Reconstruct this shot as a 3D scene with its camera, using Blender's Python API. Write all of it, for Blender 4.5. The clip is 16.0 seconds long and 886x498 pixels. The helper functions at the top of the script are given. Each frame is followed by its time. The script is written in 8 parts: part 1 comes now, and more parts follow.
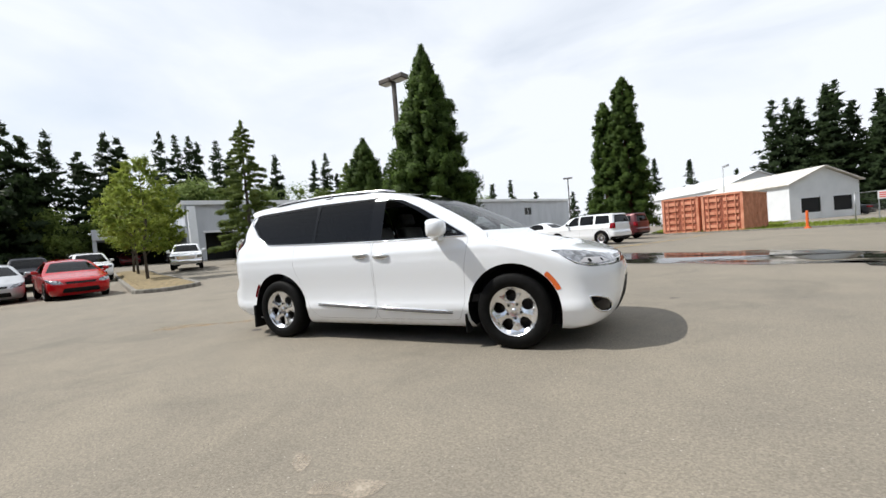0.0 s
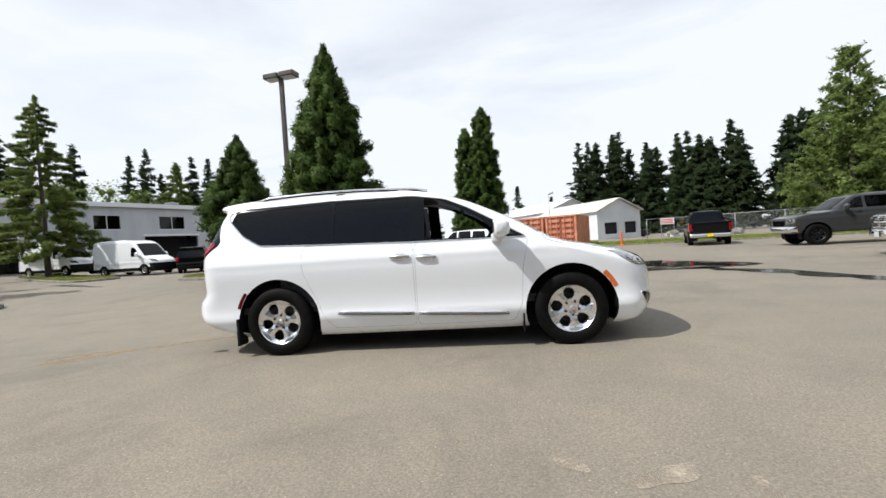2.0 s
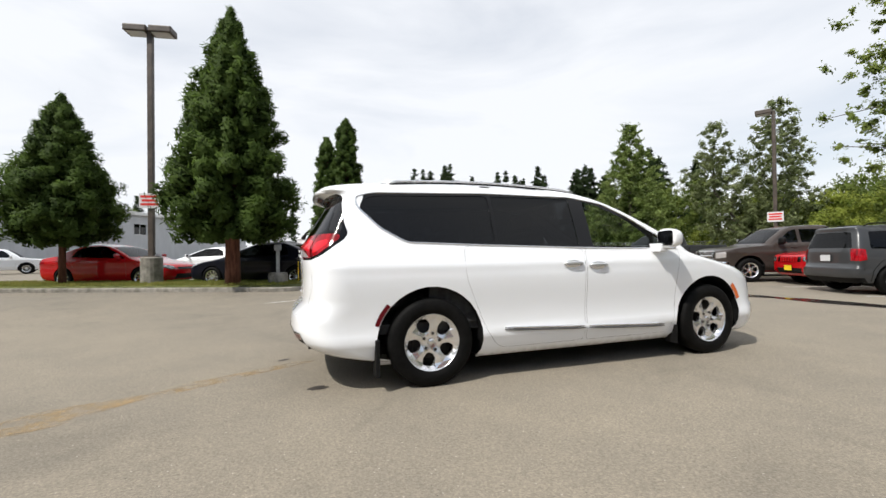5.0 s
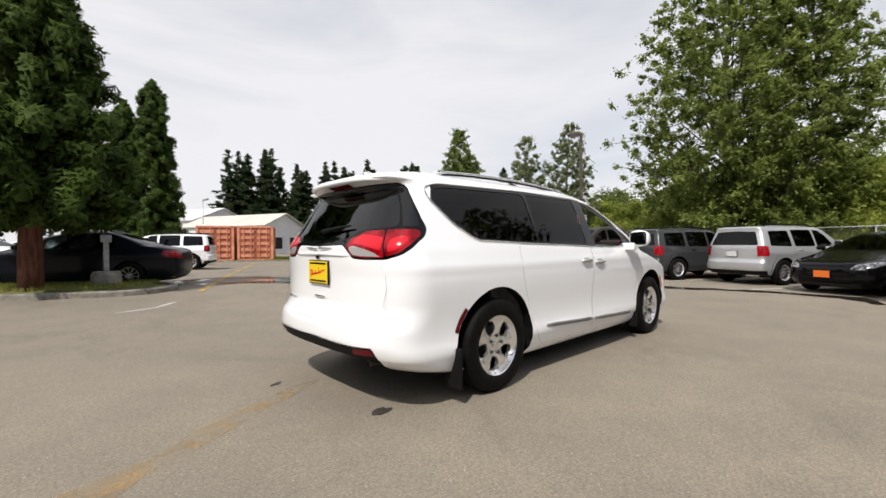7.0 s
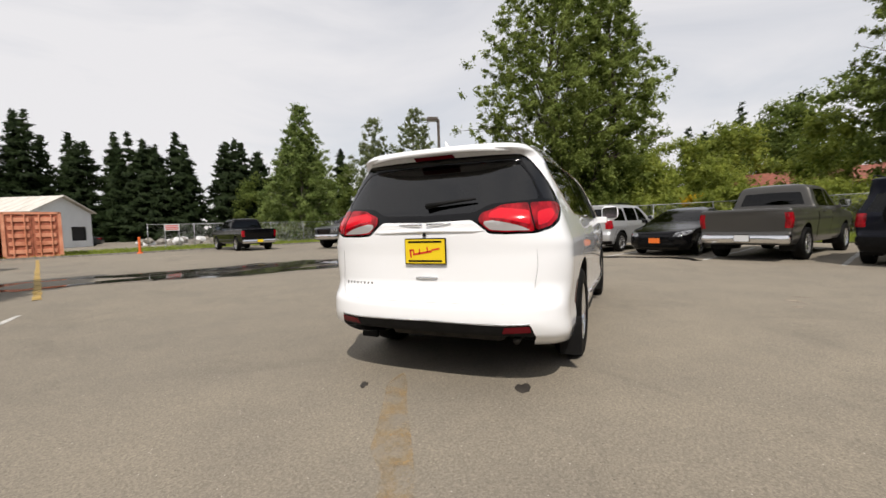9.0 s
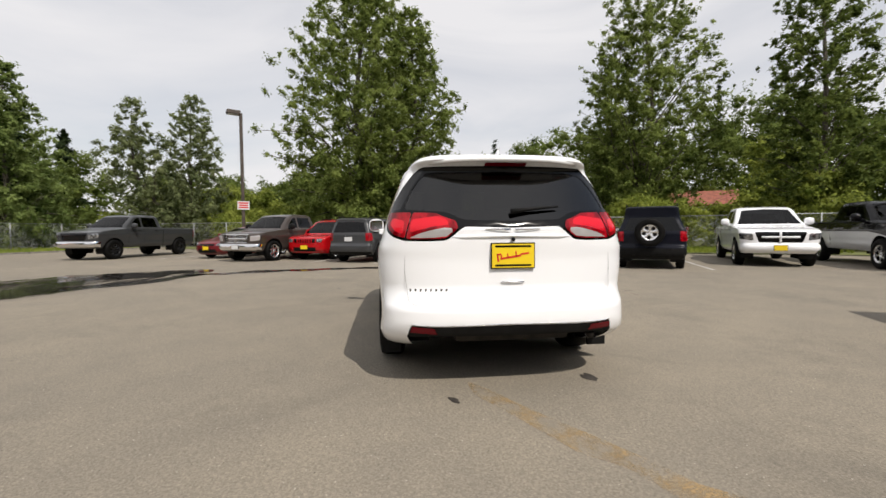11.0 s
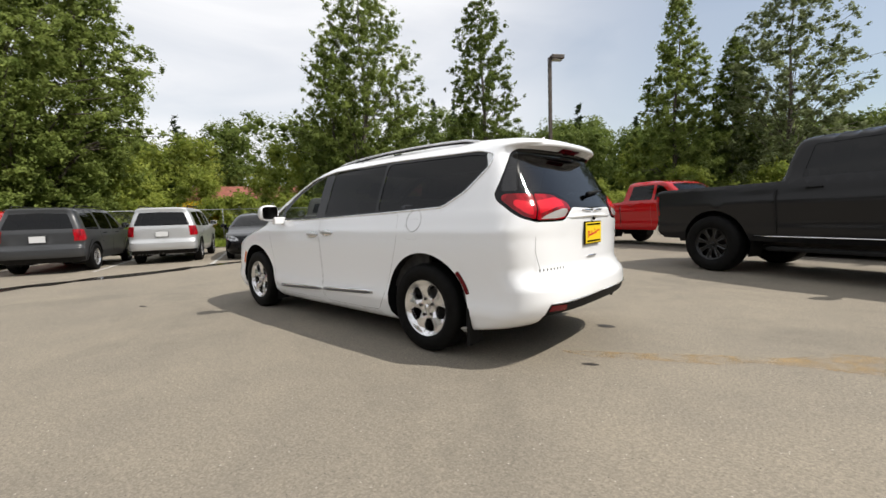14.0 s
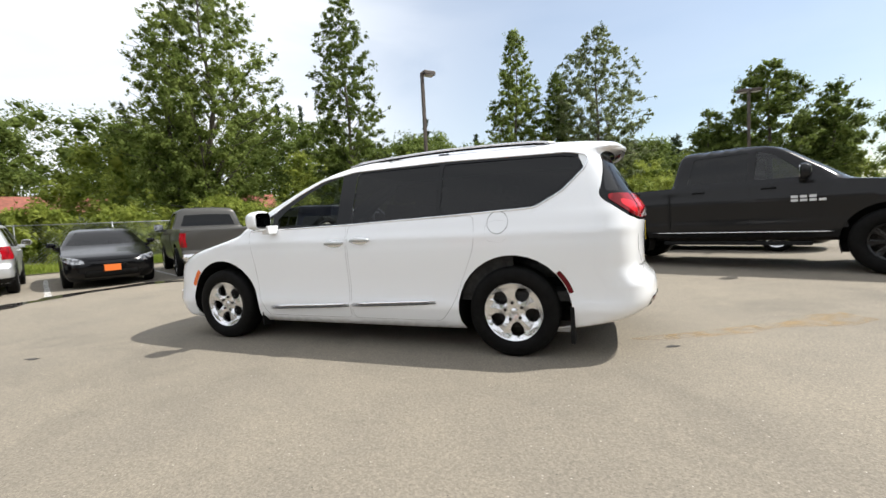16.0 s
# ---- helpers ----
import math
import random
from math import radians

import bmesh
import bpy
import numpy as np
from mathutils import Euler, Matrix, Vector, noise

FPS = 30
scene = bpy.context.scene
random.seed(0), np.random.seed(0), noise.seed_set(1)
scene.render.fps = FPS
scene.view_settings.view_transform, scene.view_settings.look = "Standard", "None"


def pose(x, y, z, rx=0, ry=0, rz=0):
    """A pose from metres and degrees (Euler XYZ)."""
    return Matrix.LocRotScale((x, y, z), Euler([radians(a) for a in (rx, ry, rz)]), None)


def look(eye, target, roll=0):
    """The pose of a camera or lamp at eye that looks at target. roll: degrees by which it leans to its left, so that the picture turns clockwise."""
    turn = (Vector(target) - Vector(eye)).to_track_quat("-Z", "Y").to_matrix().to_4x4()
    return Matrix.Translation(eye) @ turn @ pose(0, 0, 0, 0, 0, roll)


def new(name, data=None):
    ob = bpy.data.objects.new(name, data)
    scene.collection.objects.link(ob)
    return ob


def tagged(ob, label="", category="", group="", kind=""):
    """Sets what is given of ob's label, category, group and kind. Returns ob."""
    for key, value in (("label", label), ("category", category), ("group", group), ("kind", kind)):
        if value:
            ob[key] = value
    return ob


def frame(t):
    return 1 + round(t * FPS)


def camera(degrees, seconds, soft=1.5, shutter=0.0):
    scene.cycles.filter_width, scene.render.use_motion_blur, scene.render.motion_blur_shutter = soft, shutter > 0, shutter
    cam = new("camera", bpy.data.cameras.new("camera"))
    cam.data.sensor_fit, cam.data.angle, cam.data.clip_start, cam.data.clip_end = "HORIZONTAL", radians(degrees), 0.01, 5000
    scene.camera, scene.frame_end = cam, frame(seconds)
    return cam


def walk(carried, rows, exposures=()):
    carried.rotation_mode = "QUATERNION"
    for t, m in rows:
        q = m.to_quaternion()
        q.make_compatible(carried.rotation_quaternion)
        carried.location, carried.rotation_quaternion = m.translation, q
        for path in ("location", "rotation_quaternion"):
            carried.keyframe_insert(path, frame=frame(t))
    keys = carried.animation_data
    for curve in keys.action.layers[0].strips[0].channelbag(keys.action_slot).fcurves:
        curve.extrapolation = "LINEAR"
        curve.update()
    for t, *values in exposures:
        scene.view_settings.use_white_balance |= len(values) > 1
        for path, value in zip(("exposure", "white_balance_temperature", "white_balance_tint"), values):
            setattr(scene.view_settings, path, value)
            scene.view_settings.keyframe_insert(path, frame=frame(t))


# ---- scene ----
cam = camera(93.5, 16.0, 1.5, 0.2)
PATH = [
    (0, (4.323, -4.755, 1.118), (3.419, -2.972, 1.064), -4.6),
    (0.5, (3.837, -4.93, 1.12), (3.074, -3.083, 1.052), -5.2),
    (1, (3.316, -5.121, 1.116), (2.742, -3.206, 1.048), -5.2),
    (1.5, (2.779, -5.213, 1.111), (2.351, -3.262, 1.018), -5.7),
    (2, (2.234, -5.246, 1.121), (2.042, -3.255, 1.085), -3.7),
    (2.5, (1.677, -5.2, 1.124), (1.653, -3.2, 1.081), -4.0),
    (3, (1.114, -5.119, 1.136), (1.216, -3.122, 1.124), -2.1),
    (3.2, (0.89, -5.091, 1.147), (1.086, -3.101, 1.108), -2.9),
    (3.62, (0.417, -4.95, 1.138), (0.713, -2.972, 1.109), -2.5),
    (4.04, (-0.042, -4.771, 1.124), (0.351, -2.809, 1.109), -2.0),
    (4.46, (-0.481, -4.563, 1.11), (0.014, -2.625, 1.111), -1.5),
    (4.88, (-0.894, -4.337, 1.101), (-0.282, -2.433, 1.117), -1.0),
    (5.3, (-1.273, -4.103, 1.103), (-0.524, -2.249, 1.128), -0.6),
    (5.5, (-1.405, -4.074, 1.147), (-0.554, -2.264, 1.167), -1.3),
    (6, (-1.806, -3.744, 1.168), (-0.759, -2.04, 1.166), -3.4),
    (6.5, (-2.191, -3.407, 1.159), (-0.994, -1.805, 1.183), -1.5),
    (7, (-2.569, -3.045, 1.163), (-1.196, -1.591, 1.141), -0.3),
    (7.5, (-2.856, -2.626, 1.163), (-1.372, -1.287, 1.103), -0.4),
    (8, (-3.183, -2.205, 1.159), (-1.549, -1.055, 1.06), -0.6),
    (8.5, (-3.418, -1.733, 1.156), (-1.702, -0.715, 1.021), -2.1),
    (9, (-3.664, -1.284, 1.137), (-1.834, -0.485, 1.02), -1.9),
    (9.2, (-3.739, -1.099, 1.155), (-1.867, -0.402, 1.052), -1.0),
    (9.62, (-3.858, -0.666, 1.15), (-1.925, -0.167, 1.046), -0.8),
    (10.04, (-3.931, -0.218, 1.145), (-1.954, 0.071, 1.044), -0.7),
    (10.46, (-3.956, 0.236, 1.138), (-1.959, 0.304, 1.043), -0.5),
    (10.88, (-3.932, 0.686, 1.133), (-1.941, 0.528, 1.041), -0.3),
    (11.3, (-3.861, 1.123, 1.128), (-1.901, 0.737, 1.035), -0.2),
    (11.5, (-3.82, 1.315, 1.14), (-1.892, 0.801, 1.012), 0.6),
    (12, (-3.627, 1.775, 1.127), (-1.78, 1.027, 0.956), 0.3),
    (12.5, (-3.424, 2.229, 1.117), (-1.676, 1.266, 0.97), 1.0),
    (13, (-3.13, 2.646, 1.107), (-1.507, 1.491, 0.928), 0.2),
    (13.5, (-2.797, 3.011, 1.112), (-1.272, 1.727, 0.949), 0.6),
    (14, (-2.43, 3.379, 1.127), (-1.089, 1.903, 0.968), -1.8),
    (14.5, (-2.009, 3.631, 1.137), (-0.771, 2.074, 0.937), -3.1),
    (15, (-1.6, 3.915, 1.129), (-0.548, 2.225, 0.942), -2.7),
    (15.5, (-1.151, 4.095, 1.138), (-0.238, 2.324, 0.957), -5.3),
    (16, (-0.682, 4.234, 1.132), (0.032, 2.371, 0.995), -3.1),
]
# the clip's camera opens and closes a little, and its white balance drifts
EXPOSURES = [(0.0, 0.04, 6140, 9), (3.0, 0.02, 6160, 9), (5.5, 0.03, 6360, 10), (6.2, -0.02, 6400, 11), (7.0, -0.13, 6500, 12), (9.0, -0.22, 6600, 12), (12.5, -0.14, 6600, 11), (14.5, 0.08, 6450, 10), (15.2, 0.16, 6400, 10), (16.0, 0.38, 6300, 9)]
walk(cam, [(t, look(eye, target, roll)) for t, eye, target, roll in PATH], EXPOSURES)

# ---- light and air ----
SUN_AZ, SUN_EL = -153.5, 51.0
world = bpy.data.worlds.new("sky_world")
scene.world = world
world.use_nodes = True
wn, wl = world.node_tree.nodes, world.node_tree.links
wn.clear()
w_out = wn.new("ShaderNodeOutputWorld")
w_bg = wn.new("ShaderNodeBackground")
w_sky = wn.new("ShaderNodeTexSky")
w_sky.sky_type = "NISHITA"
w_sky.sun_disc = False
w_sky.sun_elevation = radians(SUN_EL)
w_sky.sun_rotation = radians(90 - SUN_AZ)
w_sky.air_density, w_sky.dust_density, w_sky.ozone_density = 1.3, 0.5, 2.0
# thin high cloud veil over the blue
w_tc = wn.new("ShaderNodeTexCoord")
w_map = wn.new("ShaderNodeMapping")
w_map.inputs["Scale"].default_value = (1.0, 1.0, 3.2)
w_noise = wn.new("ShaderNodeTexNoise")
w_noise.inputs["Scale"].default_value = 1.6
w_noise.inputs["Detail"].default_value = 7.0
w_noise.inputs["Distortion"].default_value = 0.6
w_ramp = wn.new("ShaderNodeValToRGB")
w_ramp.color_ramp.elements[0].position, w_ramp.color_ramp.elements[0].color = 0.30, (0.66, 0.66, 0.66, 1)
w_ramp.color_ramp.elements[1].position, w_ramp.color_ramp.elements[1].color = 0.56, (0.97, 0.97, 0.97, 1)
w_mix = wn.new("ShaderNodeMix")
w_mix.data_type = "RGBA"
CLOUD = (9.7, 9.75, 9.95, 1)
w_mix.inputs["B"].default_value = CLOUD
wl.new(w_tc.outputs["Generated"], w_map.inputs["Vector"])
wl.new(w_map.outputs["Vector"], w_noise.inputs["Vector"])
wl.new(w_noise.outputs["Fac"], w_ramp.inputs["Fac"])
w_dot = wn.new("ShaderNodeVectorMath")
w_dot.operation = "DOT_PRODUCT"
w_dot.inputs[1].default_value = (-0.22, -0.94, 0.26)
w_clear = wn.new("ShaderNodeMapRange")
w_clear.interpolation_type = "SMOOTHSTEP"
for key, value in (("From Min", 0.55), ("From Max", 0.97), ("To Min", 1.0), ("To Max", 0.30)):
    w_clear.inputs[key].default_value = value
w_mul = wn.new("ShaderNodeMath")
w_mul.operation = "MULTIPLY"
wl.new(w_tc.outputs["Generated"], w_dot.inputs[0])
wl.new(w_dot.outputs["Value"], w_clear.inputs["Value"])
wl.new(w_ramp.outputs["Color"], w_mul.inputs[0])
wl.new(w_clear.outputs["Result"], w_mul.inputs[1])
wl.new(w_mul.outputs["Value"], w_mix.inputs["Factor"])
wl.new(w_sky.outputs["Color"], w_mix.inputs["A"])
wl.new(w_mix.outputs["Result"], w_bg.inputs["Color"])
w_bg.inputs["Strength"].default_value = 0.10
wl.new(w_bg.outputs["Background"], w_out.inputs["Surface"])

sun = new("sun", bpy.data.lights.new("sun", "SUN"))
sun.data.energy, sun.data.angle, sun.data.color = 4.6, radians(0.6), (1.0, 0.94, 0.85)
SUN_DIR = Vector((math.cos(radians(SUN_AZ)) * math.cos(radians(SUN_EL)), math.sin(radians(SUN_AZ)) * math.cos(radians(SUN_EL)), math.sin(radians(SUN_EL))))
sun.matrix_world = look(SUN_DIR * 60, (0, 0, 0))


# ---- materials ----
def mat(name, color, rough=0.5, metal=0.0, spec=0.5, coat=0.0):
    m = bpy.data.materials.new(name)
    m.use_nodes = True
    b = m.node_tree.nodes["Principled BSDF"]
    b.inputs["Base Color"].default_value = (*color, 1)
    b.inputs["Roughness"].default_value = rough
    b.inputs["Metallic"].default_value = metal
    b.inputs["Specular IOR Level"].default_value = spec
    b.inputs["Coat Weight"].default_value = coat
    b.inputs["Coat Roughness"].default_value = 0.04
    return m


def node(m, kind, **values):
    n = m.node_tree.nodes.new(kind)
    for key, value in values.items():
        n.inputs[key.replace("_", " ")].default_value = value
    return n


def varied(m, dark, light, scale, detail=6.0, coord="Object", low=0.35, high=0.65, bump=0.0, bump_scale=40.0, stretch=(1, 1, 1), bump_dist=0.01):
    """Colour that wanders between two tones with noise at two sizes, and fine relief."""
    nt = m.node_tree
    b = nt.nodes["Principled BSDF"]
    tc = node(m, "ShaderNodeTexCoord")
    mp = node(m, "ShaderNodeMapping")
    mp.inputs["Scale"].default_value = stretch
    nt.links.new(tc.outputs[coord], mp.inputs["Vector"])
    n1 = node(m, "ShaderNodeTexNoise", Scale=scale, Detail=detail, Roughness=0.62)
    nt.links.new(mp.outputs["Vector"], n1.inputs["Vector"])
    r = node(m, "ShaderNodeValToRGB")
    r.color_ramp.elements[0].position, r.color_ramp.elements[0].color = low, (*dark, 1)
    r.color_ramp.elements[1].position, r.color_ramp.elements[1].color = high, (*light, 1)
    nt.links.new(n1.outputs["Fac"], r.inputs["Fac"])
    nt.links.new(r.outputs["Color"], b.inputs["Base Color"])
    if bump:
        n2 = node(m, "ShaderNodeTexNoise", Scale=bump_scale, Detail=4.0)
        nt.links.new(mp.outputs["Vector"], n2.inputs["Vector"])
        bp = node(m, "ShaderNodeBump", Strength=bump, Distance=bump_dist)
        nt.links.new(n2.outputs["Fac"], bp.inputs["Height"])
        nt.links.new(bp.outputs["Normal"], b.inputs["Normal"])
    return m


def paint(name, color, metal=0.0, rough=0.28):
    deep = 0 if max(color) > 0.6 else 1 if max(color) > 0.02 else 2
    m = mat(name, color, rough, metal, (0.5, 0.3, 0.15)[deep], (1.0, 0.5, 0.18)[deep])
    nt = m.node_tree
    b = nt.nodes["Principled BSDF"]
    # faint film of dust on the lacquer
    tc = node(m, "ShaderNodeTexCoord")
    n1 = node(m, "ShaderNodeTexNoise", Scale=2.3, Detail=5.0)
    nt.links.new(tc.outputs["Object"], n1.inputs["Vector"])
    mr = node(m, "ShaderNodeMapRange")
    mr.inputs["To Min"].default_value, mr.inputs["To Max"].default_value = rough * 0.92, rough * 1.12
    nt.links.new(n1.outputs["Fac"], mr.inputs["Value"])
    nt.links.new(mr.outputs["Result"], b.inputs["Roughness"])
    return m


def glass(name, tint, low=0.05, power=5.0):
    """Car window: gloss over a tinted see-through pane."""
    m = bpy.data.materials.new(name)
    m.use_nodes = True
    nt = m.node_tree
    nt.nodes.clear()
    out = nt.nodes.new("ShaderNodeOutputMaterial")
    mix = nt.nodes.new("ShaderNodeMixShader")
    tr = nt.nodes.new("ShaderNodeBsdfTransparent")
    gl = nt.nodes.new("ShaderNodeBsdfGlossy")
    lw = nt.nodes.new("ShaderNodeLayerWeight")
    lw.inputs["Blend"].default_value = 0.5
    pw = nt.nodes.new("ShaderNodeMath")
    pw.operation = "POWER"
    pw.inputs[1].default_value = power
    fr = nt.nodes.new("ShaderNodeMapRange")
    fr.inputs["To Min"].default_value, fr.inputs["To Max"].default_value = low, 0.6
    nt.links.new(lw.outputs["Facing"], pw.inputs[0])
    nt.links.new(pw.outputs["Value"], fr.inputs["Value"])
    tr.inputs["Color"].default_value = (*tint, 1)
    gl.inputs["Roughness"].default_value = 0.02
    nt.links.new(fr.outputs["Result"], mix.inputs["Fac"])
    nt.links.new(tr.outputs["BSDF"], mix.inputs[1])
    nt.links.new(gl.outputs["BSDF"], mix.inputs[2])
    nt.links.new(mix.outputs["Shader"], out.inputs["Surface"])
    return m


def leaf_mat(name, dark, light, yellow=None):
    m = mat(name, light, 0.6, 0.0, 0.14)
    nt = m.node_tree
    b = nt.nodes["Principled BSDF"]
    geo = node(m, "ShaderNodeNewGeometry")
    r = node(m, "ShaderNodeValToRGB")
    r.color_ramp.elements[0].color = (*dark, 1)
    r.color_ramp.elements[1].color = (*light, 1)
    if yellow:
        e = r.color_ramp.elements.new(0.96)
        e.color = (*yellow, 1)
        r.color_ramp.elements[1].position = 0.85
    tc = node(m, "ShaderNodeTexCoord")
    n1 = node(m, "ShaderNodeTexNoise", Scale=0.85, Detail=3.0)
    nt.links.new(tc.outputs["Object"], n1.inputs["Vector"])
    spread = node(m, "ShaderNodeMapRange")
    for key, value in (("From Min", 0.30), ("From Max", 0.70), ("To Min", 0.0), ("To Max", 0.62)):
        spread.inputs[key].default_value = value
    nt.links.new(n1.outputs["Fac"], spread.inputs["Value"])
    mad = nt.nodes.new("ShaderNodeMath")
    mad.operation = "MULTIPLY_ADD"
    mad.inputs[1].default_value = 0.38
    nt.links.new(geo.outputs["Random Per Island"], mad.inputs[0])
    nt.links.new(spread.outputs["Result"], mad.inputs[2])
    nt.links.new(mad.outputs["Value"], r.inputs["Fac"])
    nt.links.new(r.outputs["Color"], b.inputs["Base Color"])
    tl = nt.nodes.new("ShaderNodeBsdfTranslucent")
    nt.links.new(r.outputs["Color"], tl.inputs["Color"])
    mix = nt.nodes.new("ShaderNodeMixShader")
    mix.inputs["Fac"].default_value = 0.50
    out = nt.nodes["Material Output"]
    nt.links.new(b.outputs["BSDF"], mix.inputs[1])
    nt.links.new(tl.outputs["BSDF"], mix.inputs[2])
    nt.links.new(mix.outputs["Shader"], out.inputs["Surface"])
    return m


PEWTER = paint("pewter_paint", (0.062, 0.060, 0.056), 0.35, 0.35)
WHITE = paint("white_paint", (0.895, 0.912, 0.94), 0.0, 0.25)
BLACK_PAINT = paint("black_paint", (0.003, 0.003, 0.0035), 0.0, 0.14)
RED = paint("red_paint", (0.40, 0.004, 0.007), 0.0, 0.18)
DARK_RED = paint("dark_red_paint", (0.13, 0.005, 0.009), 0.1)
SILVER = paint("silver_paint", (0.52, 0.53, 0.54), 0.55, 0.35)
GREY = paint("grey_paint", (0.048, 0.050, 0.053), 0.25, 0.30)
DARK_GREY = paint("dark_grey_paint", (0.0150, 0.0150, 0.0158), 0.0, 0.18)
BROWN = paint("brown_paint", (0.062, 0.050, 0.044), 0.3, 0.35)
NAVY = paint("dark_blue_paint", (0.006, 0.007, 0.013), 0.1, 0.3)
MAROON = paint("maroon_paint", (0.08, 0.012, 0.016), 0.2)
TRIM = varied(mat("black_plastic", (0.01, 0.01, 0.01), 0.7, 0.0, 0.2), (0.003, 0.003, 0.003), (0.008, 0.008, 0.0083), 9, bump=0.12, bump_scale=300)
SEAM = mat("shut_line", (0.10, 0.10, 0.105), 0.7)
GLOSS_BLACK = mat("gloss_black", (0.003, 0.003, 0.0035), 0.08, 0.0, 0.3)
RUBBER = varied(mat("tyre_rubber", (0.005, 0.005, 0.005), 0.65, 0.0, 0.12), (0.0025, 0.0025, 0.0025), (0.0065, 0.0063, 0.006), 14, bump=0.2, bump_scale=120)
ALLOY = varied(mat("alloy", (0.75, 0.75, 0.76), 0.22, 0.88), (0.72, 0.72, 0.73), (0.86, 0.86, 0.87), 6)
BLACK_RIM = mat("black_rim", (0.012, 0.012, 0.013), 0.25, 0.4)
CHROME = mat("chrome", (0.82, 0.82, 0.83), 0.08, 1.0)
DARK_METAL = varied(mat("dark_metal", (0.02, 0.018, 0.016), 0.6, 0.5), (0.010, 0.009, 0.008), (0.035, 0.03, 0.026), 12)
TINT = glass("privacy_glass", (0.022, 0.023, 0.026), 0.037)
REAR_GLASS = glass("rear_glass", (0.022, 0.023, 0.025), 0.075, 3.6)
PALE_GLASS = glass("pale_glass", (0.42, 0.44, 0.44), 0.05)
CLEAR = glass("clear_glass", (0.66, 0.71, 0.69))
SCREEN = glass("dark_screen", (0.09, 0.10, 0.10), 0.036)
LENS_RED = varied(mat("red_lens", (0.34, 0.004, 0.010), 0.08, 0.0, 0.3, 0.2), (0.13, 0.001, 0.004), (0.36, 0.005, 0.012), 7, low=0.42, high=0.58, stretch=(1, 1.6, 0.5))
LENS_BRIGHT = mat("bright_red_lens", (0.60, 0.010, 0.022), 0.12, 0.0, 0.3, 0.2)
LENS_DEEP = mat("dark_red_lens", (0.11, 0.0015, 0.006), 0.15, 0.0, 0.25, 0.1)
LENS_CLEAR = mat("clear_lens", (0.52, 0.50, 0.50), 0.16, 0.35, 0.5, 0.5)
LENS_SMOKE = varied(mat("headlamp_lens", (0.2, 0.2, 0.21), 0.1, 0.6, 0.5, 1.0), (0.02, 0.02, 0.022), (0.45, 0.46, 0.48), 14, low=0.40, high=0.64)
LENS_AMBER = mat("amber_lens", (0.75, 0.13, 0.01), 0.15, 0.0, 0.6, 1.0)
PLATE_Y = mat("yellow_card", (0.80, 0.58, 0.01), 0.5)
PLATE_O = mat("orange_card", (0.75, 0.16, 0.02), 0.5)
PLATE_W = mat("white_card", (0.62, 0.63, 0.64), 0.5)
INK_RED = mat("red_ink", (0.60, 0.02, 0.015), 0.5)
CABIN = varied(mat("cabin_trim", (0.03, 0.03, 0.032), 0.8), (0.018, 0.018, 0.019), (0.045, 0.044, 0.043), 20)
HEADLINER = varied(mat("headliner", (0.16, 0.15, 0.14), 0.9), (0.13, 0.12, 0.11), (0.19, 0.18, 0.165), 12)
SEAT_CLOTH = varied(mat("seat_leather", (0.03, 0.03, 0.03), 0.55), (0.02, 0.02, 0.02), (0.045, 0.042, 0.04), 25)
HOUSE_WALL = varied(mat("pale_siding", (0.5, 0.52, 0.54), 0.7), (0.42, 0.44, 0.47), (0.50, 0.52, 0.55), 0.8, bump=0.15, bump_scale=6, stretch=(1, 1, 0.25))
HOUSE_WHITE = varied(mat("white_siding", (0.7, 0.71, 0.72), 0.7), (0.66, 0.67, 0.68), (0.74, 0.75, 0.76), 0.6, bump=0.1, bump_scale=5)
ROOF_TIN = varied(mat("pale_tin_roof", (0.62, 0.58, 0.52), 0.5), (0.50, 0.46, 0.40), (0.70, 0.67, 0.62), 0.8, stretch=(4, 0.3, 1))
ROOF_RED = varied(mat("red_roof", (0.42, 0.09, 0.05), 0.7), (0.17, 0.055, 0.038), (0.33, 0.115, 0.075), 3)
CONTAINER = varied(mat("container_orange", (0.6, 0.25, 0.14), 0.6), (0.46, 0.15, 0.075), (0.70, 0.31, 0.19), 1.6, low=0.3, high=0.6, bump=0.1, bump_scale=20)
CONTAINER_DARK = varied(mat("container_rust", (0.26, 0.07, 0.035), 0.7), (0.26, 0.075, 0.04), (0.46, 0.15, 0.08), 3)
# near-black colour that stands for the shade inside openings
INNER_SHADE = mat("inner_shade", (0.012, 0.012, 0.013), 0.8)
CONCRETE = varied(mat("concrete", (0.24, 0.225, 0.195), 0.85), (0.13, 0.12, 0.10), (0.30, 0.28, 0.245), 5, bump=0.3, bump_scale=60)
LAMP_BROWN = varied(mat("bronze_pole_paint", (0.06, 0.045, 0.035), 0.5), (0.04, 0.03, 0.024), (0.085, 0.065, 0.05), 4)
GALV = varied(mat("galvanised_steel", (0.36, 0.37, 0.38), 0.5, 0.7), (0.26, 0.27, 0.28), (0.42, 0.43, 0.44), 8)
BARK_RED = varied(mat("red_bark", (0.14, 0.05, 0.03), 0.9), (0.07, 0.025, 0.015), (0.20, 0.08, 0.05), 5, stretch=(3, 3, 0.5), bump=0.8, bump_scale=14, bump_dist=0.03)
BARK = varied(mat("bark", (0.09, 0.075, 0.06), 0.9), (0.05, 0.04, 0.03), (0.14, 0.12, 0.10), 5, stretch=(3, 3, 0.5), bump=0.6, bump_scale=14, bump_dist=0.03)
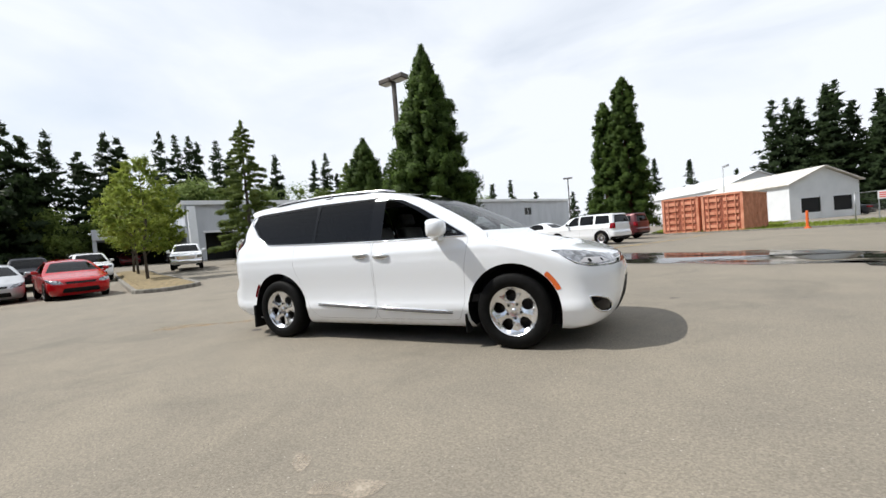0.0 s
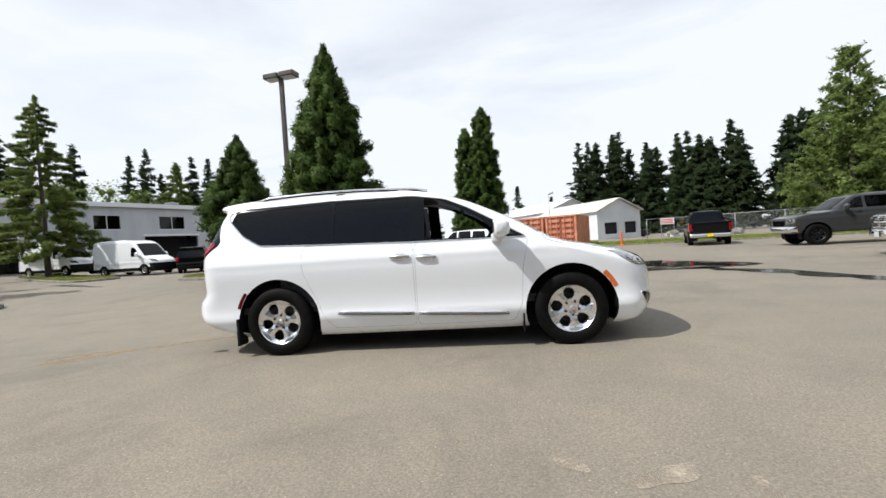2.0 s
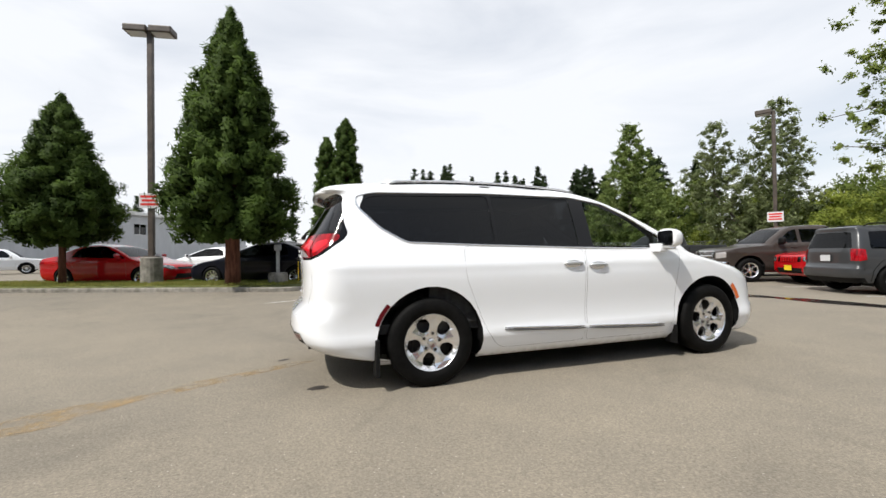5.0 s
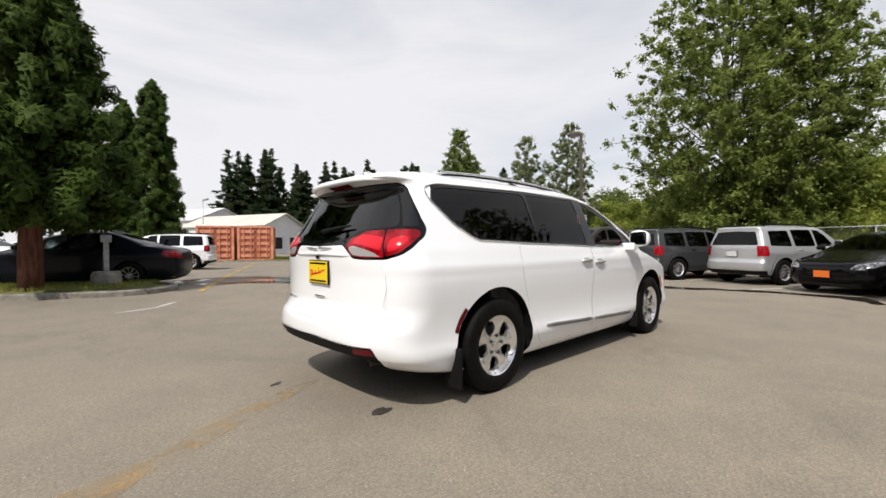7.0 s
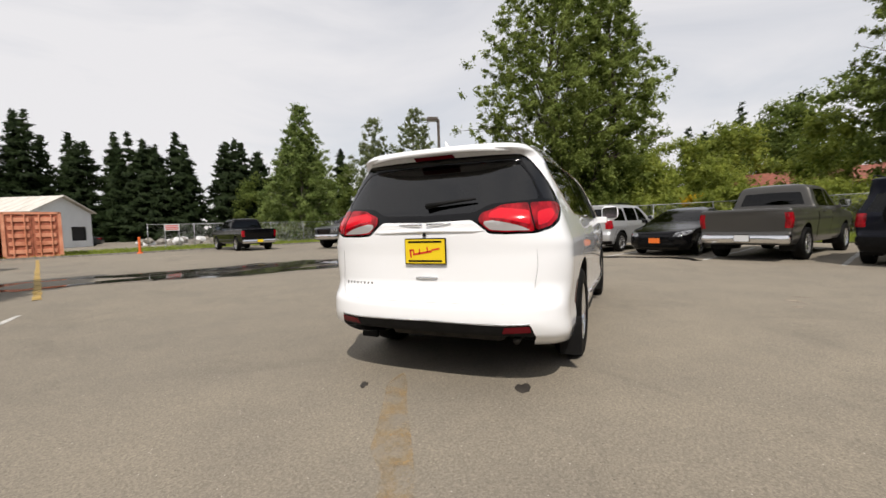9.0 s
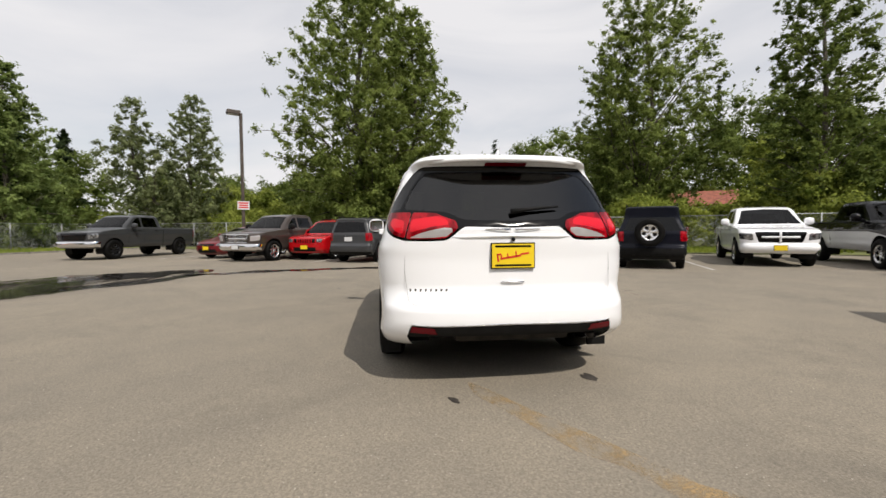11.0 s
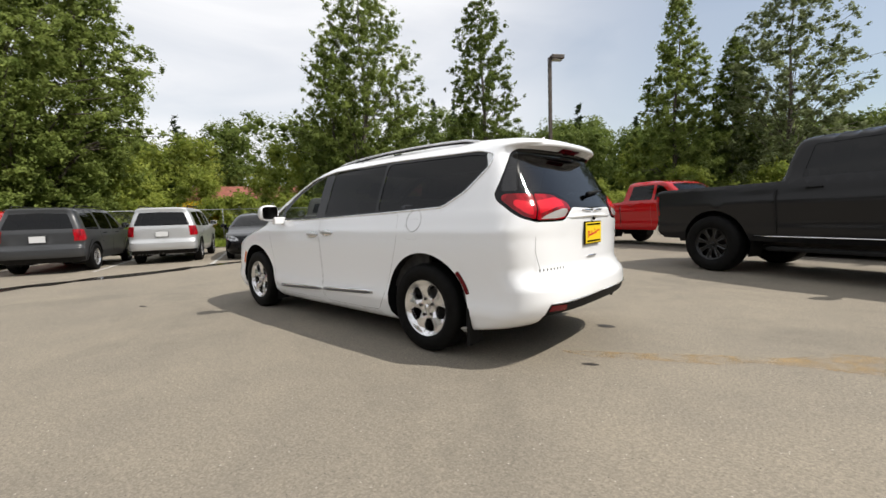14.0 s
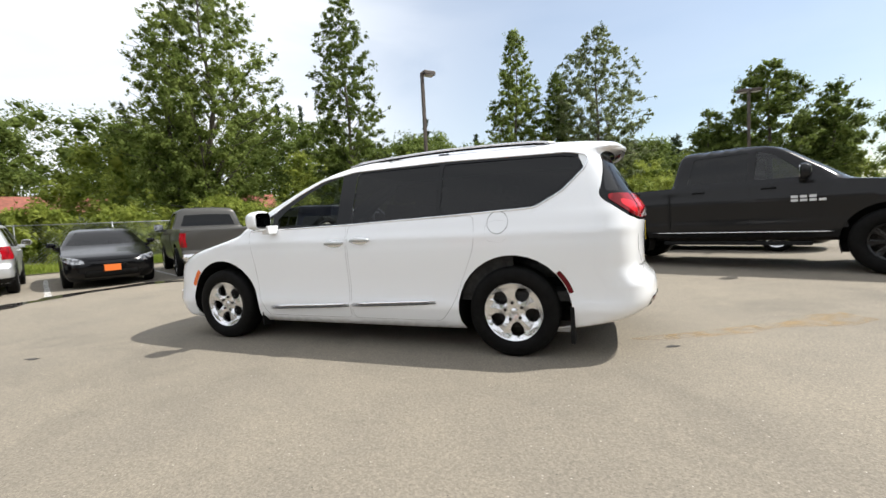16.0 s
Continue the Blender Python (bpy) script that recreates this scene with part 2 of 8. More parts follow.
LEAF_A = leaf_mat("leaf_dark_green", (0.018, 0.038, 0.008), (0.078, 0.132, 0.022), (0.11, 0.17, 0.035))
LEAF_FIR = leaf_mat("leaf_fir", (0.013, 0.026, 0.010), (0.048, 0.072, 0.026))
LEAF_ALDER = leaf_mat("leaf_alder", (0.075, 0.118, 0.021), (0.270, 0.340, 0.064), (0.30, 0.36, 0.10))
LEAF_DEEP = leaf_mat("leaf_deep_green", (0.045, 0.078, 0.017), (0.165, 0.225, 0.044), (0.20, 0.25, 0.06))
LEAF_GREY = leaf_mat("leaf_grey_green", (0.060, 0.090, 0.032), (0.200, 0.255, 0.105), (0.30, 0.34, 0.16))
LEAF_POPLAR = leaf_mat("leaf_poplar", (0.060, 0.110, 0.022), (0.200, 0.285, 0.070), (0.30, 0.37, 0.12))
LEAF_LIGHT = leaf_mat("leaf_light", (0.095, 0.16, 0.017), (0.25, 0.34, 0.042), (0.36, 0.41, 0.08))
LEAF_SHRUB = leaf_mat("leaf_shrub", (0.078, 0.130, 0.018), (0.270, 0.345, 0.050), (0.36, 0.40, 0.08))
LEAF_YELLOW = leaf_mat("leaf_broom", (0.45, 0.28, 0.01), (0.65, 0.45, 0.03))
GRASS = leaf_mat("grass_blades", (0.10, 0.15, 0.02), (0.23, 0.31, 0.05), (0.34, 0.32, 0.10))


def asphalt_mat():
    m = mat("asphalt", (0.1, 0.095, 0.085), 0.9)
    nt = m.node_tree
    b = nt.nodes["Principled BSDF"]
    tc = node(m, "ShaderNodeTexCoord")
    big = node(m, "ShaderNodeTexNoise", Scale=0.16, Detail=6.0, Roughness=0.6)
    mid = node(m, "ShaderNodeTexNoise", Scale=1.3, Detail=7.0, Roughness=0.7)
    fine = node(m, "ShaderNodeTexNoise", Scale=60.0, Detail=8.0, Roughness=0.82)
    vor = node(m, "ShaderNodeTexVoronoi", Scale=120.0)
    for n in (big, mid, fine, vor):
        nt.links.new(tc.outputs["Object"], n.inputs["Vector"])
    r1 = node(m, "ShaderNodeValToRGB")
    r1.color_ramp.elements[0].position, r1.color_ramp.elements[0].color = 0.30, (0.186, 0.167, 0.137, 1)
    r1.color_ramp.elements[1].position, r1.color_ramp.elements[1].color = 0.70, (0.240, 0.212, 0.168, 1)
    nt.links.new(big.outputs["Fac"], r1.inputs["Fac"])
    r2 = node(m, "ShaderNodeValToRGB")
    r2.color_ramp.elements[0].position, r2.color_ramp.elements[0].color = 0.30, (0.92, 0.915, 0.92, 1)
    r2.color_ramp.elements[1].position, r2.color_ramp.elements[1].color = 0.66, (1.06, 1.045, 1.03, 1)
    nt.links.new(mid.outputs["Fac"], r2.inputs["Fac"])
    m1 = node(m, "ShaderNodeMix")
    m1.data_type, m1.blend_type = "RGBA", "MULTIPLY"
    m1.inputs["Factor"].default_value = 1.0
    nt.links.new(r1.outputs["Color"], m1.inputs["A"])
    nt.links.new(r2.outputs["Color"], m1.inputs["B"])
    # stones in the surface
    r3 = node(m, "ShaderNodeValToRGB")
    r3.color_ramp.elements[0].position, r3.color_ramp.elements[0].color = 0.34, (0.64, 0.64, 0.63, 1)
    r3.color_ramp.elements[1].position, r3.color_ramp.elements[1].color = 0.66, (1.33, 1.32, 1.29, 1)
    nt.links.new(fine.outputs["Fac"], r3.inputs["Fac"])
    m2 = node(m, "ShaderNodeMix")
    m2.data_type, m2.blend_type = "RGBA", "MULTIPLY"
    m2.inputs["Factor"].default_value = 0.9
    nt.links.new(m1.outputs["Result"], m2.inputs["A"])
    nt.links.new(r3.outputs["Color"], m2.inputs["B"])
    cell = node(m, "ShaderNodeSeparateColor")
    nt.links.new(vor.outputs["Color"], cell.inputs["Color"])
    tone = node(m, "ShaderNodeMapRange")
    tone.inputs["To Min"].default_value, tone.inputs["To Max"].default_value = 0.82, 1.17
    nt.links.new(cell.outputs["Red"], tone.inputs["Value"])
    grit = node(m, "ShaderNodeMix")
    grit.data_type, grit.blend_type = "RGBA", "MULTIPLY"
    grit.inputs["Factor"].default_value = 1.0
    nt.links.new(m2.outputs["Result"], grit.inputs["A"])
    nt.links.new(tone.outputs["Result"], grit.inputs["B"])
    # old stains, dull and irregular
    st = node(m, "ShaderNodeTexNoise", Scale=0.5, Detail=10.0, Roughness=0.72, Distortion=0.8)
    nt.links.new(tc.outputs["Object"], st.inputs["Vector"])
    r4 = node(m, "ShaderNodeValToRGB")
    r4.color_ramp.elements[0].position, r4.color_ramp.elements[0].color = 0.33, (0.81, 0.815, 0.82, 1)
    r4.color_ramp.elements[1].position, r4.color_ramp.elements[1].color = 0.47, (1.0, 1.0, 1.0, 1)
    nt.links.new(st.outputs["Fac"], r4.inputs["Fac"])
    stained = node(m, "ShaderNodeMix")
    stained.data_type, stained.blend_type = "RGBA", "MULTIPLY"
    stained.inputs["Factor"].default_value = 1.0
    nt.links.new(grit.outputs["Result"], stained.inputs["A"])
    nt.links.new(r4.outputs["Color"], stained.inputs["B"])
    peb = node(m, "ShaderNodeTexVoronoi", Scale=34.0)
    nt.links.new(tc.outputs["Object"], peb.inputs["Vector"])
    size = node(m, "ShaderNodeMapRange")
    for key, value in (("From Min", 0.10), ("From Max", 0.16), ("To Min", 1.0), ("To Max", 0.0)):
        size.inputs[key].default_value = value
    nt.links.new(peb.outputs["Distance"], size.inputs["Value"])
    pick = node(m, "ShaderNodeSeparateColor")
    nt.links.new(peb.outputs["Color"], pick.inputs["Color"])
    rare = nt.nodes.new("ShaderNodeMath")
    rare.operation = "GREATER_THAN"
    rare.inputs[1].default_value = 0.82
    nt.links.new(pick.outputs["Red"], rare.inputs[0])
    both = nt.nodes.new("ShaderNodeMath")
    both.operation = "MULTIPLY"
    nt.links.new(size.outputs["Result"], both.inputs[0])
    nt.links.new(rare.outputs["Value"], both.inputs[1])
    shade = node(m, "ShaderNodeMix")
    shade.data_type = "RGBA"
    shade.inputs["A"].default_value, shade.inputs["B"].default_value = (0.07, 0.062, 0.052, 1), (0.46, 0.42, 0.37, 1)
    pale = nt.nodes.new("ShaderNodeMath")
    pale.operation = "GREATER_THAN"
    pale.inputs[1].default_value = 0.4
    nt.links.new(pick.outputs["Green"], pale.inputs[0])
    nt.links.new(pale.outputs["Value"], shade.inputs["Factor"])
    m3 = node(m, "ShaderNodeMix")
    m3.data_type = "RGBA"
    nt.links.new(both.outputs["Value"], m3.inputs["Factor"])
    nt.links.new(stained.outputs["Result"], m3.inputs["A"])
    nt.links.new(shade.outputs["Result"], m3.inputs["B"])
    nt.links.new(m3.outputs["Result"], b.inputs["Base Color"])
    bp = node(m, "ShaderNodeBump", Strength=0.12, Distance=0.003)
    nt.links.new(fine.outputs["Fac"], bp.inputs["Height"])
    nt.links.new(bp.outputs["Normal"], b.inputs["Normal"])
    return m


ASPHALT = asphalt_mat()
WET = varied(mat("wet_asphalt", (0.03, 0.028, 0.026), 0.12), (0.022, 0.02, 0.019), (0.05, 0.046, 0.042), 1.4, bump=0.08, bump_scale=20)
WATER = mat("puddle_water", (0.03, 0.028, 0.026), 0.03)
def worn(name, color, scale, low, high, fine=70.0, rough=0.85, stretch=(1, 1, 1), turn=0.0):
    """Old road paint: broken up by wear, the asphalt showing through."""
    m = varied(mat(name, color, rough), tuple(c * 0.75 for c in color), color, 6)
    nt = m.node_tree
    tc = node(m, "ShaderNodeTexCoord")
    n1 = node(m, "ShaderNodeTexNoise", Scale=scale, Detail=8.0, Roughness=0.75)
    n2 = node(m, "ShaderNodeTexNoise", Scale=fine, Detail=4.0)
    mp = node(m, "ShaderNodeMapping")
    mp.inputs["Scale"].default_value = stretch
    mp.inputs["Rotation"].default_value = (0, 0, turn)
    nt.links.new(tc.outputs["Object"], mp.inputs["Vector"])
    for n in (n1, n2):
        nt.links.new(mp.outputs["Vector"], n.inputs["Vector"])
    mx = nt.nodes.new("ShaderNodeMath")
    mx.operation = "MULTIPLY_ADD"
    mx.inputs[1].default_value = 0.4
    mr = node(m, "ShaderNodeMapRange")
    mr.inputs["From Min"].default_value, mr.inputs["From Max"].default_value = low, high
    nt.links.new(n2.outputs["Fac"], mx.inputs[0])
    nt.links.new(n1.outputs["Fac"], mx.inputs[2])
    nt.links.new(mx.outputs["Value"], mr.inputs["Value"])
    tr = nt.nodes.new("ShaderNodeBsdfTransparent")
    mix = nt.nodes.new("ShaderNodeMixShader")
    nt.links.new(mr.outputs["Result"], mix.inputs["Fac"])
    nt.links.new(tr.outputs["BSDF"], mix.inputs[1])
    nt.links.new(nt.nodes["Principled BSDF"].outputs["BSDF"], mix.inputs[2])
    nt.links.new(mix.outputs["Shader"], nt.nodes["Material Output"].inputs["Surface"])
    return m


LINE_WHITE = worn("worn_white_line", (0.58, 0.57, 0.54), 5, 0.52, 0.72)
LINE_YELLOW = worn("worn_yellow_line", (0.50, 0.34, 0.10), 4, 0.50, 0.74)
LINE_FADED = worn("faded_yellow_line", (0.42, 0.29, 0.14), 5.0, 0.63, 0.95)
WET_STREAK = worn("wet_streaks", (0.035, 0.032, 0.029), 0.9, 0.60, 0.72, 12.0, 0.07, (0.35, 1.6, 1), radians(35))
PATCH = worn("pale_patch", (0.40, 0.34, 0.265), 4, 0.50, 0.85)
STAIN = varied(mat("oil_stain", (0.03, 0.028, 0.025), 0.6), (0.02, 0.018, 0.016), (0.06, 0.052, 0.045), 9)
SOIL = varied(mat("grass_soil", (0.12, 0.11, 0.05), 0.95), (0.07, 0.085, 0.02), (0.16, 0.17, 0.055), 2.5, bump=0.5, bump_scale=30)
BEDDING = varied(mat("bark_mulch", (0.2, 0.15, 0.08), 0.95), (0.13, 0.10, 0.05), (0.30, 0.23, 0.12), 6, bump=0.6, bump_scale=40)
CONE_ORANGE = mat("orange_plastic", (0.70, 0.13, 0.02), 0.5)


# ---- small building helpers ----
def smooth_all(me, flag=True):
    me.polygons.foreach_set("use_smooth", [flag] * len(me.polygons))


def mesh_ob(name, verts, faces, material, parent=None, label="", smooth=False, normals=None):
    me = bpy.data.meshes.new(name)
    me.from_pydata([tuple(v) for v in verts], [], [tuple(int(i) for i in f) for f in faces])
    for m in (material if isinstance(material, (list, tuple)) else [material]):
        me.materials.append(m)
    smooth_all(me, smooth)
    if normals is not None:
        me.normals_split_custom_set_from_vertices([tuple(n) for n in normals])
    ob = new(name, me)
    if parent is not None:
        ob.parent = parent
    if label:
        ob["label"] = label
    return ob


def part(name, bm, material, parent=None, label="", smooth=False):
    me = bpy.data.meshes.new(name)
    bm.to_mesh(me)
    bm.free()
    me.materials.append(material)
    smooth_all(me, smooth)
    ob = new(name, me)
    if parent is not None:
        ob.parent = parent
    if label:
        ob["label"] = label
    return ob


def box_bm(bm, x0, x1, y0, y1, z0, z1, bevel=0.0, m=None):
    """A block, with softened edges, added to a bmesh."""
    made = bmesh.ops.create_cube(bm, size=1.0)["verts"]
    for v in made:
        v.co = Vector((x0 + (v.co.x + 0.5) * (x1 - x0), y0 + (v.co.y + 0.5) * (y1 - y0), z0 + (v.co.z + 0.5) * (z1 - z0)))
    if bevel:
        edges = list({e for v in made for e in v.link_edges})
        got = bmesh.ops.bevel(bm, geom=edges, offset=bevel, segments=2, affect="EDGES", profile=0.6)
        made = list({v for f in got["faces"] for v in f.verts} | {v for v in made if v.is_valid})
    if m is not None:
        for v in made:
            v.co = m @ v.co
    return bm


def block(name, x0, x1, y0, y1, z0, z1, material, parent=None, label="", bevel=0.01, m=None):
    return part(name, box_bm(bmesh.new(), x0, x1, y0, y1, z0, z1, bevel, m), material, parent, label)


def tube(points, radius, sides=6, closed=False):
    """Verts and faces of a round bar along a line of points."""
    pts = [Vector(p) for p in points]
    n = len(pts)
    verts, faces = [], []
    for i, p in enumerate(pts):
        a, b = pts[(i - 1) % n if closed else max(i - 1, 0)], pts[(i + 1) % n if closed else min(i + 1, n - 1)]
        d = (b - a).normalized()
        u = d.orthogonal() if abs(d.z) > 0.95 else d.cross(Vector((0, 0, 1))).normalized()
        u.normalize()
        w = d.cross(u)
        r = radius[i] if isinstance(radius, (list, tuple)) else radius
        for k in range(sides):
            t = 2 * math.pi * k / sides
            verts.append(p + (u * math.cos(t) + w * math.sin(t)) * r)
    for i in range(n if closed else n - 1):
        for k in range(sides):
            a, b = i * sides, ((i + 1) % n) * sides
            faces.append((a + k, a + (k + 1) % sides, b + (k + 1) % sides, b + k))
    if not closed:
        faces.append(tuple(range(sides))[::-1])
        faces.append(tuple((n - 1) * sides + k for k in range(sides)))
    return verts, faces


def bar(name, points, radius, material, parent=None, label="", sides=8, closed=False):
    v, f = tube(points, radius, sides, closed)
    return mesh_ob(name, v, f, material, parent, label, smooth=sides > 5)


def thing(name, label, category, x=0.0, y=0.0, z=0.0, turn=0.0, group="", kind=""):
    e = new(name)
    e.empty_display_size = 0.2
    e.matrix_world = pose(x, y, z, 0, 0, turn)
    return tagged(e, label, category, group, kind)


def lathe(profile, sides, axis="y"):
    """Verts and faces of a profile of (radius, along) turned round an axis."""
    verts, faces = [], []
    for r, a in profile:
        for k in range(sides):
            t = 2 * math.pi * k / sides
            verts.append((r * math.cos(t), a, r * math.sin(t)) if axis == "y" else (r * math.cos(t), r * math.sin(t), a))
    for i in range(len(profile) - 1):
        for k in range(sides):
            a, b = i * sides + k, i * sides + (k + 1) % sides
            faces.append((a, b, b + sides, a + sides))
    return verts, faces


def ground_z(x, y):
    """The yard rises slightly towards the workshop."""
    u = min(max((-x - 20.0) / 24.0, 0.0), 1.0)
    w = min(max((y - 3.5) / 5.0, 0.0), 1.0) * min(max((6.0 - x) / 5.0, 0.0), 1.0)
    return 0.7 * u * u * (3 - 2 * u) + 0.12 * w * w * (3 - 2 * w)


# ---- vehicles: a shell of level slices, cut along the outlines of its panels ----
from mathutils.geometry import delaunay_2d_cdt


def curve(points):
    """A smooth monotone line through (z, value) points."""
    points = [p for i, p in enumerate(points) if i == 0 or p[0] > max(q[0] for q in points[:i]) + 1e-4]
    z, v = np.array(points, float).T
    h, d = np.diff(z), np.diff(v) / np.diff(z)
    m = np.concatenate([[d[0]], np.where(d[1:] * d[:-1] > 0, 2 * d[1:] * d[:-1] / np.where(abs(d[1:] + d[:-1]) > 1e-9, d[1:] + d[:-1], 1), 0), [d[-1]]])

    def f(q):
        q = np.clip(np.asarray(q, float), z[0], z[-1])
        i = np.clip(np.searchsorted(z, q) - 1, 0, len(h) - 1)
        t = (q - z[i]) / h[i]
        return (2 * t**3 - 3 * t**2 + 1) * v[i] + (t**3 - 2 * t**2 + t) * h[i] * m[i] + (3 * t**2 - 2 * t**3) * v[i + 1] + (t**3 - t**2) * h[i] * m[i + 1]
    return f


def inside(px, pz, loop):
    x, z = np.array(loop, float).T
    hit = np.zeros(len(px), bool)
    j = len(x) - 1
    for i in range(len(x)):
        cross = ((z[i] > pz) != (z[j] > pz))
        if abs(z[j] - z[i]) > 1e-12:
            hit ^= cross & (px < (x[j] - x[i]) * (pz - z[i]) / (z[j] - z[i]) + x[i])
        j = i
    return hit


def rounded(points, r=0.03, n=4):
    """A closed outline with its corners rounded."""
    out = []
    P = [np.array(p, float) for p in points]
    for i, p in enumerate(P):
        a, b = P[i - 1] - p, P[(i + 1) % len(P)] - p
        la, lb = np.linalg.norm(a), np.linalg.norm(b)
        s, e = p + a / la * min(r, la * 0.45), p + b / lb * min(r, lb * 0.45)
        for k in range(n + 1):
            t = k / n
            out.append(tuple((1 - t) ** 2 * s + 2 * t * (1 - t) * p + t * t * e))
    return out


def dense(loop, step):
    out = []
    for i, a in enumerate(loop):
        b = loop[(i + 1) % len(loop)]
        n = max(1, int(math.ceil(math.hypot(b[0] - a[0], b[1] - a[1]) / step)))
        out += [(a[0] + (b[0] - a[0]) * k / n, a[1] + (b[1] - a[1]) * k / n) for k in range(n)]
    return out


def cut_patch(outline, loops, grid):
    """Triangles of a flat outline, split along inner loops. Gives points, triangles and each triangle's loop (-1: none)."""
    verts, edges = [], []
    for loop in [outline, *loops]:
        a = len(verts)
        verts += [Vector(p) for p in loop]
        edges += [(a + i, a + (i + 1) % len(loop)) for i in range(len(loop))]
    verts += [Vector(p) for p in grid]
    v, _, f, *_ = delaunay_2d_cdt(verts, edges, [], 0, 1e-5)
    v = np.array([tuple(p) for p in v])
    f = np.array([t for t in f if len(t) == 3])
    c = v[f].mean(1)
    keep = inside(c[:, 0], c[:, 1], outline)
    f, c = f[keep], c[keep]
    which = np.full(len(f), -1)
    for k in range(len(loops) - 1, -1, -1):
        which[inside(c[:, 0], c[:, 1], loops[k])] = k
    return v, f, which


class Shell:
    """The skin of a car: nose, tail and half width by height."""

    def __init__(self, s):
        self.s = s
        self.xf, self.xr, self.hw = curve(s["nose"]), curve(s["tail"]), curve(s["half"])
        self.df, self.dr = curve(s["nose_depth"]), curve(s["tail_depth"])
        self.nf, self.nr = s.get("nose_power", 2.6), s.get("tail_power", 3.2)
        self.z0, self.z1 = s["half"][0][0], s["half"][-1][0]
        self.mid, self.bow = s["wheelbase"] * 0.5, s.get("bow", 0.008)
        self.crease = s.get("crease", [])
        # heights spread evenly along the profile
        zz = np.linspace(self.z0, self.z1, 800)
        run = np.concatenate([[0], np.cumsum(np.sqrt(np.diff(zz) ** 2 + 0.6 * np.diff(self.xf(zz)) ** 2 + 0.15 * np.diff(self.xr(zz)) ** 2 + np.diff(self.hw(zz)) ** 2))])
        n = int(run[-1] / s.get("step", 0.06))
        self.rows = np.interp(np.linspace(0, run[-1], n), run, zz)

    def side_y(self, x, z):
        y = self.hw(z) - self.bow * (np.asarray(x) - self.mid) ** 2
        for zc, depth, width in self.crease:
            y = y + depth * np.exp(-((z - zc) / width) ** 2)
        return y

    def side(self, x, z):
        return np.stack([x, self.side_y(x, z), z], -1)

    def rear(self, u, z):
        xr, d, t = self.xr(z), self.dr(z), np.clip(u, 0, 1) * math.pi / 2
        y = self.side_y(xr + d, z)
        return np.stack([xr + d * (1 - np.abs(np.cos(t)) ** (2 / self.nr)), y * np.abs(np.sin(t)) ** (2 / self.nr), z], -1)

    def front(self, u, z):
        xf, d, t = self.xf(z), self.df(z), np.clip(u, 0, 1) * math.pi / 2
        y = self.side_y(xf - d, z)
        return np.stack([xf - d * (1 - np.abs(np.cos(t)) ** (2 / self.nf)), y * np.abs(np.sin(t)) ** (2 / self.nf), z], -1)

    def place(self, which, u, z, off=0.0):
        f = {"side": self.side, "rear": self.rear, "front": self.front}[which]
        u, z = np.asarray(u, float), np.asarray(z, float)
        e = 2e-3
        lo, hi = np.clip(z - e, self.z0, self.z1), np.clip(z + e, self.z0, self.z1)
        if which == "side":
            ua, ub = u - e, u + e
        else:
            ua, ub = np.clip(u - e, 0.0, 1), np.clip(u + e, 0, 1 - 1e-3)
            ua = np.minimum(ua, ub - e)
        n = np.cross(f(ub, z) - f(ua, z), f(u, hi) - f(u, lo))
        if which != "side":
            n = -n if which == "rear" else n
        else:
            n = -n
        ln = np.linalg.norm(n, axis=-1, keepdims=True)
        n = n / np.where(ln > 1e-12, ln, 1)
        p = f(u, z)
        # outward: away from the middle line
        flip = np.where((n[..., 1] * p[..., 1] < -1e-6) & (which == "side"), -1.0, 1.0)[..., None]
        n = n * flip
        if which == "rear":
            n = np.where(n[..., :1] > 0.2, -n, n)
        if which == "front":
            n = np.where(n[..., :1] < -0.2, -n, n)
        return p + n * off, n

    def q(self, which, f):
        """The turn round the corner at which a share f of the half width is reached."""
        n = self.nr if which == "rear" else self.nf
        return 2 / math.pi * np.arcsin(np.clip(f, 0, 1) ** (n / 2))


